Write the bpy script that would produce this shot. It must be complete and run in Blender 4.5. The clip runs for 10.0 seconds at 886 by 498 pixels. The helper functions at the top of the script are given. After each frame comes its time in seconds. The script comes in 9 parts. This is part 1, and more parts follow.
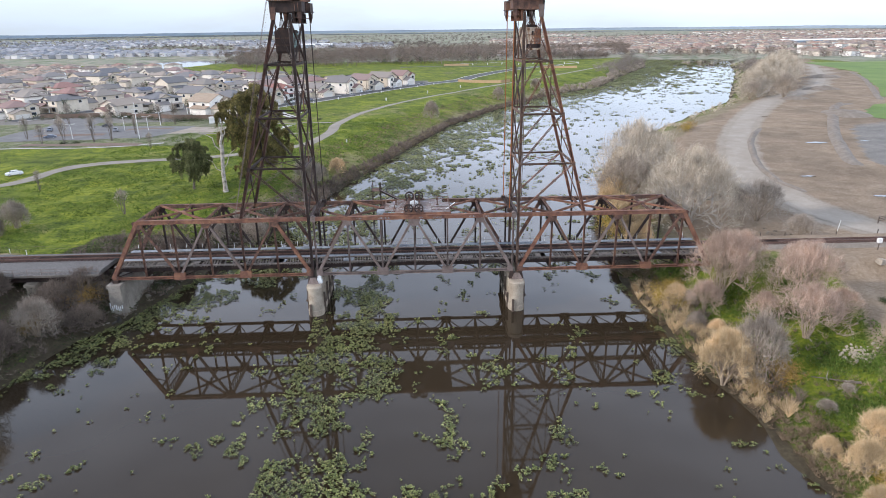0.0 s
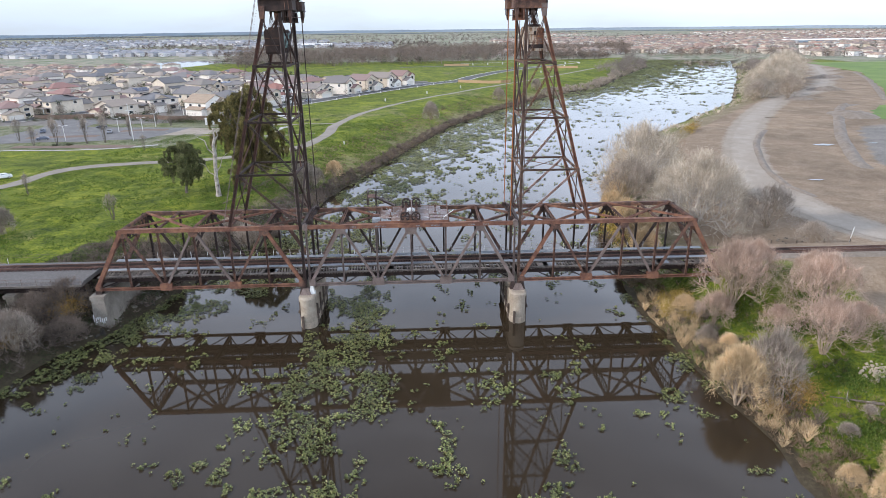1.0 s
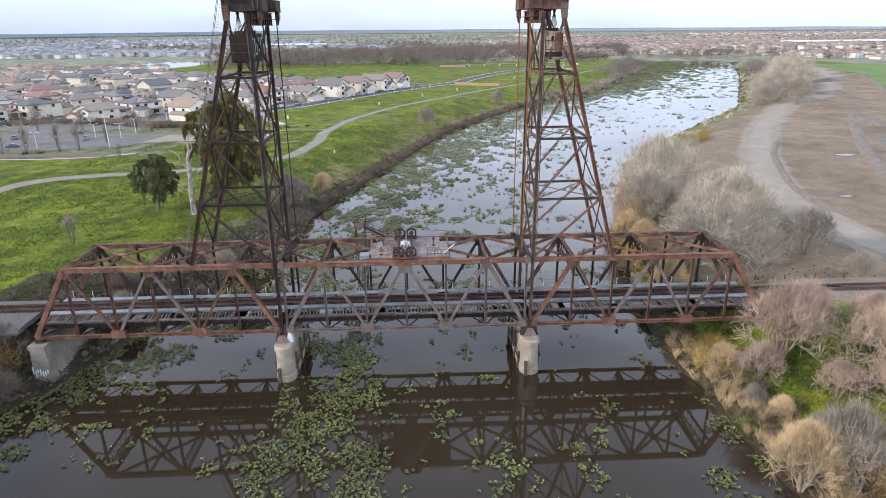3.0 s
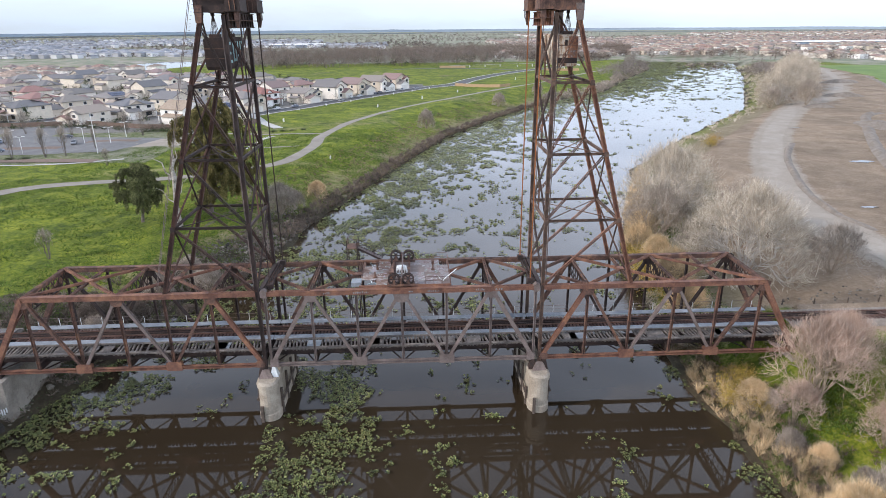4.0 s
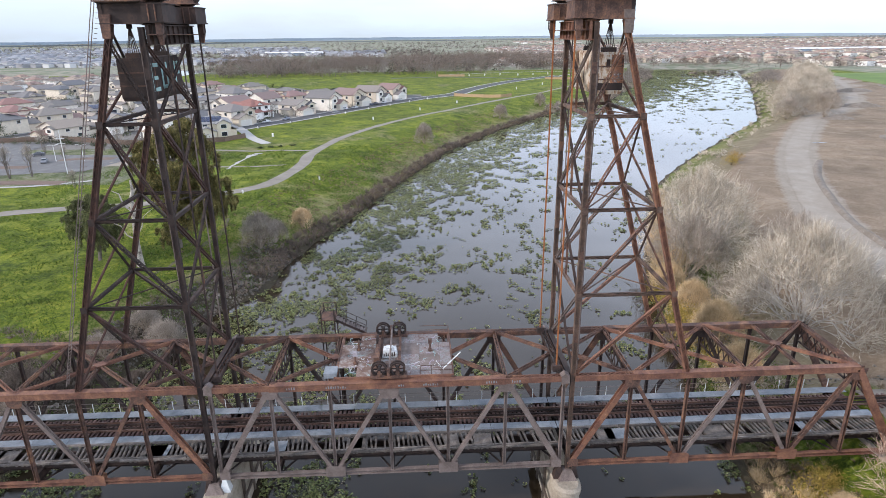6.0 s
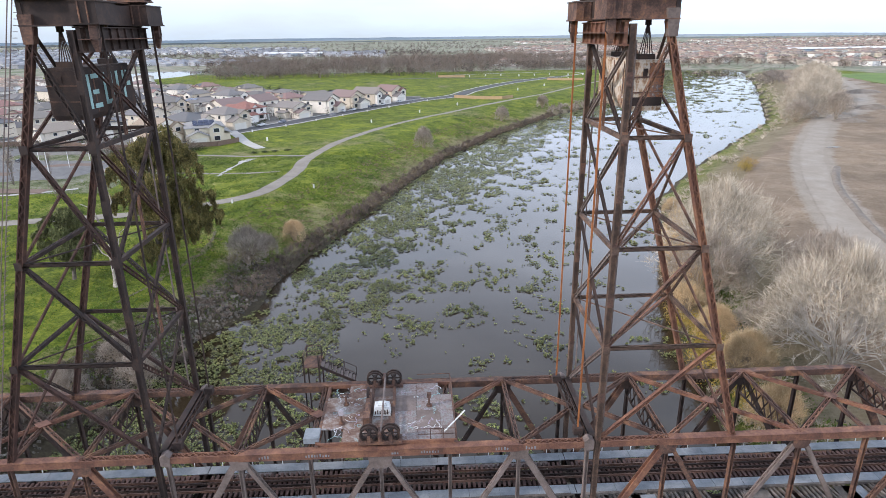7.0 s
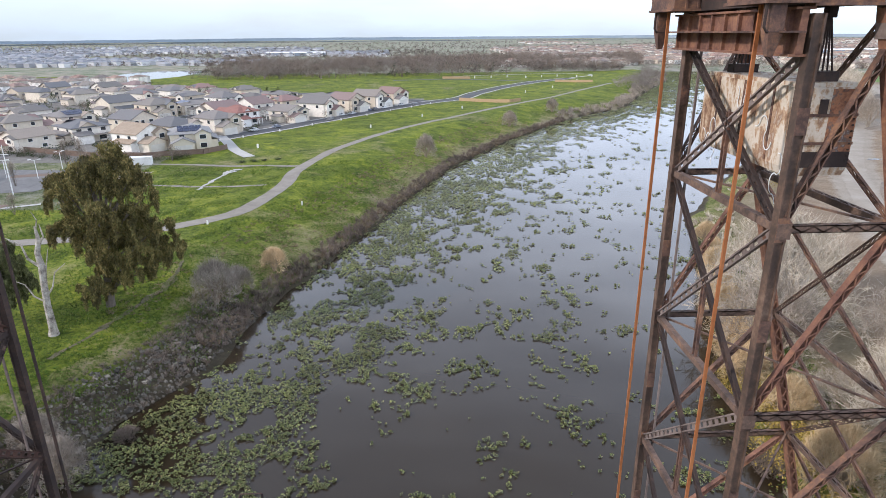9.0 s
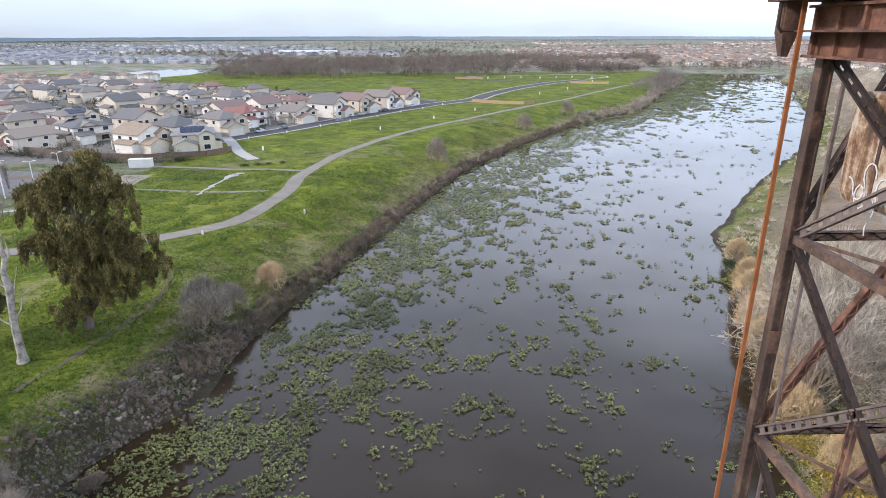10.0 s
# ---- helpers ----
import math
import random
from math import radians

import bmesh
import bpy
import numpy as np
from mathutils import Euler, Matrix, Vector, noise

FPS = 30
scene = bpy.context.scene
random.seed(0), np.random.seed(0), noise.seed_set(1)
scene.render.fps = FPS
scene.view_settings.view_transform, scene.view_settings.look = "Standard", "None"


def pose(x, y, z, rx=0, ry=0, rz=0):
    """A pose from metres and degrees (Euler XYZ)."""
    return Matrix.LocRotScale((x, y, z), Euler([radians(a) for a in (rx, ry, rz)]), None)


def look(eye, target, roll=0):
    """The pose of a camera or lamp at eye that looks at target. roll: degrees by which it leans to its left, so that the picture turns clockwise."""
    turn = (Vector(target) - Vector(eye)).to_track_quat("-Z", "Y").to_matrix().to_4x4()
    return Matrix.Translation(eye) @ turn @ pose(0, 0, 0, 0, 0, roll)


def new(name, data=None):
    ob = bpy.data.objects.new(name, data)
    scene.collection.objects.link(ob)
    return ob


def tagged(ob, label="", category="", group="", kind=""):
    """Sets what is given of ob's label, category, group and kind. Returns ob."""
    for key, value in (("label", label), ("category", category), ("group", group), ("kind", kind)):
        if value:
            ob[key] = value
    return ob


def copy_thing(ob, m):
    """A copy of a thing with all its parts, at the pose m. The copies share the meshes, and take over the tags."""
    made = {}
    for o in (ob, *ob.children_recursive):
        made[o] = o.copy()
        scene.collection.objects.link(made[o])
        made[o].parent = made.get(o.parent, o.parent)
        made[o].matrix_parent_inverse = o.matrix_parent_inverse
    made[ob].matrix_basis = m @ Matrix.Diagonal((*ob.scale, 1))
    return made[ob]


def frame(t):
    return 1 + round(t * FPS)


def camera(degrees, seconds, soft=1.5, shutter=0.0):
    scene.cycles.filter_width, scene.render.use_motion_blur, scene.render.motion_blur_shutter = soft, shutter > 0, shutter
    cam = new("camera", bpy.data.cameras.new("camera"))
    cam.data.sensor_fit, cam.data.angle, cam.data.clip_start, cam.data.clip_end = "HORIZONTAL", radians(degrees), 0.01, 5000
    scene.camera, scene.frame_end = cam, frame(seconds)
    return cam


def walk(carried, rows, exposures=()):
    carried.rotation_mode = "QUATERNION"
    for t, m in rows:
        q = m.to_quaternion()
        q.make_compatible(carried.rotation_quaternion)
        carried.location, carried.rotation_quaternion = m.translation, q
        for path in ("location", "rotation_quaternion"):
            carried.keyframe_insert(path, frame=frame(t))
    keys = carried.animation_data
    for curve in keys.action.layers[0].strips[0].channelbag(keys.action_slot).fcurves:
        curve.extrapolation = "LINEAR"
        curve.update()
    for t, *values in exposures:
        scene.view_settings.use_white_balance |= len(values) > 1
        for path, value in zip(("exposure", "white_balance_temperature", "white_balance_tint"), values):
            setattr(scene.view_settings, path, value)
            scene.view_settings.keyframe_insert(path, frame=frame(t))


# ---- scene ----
PATH = [
    (0, (1.581, -97.067, 46.097), (1.642, -95.188, 45.414), -0.7),
    (0.5, (1.949, -94.925, 46.069), (2.006, -93.046, 45.384), -0.7),
    (1, (2.098, -92.41, 46.039), (2.158, -90.532, 45.356), -0.7),
    (1.5, (1.977, -89.163, 46.103), (2.042, -87.284, 45.42), -0.7),
    (2, (1.884, -85.47, 46.22), (1.954, -83.591, 45.537), -0.7),
    (2.5, (1.928, -81.393, 46.348), (2.002, -79.515, 45.665), -0.6),
    (4, (2.351, -68.573, 46.781), (2.427, -66.695, 46.097), -0.5),
    (4.5, (2.625, -64.043, 46.934), (2.7, -62.163, 46.256), -0.6),
    (5, (2.906, -59.282, 47.058), (2.981, -57.398, 46.39), -0.6),
    (5.5, (3.022, -54.59, 47.195), (3.1, -52.705, 46.531), -0.6),
    (7, (3.445, -40.57, 47.583), (3.524, -38.685, 46.919), -0.7),
    (7.5, (3.77, -35.572, 47.607), (3.846, -33.687, 46.942), -0.7),
    (8, (4.072, -30.484, 47.653), (4.146, -28.6, 46.986), -0.8),
    (8.5, (4.314, -25.436, 47.611), (4.384, -23.551, 46.946), -0.7),
    (9, (4.558, -20.47, 47.51), (4.625, -18.585, 46.846), -0.5),
    (9.5, (4.707, -15.614, 47.448), (4.766, -13.728, 46.786), -0.3),
    (10, (4.957, -10.335, 47.431), (4.99, -8.449, 46.766), -0.1),
]
cam = camera(71.6, 10.0, 0.8)
walk(cam, [(t, look(eye, target, roll)) for t, eye, target, roll in PATH], [(0.0, 0.0, 6180, 15), (8.5, 0.0, 6180, 15), (10.0, -0.05, 6150, 16)])

# ---------------------------------------------------------------- light
world = bpy.data.worlds.new("sky")
scene.world = world
world.use_nodes = True
SUN_AZ, SUN_EL = radians(252), radians(28)   # bearing from +y towards +x; behind the camera, to the left
_n = world.node_tree.nodes
_sky = _n.new("ShaderNodeTexSky")
_sky.sky_type = "NISHITA"
_sky.sun_disc = False
_sky.sun_elevation = SUN_EL
_sky.sun_rotation = SUN_AZ
_sky.dust_density = 0.8
_sky.air_density = 1.0
_n["Background"].inputs["Strength"].default_value = 0.15
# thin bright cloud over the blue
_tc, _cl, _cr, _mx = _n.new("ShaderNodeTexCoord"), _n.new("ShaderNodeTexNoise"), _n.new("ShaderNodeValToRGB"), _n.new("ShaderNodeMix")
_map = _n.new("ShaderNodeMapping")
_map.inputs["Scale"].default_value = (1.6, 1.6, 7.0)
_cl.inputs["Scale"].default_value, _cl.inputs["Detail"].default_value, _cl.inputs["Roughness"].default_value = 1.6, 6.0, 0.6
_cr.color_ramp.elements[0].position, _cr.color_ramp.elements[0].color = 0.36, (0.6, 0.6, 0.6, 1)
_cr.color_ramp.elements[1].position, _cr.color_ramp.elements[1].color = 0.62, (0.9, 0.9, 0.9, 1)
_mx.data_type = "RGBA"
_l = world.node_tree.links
# added sky gradient to light the water: brightest well above the horizon, dimmer overhead and in the west
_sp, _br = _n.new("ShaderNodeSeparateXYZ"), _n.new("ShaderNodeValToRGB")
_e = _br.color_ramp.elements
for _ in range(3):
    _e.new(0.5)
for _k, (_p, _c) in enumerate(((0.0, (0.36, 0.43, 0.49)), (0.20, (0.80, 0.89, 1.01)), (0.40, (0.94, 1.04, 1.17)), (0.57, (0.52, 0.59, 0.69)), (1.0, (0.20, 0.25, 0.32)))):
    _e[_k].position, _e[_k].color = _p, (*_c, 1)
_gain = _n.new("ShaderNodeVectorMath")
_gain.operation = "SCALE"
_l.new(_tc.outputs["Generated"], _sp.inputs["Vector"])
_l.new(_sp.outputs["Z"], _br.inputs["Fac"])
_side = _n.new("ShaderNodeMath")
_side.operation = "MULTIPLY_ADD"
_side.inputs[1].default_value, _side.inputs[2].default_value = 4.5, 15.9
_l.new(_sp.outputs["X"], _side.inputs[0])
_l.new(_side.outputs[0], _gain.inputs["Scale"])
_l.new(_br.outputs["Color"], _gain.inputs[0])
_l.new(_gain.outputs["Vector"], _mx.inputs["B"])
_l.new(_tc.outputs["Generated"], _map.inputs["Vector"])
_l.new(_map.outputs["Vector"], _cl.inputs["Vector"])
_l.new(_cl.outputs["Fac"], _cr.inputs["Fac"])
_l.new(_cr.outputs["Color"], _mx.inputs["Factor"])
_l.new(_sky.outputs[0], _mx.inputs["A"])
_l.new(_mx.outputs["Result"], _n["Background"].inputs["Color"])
_s = bpy.data.lights.new("sun", "SUN")
_s.energy, _s.angle, _s.color = 3.3, radians(3), (1.0, 0.92, 0.82)
sun = new("sun", _s)
sun.matrix_world = look((200 * math.sin(SUN_AZ) * math.cos(SUN_EL), 200 * math.cos(SUN_AZ) * math.cos(SUN_EL), 200 * math.sin(SUN_EL)), (0, 0, 0))

rng = np.random.default_rng(7)
R = random.Random(11)


# ---------------------------------------------------------------- materials
def _nodes(name):
    m = bpy.data.materials.new(name)
    m.use_nodes = True
    nt = m.node_tree
    return m, nt, nt.nodes["Principled BSDF"]


def _noise(nt, vec, scale, detail=5.0, rough=0.6, distort=0.0):
    n = nt.nodes.new("ShaderNodeTexNoise")
    n.inputs["Scale"].default_value = scale
    n.inputs["Detail"].default_value = detail
    n.inputs["Roughness"].default_value = rough
    n.inputs["Distortion"].default_value = distort
    nt.links.new(vec, n.inputs["Vector"])
    return n.outputs["Fac"]


def _ramp(nt, fac, stops, smooth=False):
    r = nt.nodes.new("ShaderNodeValToRGB")
    e = r.color_ramp.elements
    while len(e) < len(stops):
        e.new(0.5)
    for k, (p, c) in enumerate(stops):
        e[k].position = p
        e[k].color = (*c, 1) if len(c) == 3 else c
    if smooth:
        r.color_ramp.interpolation = "EASE"
    nt.links.new(fac, r.inputs["Fac"])
    return r.outputs["Color"]


def _mix(nt, fac, a, b, kind="MIX"):
    m = nt.nodes.new("ShaderNodeMix")
    m.data_type = "RGBA"
    m.blend_type = kind
    for sock, v in ((m.inputs["Factor"], fac), (m.inputs["A"], a), (m.inputs["B"], b)):
        if isinstance(v, (int, float)):
            sock.default_value = v
        elif isinstance(v, tuple):
            sock.default_value = (*v, 1)
        else:
            nt.links.new(v, sock)
    return m.outputs["Result"]


def _math(nt, op, a, b):
    m = nt.nodes.new("ShaderNodeMath")
    m.operation = op
    for sock, v in zip(m.inputs, (a, b)):
        if isinstance(v, (int, float)):
            sock.default_value = v
        else:
            nt.links.new(v, sock)
    return m.outputs[0]


def _bump(nt, bsdf, height, strength, dist):
    b = nt.nodes.new("ShaderNodeBump")
    b.inputs["Strength"].default_value = strength
    b.inputs["Distance"].default_value = dist
    nt.links.new(height, b.inputs["Height"])
    nt.links.new(b.outputs["Normal"], bsdf.inputs["Normal"])


def _where(nt, world_space=True):
    if world_space:
        return nt.nodes.new("ShaderNodeNewGeometry").outputs["Position"]
    return nt.nodes.new("ShaderNodeTexCoord").outputs["Object"]


def stone(name, stops, scale, rough=0.9, bump=0.4, dist=0.03, metal=0.0, fine=8.0, world_space=True, vary=0.0, coat=None):
    """A material whose colour runs through the stops with noise at two scales, with relief."""
    m, nt, p = _nodes(name)
    v = _where(nt, world_space)
    big, small = _noise(nt, v, scale, 6, 0.65, 0.4), _noise(nt, v, scale * fine, 4, 0.7)
    fac = _math(nt, "ADD", _math(nt, "MULTIPLY", big, 0.65), _math(nt, "MULTIPLY", small, 0.35))
    col = _ramp(nt, fac, stops)
    if vary:
        rnd = nt.nodes.new("ShaderNodeObjectInfo").outputs["Random"]
        col = _mix(nt, 1.0, col, _ramp(nt, rnd, [(0, (1 - vary,) * 3), (1, (1 + vary,) * 3)]), "MULTIPLY")
    nt.links.new(col, p.inputs["Base Color"])
    nt.links.new(_math(nt, "ADD", rough - 0.12, _math(nt, "MULTIPLY", small, 0.24)), p.inputs["Roughness"])
    p.inputs["Metallic"].default_value = metal
    _bump(nt, p, fac, bump, dist)
    return m


def streaked(name, stops):
    """Old paint on a plate with stains that run down it."""
    m, nt, p = _nodes(name)
    mp = nt.nodes.new("ShaderNodeMapping")
    mp.inputs["Scale"].default_value = (1.0, 1.0, 0.22)
    nt.links.new(_where(nt), mp.inputs["Vector"])
    runs, blot, fine = _noise(nt, mp.outputs["Vector"], 1.3, 6, 0.6, 0.5), _noise(nt, _where(nt), 0.55, 4, 0.6), _noise(nt, _where(nt), 7.0, 4, 0.7)
    fac = _math(nt, "ADD", _math(nt, "ADD", _math(nt, "MULTIPLY", runs, 0.5), _math(nt, "MULTIPLY", blot, 0.38)), _math(nt, "MULTIPLY", fine, 0.12))
    nt.links.new(_ramp(nt, fac, stops), p.inputs["Base Color"])
    p.inputs["Roughness"].default_value = 0.82
    _bump(nt, p, fac, 0.25, 0.01)
    return m


def island(name, stops, rough=0.75, transmit=0.0, spec=0.3, clump=0.3, sway=0.6):
    """A material whose pieces each take one colour of the stops."""
    m, nt, p = _nodes(name)
    rnd = nt.nodes.new("ShaderNodeNewGeometry").outputs["Random Per Island"]
    col = _ramp(nt, rnd, stops)
    big = _noise(nt, _where(nt), clump, 3)
    col = _mix(nt, sway, col, _ramp(nt, big, [(0.35, (0.45, 0.45, 0.45)), (0.65, (1.45, 1.45, 1.45))]), "MULTIPLY")
    nt.links.new(col, p.inputs["Base Color"])
    p.inputs["Roughness"].default_value = rough
    p.inputs["Specular IOR Level"].default_value = spec
    return m


def per_object(name, stops, rough=0.85, scale=1.5, bump=0.15, shade=0.25):
    m, nt, p = _nodes(name)
    rnd = nt.nodes.new("ShaderNodeObjectInfo").outputs["Random"]
    col = _ramp(nt, rnd, stops)
    n = _noise(nt, _where(nt), scale, 5, 0.65)
    col = _mix(nt, shade, col, _ramp(nt, n, [(0.3, (0.5, 0.5, 0.5)), (0.7, (1.4, 1.4, 1.4))]), "MULTIPLY")
    nt.links.new(col, p.inputs["Base Color"])
    p.inputs["Roughness"].default_value = rough
    _bump(nt, p, n, bump, 0.05)
    return m


RUST = stone("rusted_steel", [(0.30, (0.030, 0.020, 0.017)), (0.44, (0.080, 0.045, 0.035)), (0.53, (0.150, 0.082, 0.058)), (0.61, (0.25, 0.125, 0.066)), (0.72, (0.32, 0.235, 0.195))], 0.8, 0.82, 0.35, 0.01, 0.15, 9)
RUST_BROWN = stone("brown_steel", [(0.28, (0.026, 0.019, 0.016)), (0.44, (0.085, 0.054, 0.041)), (0.54, (0.155, 0.098, 0.072)), (0.62, (0.24, 0.14, 0.088)), (0.74, (0.30, 0.235, 0.20))], 0.8, 0.82, 0.35, 0.01, 0.15, 9)
RUST_RED = stone("red_oxide_steel", [(0.30, (0.05, 0.026, 0.02)), (0.45, (0.145, 0.066, 0.045)), (0.56, (0.24, 0.115, 0.068)), (0.64, (0.32, 0.16, 0.085)), (0.75, (0.36, 0.26, 0.21))], 0.7, 0.8, 0.35, 0.01, 0.1, 9)
RUST_GREY = stone("faded_grey_steel", [(0.28, (0.06, 0.045, 0.04)), (0.45, (0.15, 0.115, 0.10)), (0.6, (0.23, 0.18, 0.16)), (0.75, (0.31, 0.27, 0.25))], 0.6, 0.8, 0.3, 0.01, 0.1, 10)
# dark rust, lowered further to hold the left tower's shade
RUST_DARK = stone("dark_and_shaded_steel", [(0.3, (0.014, 0.010, 0.009)), (0.5, (0.038, 0.024, 0.020)), (0.7, (0.095, 0.054, 0.038))], 0.7, 0.8, 0.35, 0.01, 0.15, 9)
RUST_ORANGE = stone("orange_rust", [(0.3, (0.20, 0.065, 0.02)), (0.5, (0.33, 0.115, 0.035)), (0.72, (0.40, 0.17, 0.07))], 0.9, 0.85, 0.3, 0.01, 0.1, 9)
MAROON_SHADED = stone("shaded_maroon_steel", [(0.3, (0.022, 0.014, 0.012)), (0.48, (0.060, 0.030, 0.023)), (0.62, (0.115, 0.055, 0.038)), (0.75, (0.19, 0.11, 0.08))], 0.8, 0.82, 0.35, 0.01, 0.15, 9)
COLUMN_BROWN = stone("weathered_brown_column", [(0.30, (0.030, 0.020, 0.015)), (0.46, (0.075, 0.047, 0.034)), (0.56, (0.135, 0.082, 0.056)), (0.66, (0.21, 0.14, 0.10)), (0.76, (0.13, 0.07, 0.045))], 0.5, 0.75, 0.25, 0.01, 0.15, 9)
CW_RUST = streaked("stained_plate", [(0.37, (0.055, 0.04, 0.032)), (0.425, (0.20, 0.105, 0.058)), (0.455, (0.37, 0.25, 0.155)), (0.48, (0.50, 0.42, 0.33)), (0.52, (0.56, 0.50, 0.42)), (0.545, (0.42, 0.29, 0.185)), (0.575, (0.24, 0.13, 0.075)), (0.62, (0.46, 0.40, 0.33)), (0.68, (0.14, 0.085, 0.06))])
RAIL = stone("rail_steel", [(0.3, (0.10, 0.05, 0.035)), (0.7, (0.22, 0.14, 0.11))], 2, 0.55, 0.2, 0.005, 0.5)
TIE = stone("track_tie", [(0.3, (0.045, 0.026, 0.022)), (0.5, (0.09, 0.05, 0.042)), (0.7, (0.15, 0.095, 0.08))], 1.2, 0.92, 0.5, 0.02, 0, 9, True, 0.3)
OLD_TIE = stone("weathered_tie", [(0.3, (0.055, 0.045, 0.038)), (0.5, (0.135, 0.114, 0.098)), (0.7, (0.255, 0.222, 0.194))], 1.6, 0.95, 0.5, 0.02, 0, 9, True, 0.35)
PLATE = stone("walkway_plate", [(0.3, (0.14, 0.155, 0.17)), (0.5, (0.235, 0.255, 0.275)), (0.72, (0.35, 0.37, 0.385))], 0.7, 0.8, 0.2, 0.01, 0.1)
CONCRETE = stone("weathered_concrete", [(0.25, (0.13, 0.105, 0.08)), (0.42, (0.28, 0.235, 0.18)), (0.56, (0.40, 0.345, 0.27)), (0.8, (0.50, 0.445, 0.365))], 0.45, 0.9, 0.4, 0.03, 0, 10)
CONC_DARK = stone("stained_concrete", [(0.3, (0.06, 0.052, 0.045)), (0.5, (0.13, 0.115, 0.10)), (0.75, (0.24, 0.21, 0.18))], 0.5, 0.92, 0.4, 0.03, 0, 9)
PIER_DARK = stone("grey_weathered_concrete", [(0.25, (0.10, 0.088, 0.075)), (0.45, (0.21, 0.185, 0.155)), (0.6, (0.30, 0.27, 0.23)), (0.8, (0.40, 0.365, 0.32))], 0.45, 0.9, 0.4, 0.03, 0, 10)
TIMBER = stone("dark_timber", [(0.3, (0.05, 0.04, 0.032)), (0.6, (0.12, 0.09, 0.07)), (0.8, (0.2, 0.16, 0.13))], 1.0, 0.95, 0.5, 0.02)
BALLAST = stone("ballast", [(0.3, (0.05, 0.046, 0.043)), (0.5, (0.12, 0.112, 0.106)), (0.7, (0.23, 0.216, 0.20))], 4.0, 0.95, 0.9, 0.06, 0, 3)
GRAFFITI = stone("pale_paint", [(0.3, (0.55, 0.56, 0.55)), (0.7, (0.80, 0.81, 0.80))], 1.5, 0.7, 0.1, 0.005)
GRAFFITI_LILAC = stone("lilac_paint", [(0.3, (0.36, 0.30, 0.42)), (0.7, (0.52, 0.46, 0.56))], 1.5, 0.7, 0.1, 0.005)
GRAFFITI_TEAL = stone("teal_paint", [(0.3, (0.20, 0.36, 0.36)), (0.7, (0.38, 0.55, 0.53))], 1.5, 0.7, 0.1, 0.005)
DECK_RUST = stone("painted_rusty_plate", [(0.30, (0.06, 0.034, 0.026)), (0.43, (0.155, 0.088, 0.062)), (0.51, (0.24, 0.165, 0.13)), (0.58, (0.34, 0.305, 0.28)), (0.66, (0.42, 0.41, 0.40)), (0.76, (0.24, 0.15, 0.10))], 0.7, 0.8, 0.2, 0.01, 0.1, 6)
DECK_PAINT = stone("scuffed_painted_plate", [(0.34, (0.086, 0.053, 0.043)), (0.42, (0.163, 0.107, 0.086)), (0.46, (0.232, 0.176, 0.159)), (0.49, (0.284, 0.258, 0.258)), (0.52, (0.172, 0.116, 0.095)), (0.55, (0.241, 0.258, 0.245)), (0.58, (0.292, 0.249, 0.267)), (0.62, (0.172, 0.107, 0.082)), (0.70, (0.327, 0.310, 0.301))], 0.7, 0.8, 0.2, 0.01, 0.05, 6)
HOUSING_PAINT = stone("chipped_white_paint", [(0.36, (0.07, 0.05, 0.045)), (0.42, (0.30, 0.27, 0.25)), (0.48, (0.60, 0.61, 0.60)), (0.60, (0.70, 0.71, 0.71)), (0.66, (0.22, 0.21, 0.25))], 1.6, 0.7, 0.2, 0.01, 0.0, 5)
FADED_PAINT = stone("faded_mauve_paint", [(0.3, (0.30, 0.25, 0.26)), (0.7, (0.44, 0.41, 0.43))], 1.5, 0.7, 0.1, 0.005)
PATHMAT = stone("path_gravel", [(0.3, (0.18, 0.155, 0.125)), (0.5, (0.25, 0.22, 0.185)), (0.7, (0.32, 0.29, 0.25))], 0.25, 0.95, 0.4, 0.03, 0, 12)
ROADDIRT = stone("graded_dirt", [(0.3, (0.235, 0.195, 0.148)), (0.5, (0.305, 0.26, 0.207)), (0.7, (0.375, 0.33, 0.272))], 0.16, 0.95, 0.4, 0.05, 0, 10)
TRODDEN = stone("trodden_soil", [(0.3, (0.07, 0.07, 0.025)), (0.5, (0.125, 0.105, 0.06)), (0.7, (0.18, 0.15, 0.095))], 0.6, 0.95, 0.5, 0.05, 0, 6)
EARTH = stone("dark_earth", [(0.3, (0.13, 0.105, 0.082)), (0.5, (0.20, 0.165, 0.13)), (0.7, (0.30, 0.255, 0.21))], 0.5, 0.95, 0.5, 0.05, 0, 6)
WORN_ASPHALT = stone("worn_asphalt", [(0.3, (0.10, 0.098, 0.095)), (0.5, (0.155, 0.15, 0.145)), (0.7, (0.22, 0.215, 0.205))], 0.2, 0.9, 0.2, 0.02, 0, 10)
ASPHALT = stone("asphalt", [(0.3, (0.05, 0.05, 0.052)), (0.5, (0.075, 0.075, 0.078)), (0.7, (0.12, 0.12, 0.12))], 0.15, 0.9, 0.2, 0.02, 0, 12)
SIDEWALK = stone("sidewalk", [(0.3, (0.36, 0.345, 0.32)), (0.7, (0.52, 0.50, 0.47))], 0.3, 0.9, 0.2, 0.02)
ROCK = stone("riprap_rock", [(0.3, (0.05, 0.042, 0.032)), (0.5, (0.135, 0.117, 0.094)), (0.7, (0.30, 0.27, 0.225))], 1.2, 0.9, 0.6, 0.05, 0, 6, True, 0.8)
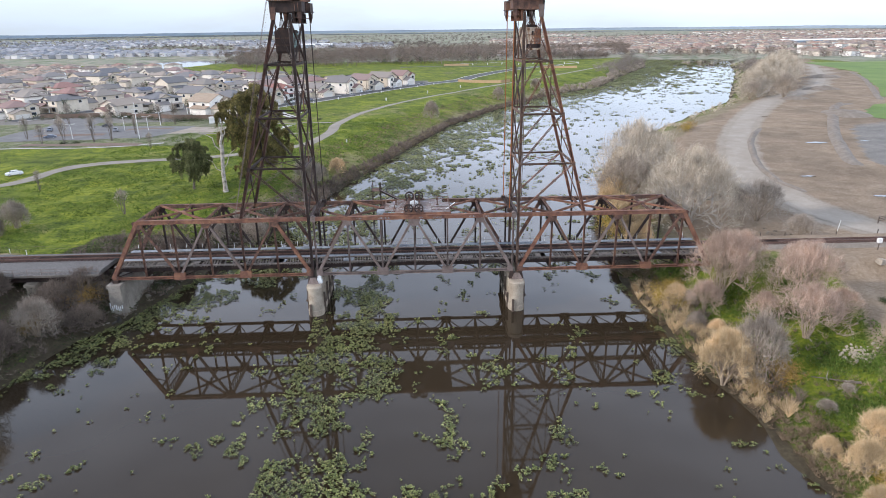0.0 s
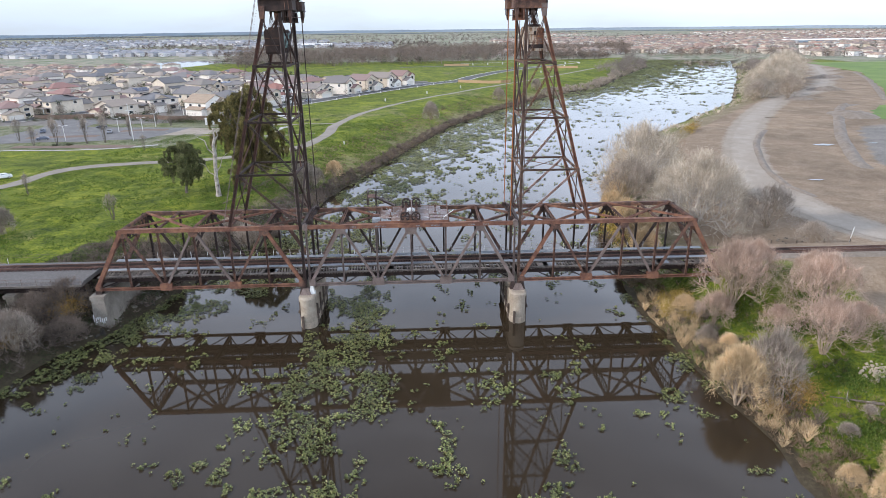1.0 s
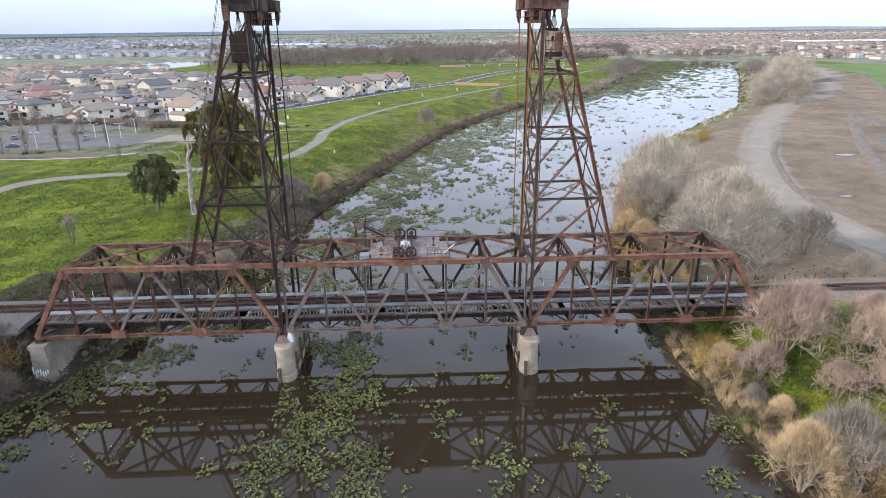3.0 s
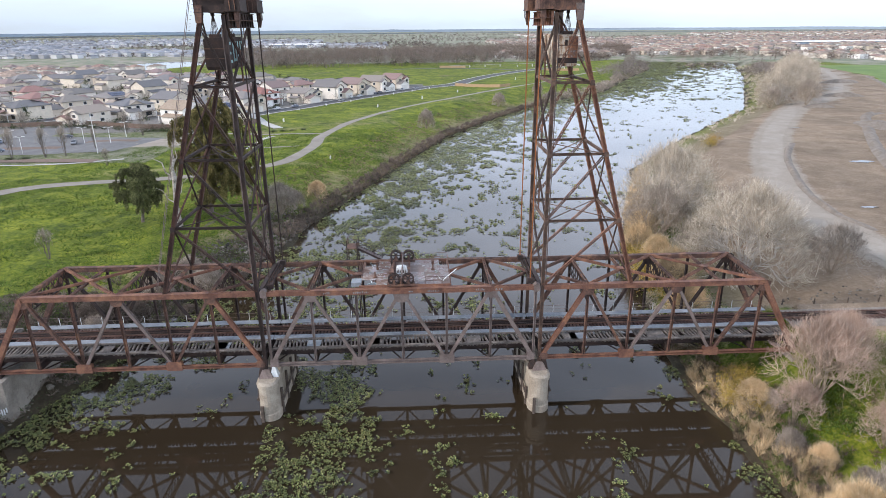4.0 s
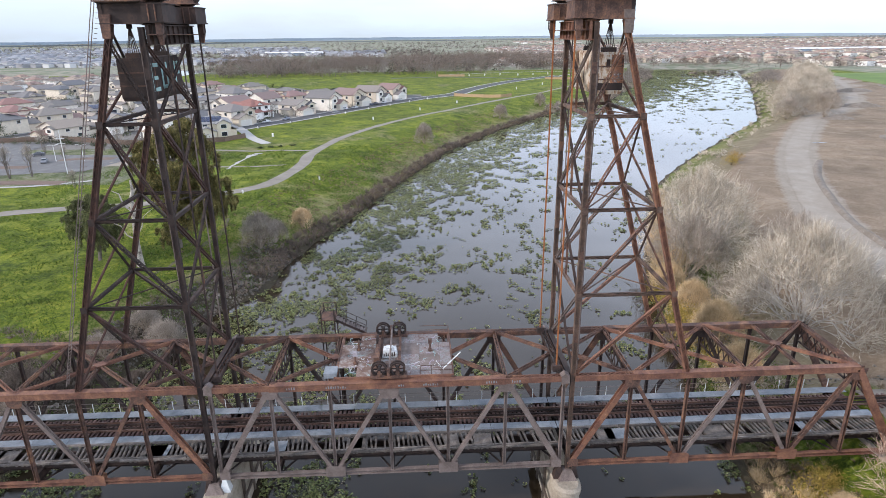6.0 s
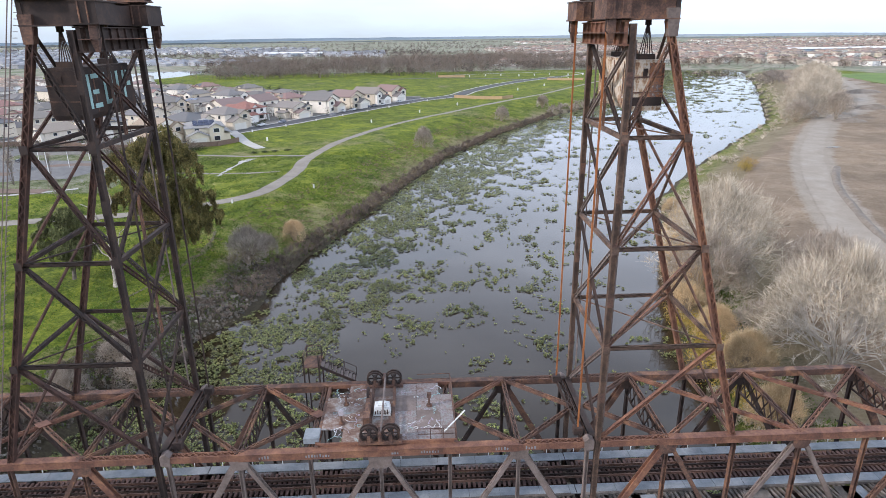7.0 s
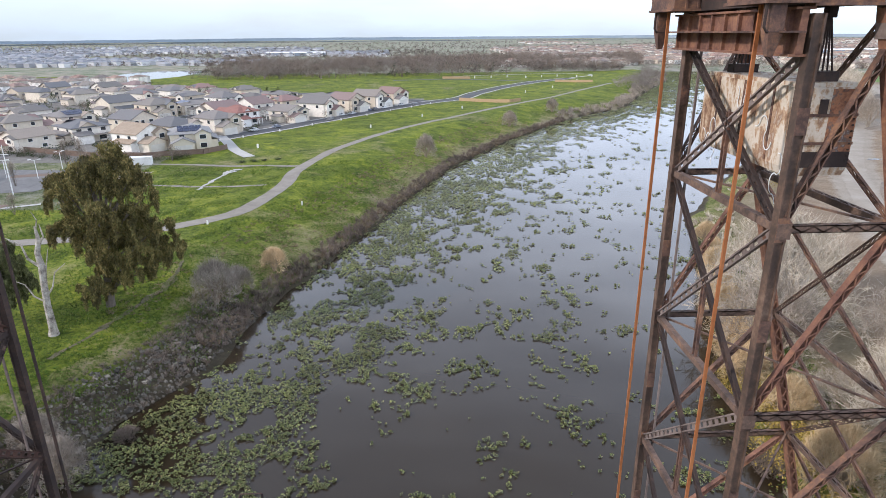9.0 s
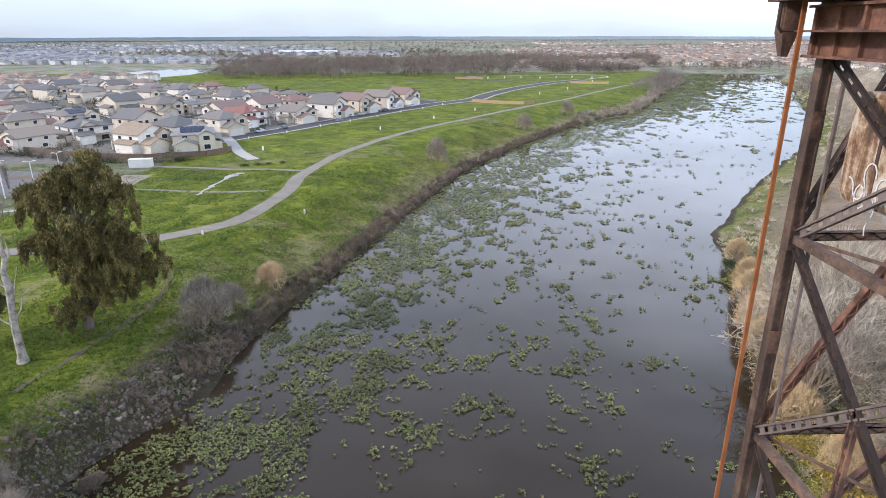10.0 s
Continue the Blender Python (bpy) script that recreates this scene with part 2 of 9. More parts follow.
CW_END = stone("rusted_end_plate", [(0.38, (0.028, 0.022, 0.02)), (0.45, (0.085, 0.055, 0.045)), (0.5, (0.22, 0.09, 0.05)), (0.55, (0.34, 0.15, 0.075)), (0.60, (0.12, 0.085, 0.075)), (0.66, (0.50, 0.45, 0.40))], 0.8, 0.85, 0.3, 0.01, 0.05, 5)
BARK = stone("bark", [(0.3, (0.09, 0.07, 0.055)), (0.6, (0.18, 0.15, 0.125)), (0.8, (0.28, 0.25, 0.21))], 1.5, 0.95, 0.5, 0.02)
PALE_BARK = stone("pale_dead_wood", [(0.3, (0.22, 0.19, 0.16)), (0.55, (0.46, 0.42, 0.37)), (0.75, (0.60, 0.56, 0.50))], 0.9, 0.9, 0.4, 0.02)
DEAD_WOOD = stone("bleached_dead_wood", [(0.36, (0.10, 0.08, 0.065)), (0.47, (0.30, 0.265, 0.225)), (0.58, (0.46, 0.42, 0.365)), (0.7, (0.55, 0.51, 0.455))], 1.1, 0.9, 0.7, 0.05, 0, 5)
TWIG_TAN = island("tan_twigs", [(0, (0.36, 0.30, 0.225)), (0.5, (0.52, 0.45, 0.355)), (1, (0.66, 0.59, 0.485))], 0.9)
TWIG_GREY = island("grey_twigs", [(0, (0.23, 0.185, 0.145)), (0.5, (0.35, 0.295, 0.24)), (1, (0.48, 0.42, 0.355))], 0.9)
TWIG_PINK = island("pinkish_twigs", [(0, (0.34, 0.225, 0.165)), (0.5, (0.50, 0.365, 0.285)), (1, (0.62, 0.50, 0.41))], 0.9)
TWIG_BROWN = island("brown_twigs", [(0, (0.11, 0.083, 0.064)), (0.5, (0.185, 0.145, 0.115)), (1, (0.28, 0.225, 0.185))], 0.9)
TWIG_STRAW = island("straw_twigs", [(0, (0.46, 0.32, 0.165)), (0.5, (0.64, 0.48, 0.28)), (1, (0.74, 0.60, 0.40))], 0.9)
TAN_BARK = stone("tan_bark", [(0.3, (0.22, 0.165, 0.115)), (0.6, (0.36, 0.29, 0.215)), (0.8, (0.46, 0.39, 0.31))], 1.5, 0.95, 0.5, 0.02)
TWIG_HAZE = island("hazy_far_twigs", [(0, (0.17, 0.145, 0.125)), (0.5, (0.22, 0.19, 0.165)), (1, (0.28, 0.245, 0.215))], 0.95, 0.0, 0.2, 0.03, 0.5)
TWIG_DARK = island("dark_twigs", [(0, (0.06, 0.045, 0.038)), (0.5, (0.11, 0.085, 0.072)), (1, (0.17, 0.14, 0.12))], 0.9)
LEAF_YELLOW = island("yellow_leaves", [(0, (0.22, 0.17, 0.03)), (0.5, (0.36, 0.26, 0.05)), (1, (0.48, 0.33, 0.10))], 0.8)
LEAF_ORANGE = island("orange_leaves", [(0, (0.20, 0.11, 0.03)), (0.5, (0.34, 0.20, 0.05)), (1, (0.40, 0.28, 0.09))], 0.8)
# eucalyptus: coarse noise in the leaf colour imitates lit and shaded boughs
LEAF_EUC = island("eucalyptus_leaves", [(0, (0.075, 0.073, 0.024)), (0.5, (0.150, 0.130, 0.042)), (0.85, (0.225, 0.180, 0.062)), (1, (0.30, 0.22, 0.085))], 0.65, 0.0, 0.25, 0.45, 1.0)
LEAF_EUC_GREEN = island("grey_green_eucalyptus_leaves", [(0, (0.065, 0.075, 0.030)), (0.5, (0.135, 0.145, 0.055)), (1, (0.22, 0.22, 0.095))], 0.65, 0.0, 0.25, 0.45, 1.0)
LEAF_GREEN = island("green_leaves", [(0, (0.02, 0.035, 0.012)), (0.6, (0.05, 0.07, 0.022)), (1, (0.09, 0.10, 0.035))], 0.7)
HYACINTH = island("water_hyacinth", [(0, (0.050, 0.064, 0.022)), (0.35, (0.120, 0.142, 0.044)), (0.7, (0.215, 0.238, 0.072)), (0.88, (0.34, 0.35, 0.125)), (1, (0.25, 0.18, 0.09))], 0.5, 0.0, 0.35, 0.12, 0.6)
REED = island("dry_reeds", [(0, (0.13, 0.09, 0.055)), (0.5, (0.23, 0.17, 0.11)), (1, (0.34, 0.27, 0.18))], 0.95)
GRASS_BLADES = island("grass_tufts", [(0, (0.045, 0.085, 0.012)), (0.5, (0.09, 0.15, 0.02)), (0.85, (0.15, 0.205, 0.036)), (1, (0.21, 0.20, 0.07))], 0.9)
STUCCO = per_object("stucco", [(0, (0.66, 0.60, 0.50)), (0.2, (0.56, 0.48, 0.37)), (0.4, (0.76, 0.72, 0.65)), (0.6, (0.54, 0.46, 0.36)), (0.8, (0.64, 0.56, 0.44)), (1, (0.80, 0.78, 0.73))], 0.9, 0.8)
WHITE_STUCCO = stone("white_stucco", [(0.3, (0.74, 0.73, 0.70)), (0.7, (0.83, 0.82, 0.79))], 0.6, 0.9, 0.2, 0.01)
CREAM_STUCCO = stone("cream_stucco", [(0.3, (0.60, 0.53, 0.40)), (0.7, (0.70, 0.63, 0.50))], 0.6, 0.9, 0.2, 0.01)
ROOF_GREY = stone("grey_roof_tile", [(0.3, (0.20, 0.195, 0.185)), (0.5, (0.27, 0.26, 0.25)), (0.7, (0.34, 0.33, 0.315))], 0.9, 0.85, 0.5, 0.03, 0, 6)
ROOF_RED = stone("red_roof_tile", [(0.3, (0.19, 0.085, 0.065)), (0.5, (0.27, 0.125, 0.10)), (0.7, (0.34, 0.18, 0.145))], 0.9, 0.85, 0.5, 0.03, 0, 6)
ROOF_TAN = stone("tan_roof_tile", [(0.3, (0.24, 0.18, 0.125)), (0.5, (0.33, 0.255, 0.185)), (0.7, (0.42, 0.335, 0.25))], 0.9, 0.85, 0.5, 0.03, 0, 6)
ROOF = per_object("roof_tile", [(0, (0.15, 0.14, 0.13)), (0.2, (0.27, 0.235, 0.20)), (0.4, (0.15, 0.152, 0.16)), (0.58, (0.31, 0.255, 0.205)), (0.72, (0.21, 0.195, 0.185)), (0.86, (0.29, 0.155, 0.13)), (0.92, (0.20, 0.18, 0.165)), (1, (0.13, 0.133, 0.14))], 0.85, 2.5, 0.5)
TRIM = stone("white_trim", [(0.3, (0.62, 0.61, 0.58)), (0.7, (0.78, 0.77, 0.75))], 0.6, 0.7, 0.1, 0.01)
GARAGE = stone("garage_door_paint", [(0.3, (0.55, 0.52, 0.46)), (0.7, (0.68, 0.65, 0.59))], 0.5, 0.7, 0.1, 0.01)
FAR_WALL = island("far_house_walls", [(0, (0.42, 0.37, 0.30)), (0.4, (0.60, 0.55, 0.48)), (0.7, (0.74, 0.72, 0.68)), (1, (0.50, 0.43, 0.35))], 0.9)
FAR_ROOF = island("far_house_roofs", [(0, (0.20, 0.17, 0.15)), (0.35, (0.31, 0.245, 0.195)), (0.6, (0.36, 0.27, 0.21)), (0.8, (0.30, 0.19, 0.15)), (1, (0.25, 0.225, 0.21))], 0.9)
# the left suburb's haze is painted in as cooler, greyer colours
FAR_WALL_HAZE = island("far_hazy_walls", [(0, (0.32, 0.32, 0.33)), (0.4, (0.44, 0.44, 0.45)), (0.8, (0.56, 0.56, 0.56)), (1, (0.72, 0.71, 0.70))], 0.9, 0, 0.3, 0.004, 0.5)
FAR_ROOF_HAZE = island("far_hazy_roofs", [(0, (0.17, 0.185, 0.21)), (0.4, (0.27, 0.28, 0.30)), (0.75, (0.34, 0.34, 0.35)), (1, (0.24, 0.23, 0.23))], 0.9, 0, 0.3, 0.004, 0.6)
FENCEWOOD = stone("new_fence_wood", [(0.3, (0.33, 0.22, 0.12)), (0.7, (0.48, 0.34, 0.20))], 0.8, 0.85, 0.2, 0.01)
OLDFENCE = stone("brown_fence_wood", [(0.3, (0.13, 0.085, 0.06)), (0.7, (0.22, 0.155, 0.12))], 0.8, 0.9, 0.2, 0.01)
SOLAR = stone("solar_cells", [(0.3, (0.012, 0.018, 0.05)), (0.7, (0.03, 0.04, 0.09))], 0.8, 0.25, 0.05, 0.005, 0.3)
CARPAINT = per_object("car_paint", [(0, (0.75, 0.75, 0.74)), (0.35, (0.08, 0.08, 0.09)), (0.6, (0.35, 0.36, 0.38)), (0.8, (0.05, 0.07, 0.12)), (1, (0.6, 0.6, 0.6))], 0.35, 0.3, 0.0, 0.05)
WHITE_PAINT = stone("white_car_paint", [(0.3, (0.74, 0.74, 0.73)), (0.7, (0.82, 0.82, 0.81))], 0.5, 0.35, 0.0, 0.01)
RUBBER = stone("tyre_rubber", [(0.3, (0.02, 0.02, 0.02)), (0.7, (0.035, 0.035, 0.035))], 3, 0.85, 0.1, 0.01)


def _glass(name, tint):
    m, nt, p = _nodes(name)
    n = _noise(nt, _where(nt), 0.6, 3)
    nt.links.new(_ramp(nt, n, [(0.3, tint), (0.7, tuple(c * 1.7 for c in tint))]), p.inputs["Base Color"])
    p.inputs["Roughness"].default_value = 0.08
    p.inputs["Specular IOR Level"].default_value = 0.8
    return m


WINDOW = _glass("dark_window_glass", (0.022, 0.027, 0.033))


def _water():
    m, nt, p = _nodes("river_water")
    v = _where(nt)
    murk = _noise(nt, v, 0.03, 3, 0.5)
    nt.links.new(_ramp(nt, murk, [(0.3, (0.027, 0.0185, 0.0105)), (0.7, (0.040, 0.029, 0.0175))]), p.inputs["Base Color"])
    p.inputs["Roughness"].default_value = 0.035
    # IOR and specular set above plain water's to strengthen its reflections
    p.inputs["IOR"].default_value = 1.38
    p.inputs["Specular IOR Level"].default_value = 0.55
    a, b = _noise(nt, v, 1.4, 3, 0.5), _noise(nt, v, 0.25, 2, 0.5)
    _bump(nt, p, _math(nt, "ADD", _math(nt, "MULTIPLY", a, 0.3), b), 0.07, 0.035)
    return m


WATER = _water()


def _ground():
    m, nt, p = _nodes("ground_cover")
    v = _where(nt)
    att = nt.nodes.new("ShaderNodeAttribute")
    att.attribute_name = "cover"
    sep = nt.nodes.new("ShaderNodeSeparateColor")
    nt.links.new(att.outputs["Color"], sep.inputs["Color"])
    att2 = nt.nodes.new("ShaderNodeAttribute")
    att2.attribute_name = "tone"
    sep2 = nt.nodes.new("ShaderNodeSeparateColor")
    nt.links.new(att2.outputs["Color"], sep2.inputs["Color"])
    big, mid, fine = _noise(nt, v, 0.018, 5, 0.6), _noise(nt, v, 0.16, 6, 0.7, 0.6), _noise(nt, v, 1.6, 5, 0.75)
    f = _math(nt, "ADD", _math(nt, "MULTIPLY", mid, 0.5), _math(nt, "MULTIPLY", fine, 0.5))
    green = _ramp(nt, f, [(0.34, (0.020, 0.038, 0.007)), (0.44, (0.068, 0.098, 0.009)), (0.54, (0.158, 0.190, 0.017)), (0.65, (0.275, 0.262, 0.044))])
    green = _mix(nt, 0.8, green, _ramp(nt, _noise(nt, v, 0.05, 4, 0.6, 0.5), [(0.36, (0.62, 0.66, 0.7)), (0.5, (0.95, 0.95, 0.95)), (0.64, (1.25, 1.2, 1.0))]), "MULTIPLY")
    dry = _ramp(nt, f, [(0.30, (0.11, 0.085, 0.05)), (0.5, (0.21, 0.17, 0.105)), (0.70, (0.32, 0.27, 0.18))])
    soil = _ramp(nt, f, [(0.30, (0.145, 0.102, 0.066)), (0.5, (0.24, 0.181, 0.126)), (0.70, (0.345, 0.276, 0.205))])
    soil = _mix(nt, 0.75, soil, _ramp(nt, _noise(nt, v, 0.035, 4, 0.6, 0.8), [(0.36, (0.72, 0.70, 0.68)), (0.5, (1.0, 0.99, 0.97)), (0.62, (1.22, 1.20, 1.16))]), "MULTIPLY")
    mud = _ramp(nt, f, [(0.3, (0.028, 0.022, 0.014)), (0.5, (0.06, 0.048, 0.03)), (0.7, (0.115, 0.098, 0.06))])
    yard = _ramp(nt, f, [(0.3, (0.10, 0.095, 0.085)), (0.5, (0.20, 0.185, 0.165)), (0.7, (0.30, 0.28, 0.25))])
    # far fields: lighter greens and tans with haze in the colour
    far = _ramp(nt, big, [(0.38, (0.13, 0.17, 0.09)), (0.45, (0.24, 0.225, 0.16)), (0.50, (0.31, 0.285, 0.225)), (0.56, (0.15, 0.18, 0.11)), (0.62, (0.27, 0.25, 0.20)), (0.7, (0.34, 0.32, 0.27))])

    def ragged(mask):
        w = _math(nt, "ADD", mask, _math(nt, "MULTIPLY", _math(nt, "SUBTRACT", f, 0.5), 1.1))
        return _ramp(nt, w, [(0.36, (0, 0, 0)), (0.64, (1, 1, 1))])

    col = _mix(nt, ragged(sep2.outputs["Red"]), green, dry)
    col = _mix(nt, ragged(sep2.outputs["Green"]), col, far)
    col = _mix(nt, ragged(sep.outputs["Blue"]), col, yard)
    col = _mix(nt, ragged(sep.outputs["Red"]), col, soil)
    way = _ramp(nt, f, [(0.30, (0.235, 0.195, 0.148)), (0.5, (0.305, 0.26, 0.207)), (0.70, (0.375, 0.33, 0.272))])
    col = _mix(nt, ragged(sep2.outputs["Blue"]), col, way)
    col = _mix(nt, ragged(sep.outputs["Green"]), col, mud)
    nt.links.new(col, p.inputs["Base Color"])
    p.inputs["Roughness"].default_value = 0.95
    p.inputs["Specular IOR Level"].default_value = 0.2
    _bump(nt, p, f, 0.9, 0.5)
    return m


GROUND = _ground()


# ---------------------------------------------------------------- mesh tools
class Mesh:
    """Collects vertices and faces for one mesh."""

    def __init__(self):
        self.v, self.f = [], []

    def add(self, verts, faces):
        o = len(self.v)
        self.v.extend(tuple(p) for p in verts)
        self.f.extend(tuple(i + o for i in q) for q in faces)
        return self

    def frustum(self, base, top):
        n = len(base)
        return self.add([*base, *top], [tuple(range(n))[::-1], tuple(range(n, 2 * n)), *((k, (k + 1) % n, n + (k + 1) % n, n + k) for k in range(n))])

    def box(self, x0, x1, y0, y1, z0, z1):
        return self.frustum([(x0, y0, z0), (x1, y0, z0), (x1, y1, z0), (x0, y1, z0)], [(x0, y0, z1), (x1, y0, z1), (x1, y1, z1), (x0, y1, z1)])

    def beam(self, a, b, w, h, up=(0, 0, 1)):
        """A bar from a to b: w across, h along up."""
        a, b = Vector(a), Vector(b)
        d = (b - a).normalized()
        s = d.cross(Vector(up))
        if s.length < 1e-4:
            s = d.cross(Vector((0, 1, 0)))
        s.normalize()
        u = s.cross(d)
        s, u = s * w / 2, u * h / 2
        q = (-s - u, s - u, s + u, -s + u)
        return self.frustum([a + c for c in q], [b + c for c in q])

    def isection(self, a, b, w, h, up=(0, 0, 1), t=0.05):
        """An open H bar: two flanges and a web."""
        a, b = Vector(a), Vector(b)
        d = (b - a).normalized()
        s = d.cross(Vector(up))
        if s.length < 1e-4:
            s = d.cross(Vector((0, 1, 0)))
        s.normalize()
        u = s.cross(d)
        for k in (-1, 1):
            o = u * k * (h - t) / 2
            self.beam(a + o, b + o, w, t, u)
        return self.beam(a, b, t, h - 2 * t, u)

    def laced(self, a, b, w, h, up=(0, 0, 1), pitch=None, t=0.06, cross=False, bar=0.09, faces=(-1, 1)):
        """Two channels w apart, tied by slanting lacing bars on the faces at +-h/2."""
        a, b = Vector(a), Vector(b)
        d = b - a
        n = max(2, round(d.length / (pitch or w * 0.9)))
        dn = d.normalized()
        s = dn.cross(Vector(up))
        if s.length < 1e-4:
            s = dn.cross(Vector((0, 1, 0)))
        s.normalize()
        u = s.cross(dn)
        for k in (-1, 1):
            o = s * k * (w / 2 - t / 2)
            self.beam(a + o, b + o, t, h, u)
        for side in faces:
            o = u * side * (h / 2 - 0.012)
            for k in range(n):
                p, q = a + d * (k / n) + o, a + d * ((k + 1) / n) + o
                g = s * (w / 2 - t) * (1 if k % 2 else -1)
                self.beam(p + g, q - g, bar, 0.024, u)
                if cross:
                    self.beam(p - g, q + g, bar, 0.024, u)
        return self

    def battened(self, a, b, w, h, up=(0, 0, 1), pitch=0.6, t=0.06, bar=0.16):
        """Two flats w apart, tied by square battens like a ladder."""
        a, b = Vector(a), Vector(b)
        d = b - a
        dn = d.normalized()
        s = dn.cross(Vector(up)).normalized()
        u = s.cross(dn)
        for k in (-1, 1):
            o = s * k * (w / 2 - t / 2)
            self.beam(a + o, b + o, t, h, u)
        n = max(2, round(d.length / pitch))
        for k in range(n + 1):
            p = a + d * (k / n)
            q = dn * min(bar / 2, d.length / n / 2)
            self.beam(p - q, p + q, w - 2 * t + 0.004, 0.024, u)
        return self

    def tube(self, pts, radii, n=6):
        pts = [Vector(p) for p in pts]
        rings = []
        for k, p in enumerate(pts):
            d = (pts[min(k + 1, len(pts) - 1)] - pts[max(k - 1, 0)]).normalized()
            s = d.cross(Vector((0.3, 0.9, 0.31)))
            s.normalize()
            u = s.cross(d)
            rings.append([p + (s * math.cos(2 * math.pi * i / n) + u * math.sin(2 * math.pi * i / n)) * radii[k] for i in range(n)])
        o = len(self.v)
        for r in rings:
            self.v.extend(tuple(p) for p in r)
        for k in range(len(rings) - 1):
            for i in range(n):
                j = (i + 1) % n
                self.f.append((o + k * n + i, o + k * n + j, o + (k + 1) * n + j, o + (k + 1) * n + i))
        self.f.append(tuple(o + i for i in range(n))[::-1])
        self.f.append(tuple(o + (len(rings) - 1) * n + i for i in range(n)))
        return self

    def ring(self, c, axis, r0, r1, w, n=20):
        """A wheel rim round c: from radius r0 to r1, w thick along the axis."""
        c, ax = Vector(c), Vector(axis).normalized()
        s = ax.cross(Vector((0.2, 0.3, 0.9))).normalized()
        u = s.cross(ax)
        o = len(self.v)
        for k in range(n):
            e = s * math.cos(2 * math.pi * k / n) + u * math.sin(2 * math.pi * k / n)
            for r, q in ((r0, -1), (r1, -1), (r1, 1), (r0, 1)):
                self.v.append(tuple(c + e * r + ax * q * w / 2))
        for k in range(n):
            m = (k + 1) % n
            for i in range(4):
                j = (i + 1) % 4
                self.f.append((o + 4 * k + i, o + 4 * k + j, o + 4 * m + j, o + 4 * m + i))
        return self

    def data(self, name, mat, smooth=False):
        me = bpy.data.meshes.new(name)
        me.from_pydata(self.v, [], self.f)
        me.materials.append(mat)
        if smooth:
            me.polygons.foreach_set("use_smooth", [True] * len(me.polygons))
        me.update()
        return me


def soup(name, verts, size, mat):
    """A mesh of loose faces of equal size from an array (faces, size, 3)."""
    verts = np.asarray(verts, np.float32).reshape(-1, 3)
    count = len(verts) // size
    me = bpy.data.meshes.new(name)
    me.vertices.add(len(verts))
    me.vertices.foreach_set("co", verts.ravel())
    me.loops.add(len(verts))
    me.loops.foreach_set("vertex_index", np.arange(len(verts), dtype=np.int32))
    me.polygons.add(count)
    me.polygons.foreach_set("loop_start", np.arange(0, len(verts), size, dtype=np.int32))
    me.update(calc_edges=True)
    me.materials.append(mat)
    return me


def part(name, mesh, mat, parent=None, label="", smooth=False):
    ob = new(name, mesh.data(name, mat, smooth) if isinstance(mesh, Mesh) else mesh)
    ob.parent = parent
    if label:
        ob["label"] = label
    return ob


def root(name, label, category, at=None, group="", kind=""):
    ob = new(name)
    ob.empty_display_size = 0.3
    if at is not None:
        ob.matrix_world = at
    return tagged(ob, label, category, group, kind)


def single(name, mesh, mat, label, category, group="", kind="", smooth=False):
    return tagged(part(name, mesh, mat, None, "", smooth), label, category, group, kind)


# ---------------------------------------------------------------- the lie of the land
def _hash(i, j, seed):
    h = np.sin(i * 127.1 + j * 311.7 + seed * 74.7) * 43758.5453
    return h - np.floor(h)


def vnoise(x, y, seed=0):
    """Smooth noise from 0 to 1 with cells of one unit."""
    i, j = np.floor(x), np.floor(y)
    u, v = x - i, y - j
    u, v = u * u * (3 - 2 * u), v * v * (3 - 2 * v)
    a, b, c, d = _hash(i, j, seed), _hash(i + 1, j, seed), _hash(i, j + 1, seed), _hash(i + 1, j + 1, seed)
    return (a * (1 - u) + b * u) * (1 - v) + (c * (1 - u) + d * u) * v


def fbm(x, y, seed=0):
    return 0.5 * vnoise(x, y, seed) + 0.3 * vnoise(x * 2.1, y * 2.1, seed + 1) + 0.2 * vnoise(x * 4.3, y * 4.3, seed + 2)


LEFT_SHORE = [(-130, -420), (-92, -230), (-68, -110), (-62, -45), (-56.5, -20), (-53, -9), (-48.5, -2), (-45.5, 7), (-41, 30), (-36, 46), (-28.5, 60), (-25, 79), (-18.5, 99),
              (-9.5, 127), (0, 157), (17, 207), (47, 265), (89, 331), (140, 387), (190, 490), (250, 600), (300, 760)]
RIGHT_SHORE = [(60, -420), (52, -230), (46, -110), (43.5, -60), (42.3, -40), (41.5, -28), (40, -15), (38.8, 0), (39.2, 12), (45, 45), (54, 72), (63, 96), (74.5, 133),
               (98, 168), (129, 208), (192, 285), (304, 505), (400, 720), (420, 760)]
RIVER = np.array(LEFT_SHORE + RIGHT_SHORE[::-1], float)
POND = np.array([(-372, 640), (-348, 830), (-262, 822), (-268, 690), (-290, 618)], float)


def away(poly, x, y):
    """Distance to a closed outline, negative inside, and the nearest edge's number."""
    best, edge = np.full(x.shape, 1e9), np.zeros(x.shape, int)
    inside = np.zeros(x.shape, bool)
    for k in range(len(poly)):
        (ax, ay), (bx, by) = poly[k], poly[(k + 1) % len(poly)]
        dx, dy = bx - ax, by - ay
        t = np.clip(((x - ax) * dx + (y - ay) * dy) / (dx * dx + dy * dy), 0, 1)
        d = np.hypot(x - ax - t * dx, y - ay - t * dy)
        near = d < best
        best, edge = np.where(near, d, best), np.where(near, k, edge)
        hit = (ay > y) != (by > y)
        inside ^= hit & (x < dx * (y - ay) / (dy if dy else 1e-9) + ax)
    return np.where(inside, -best, best), edge


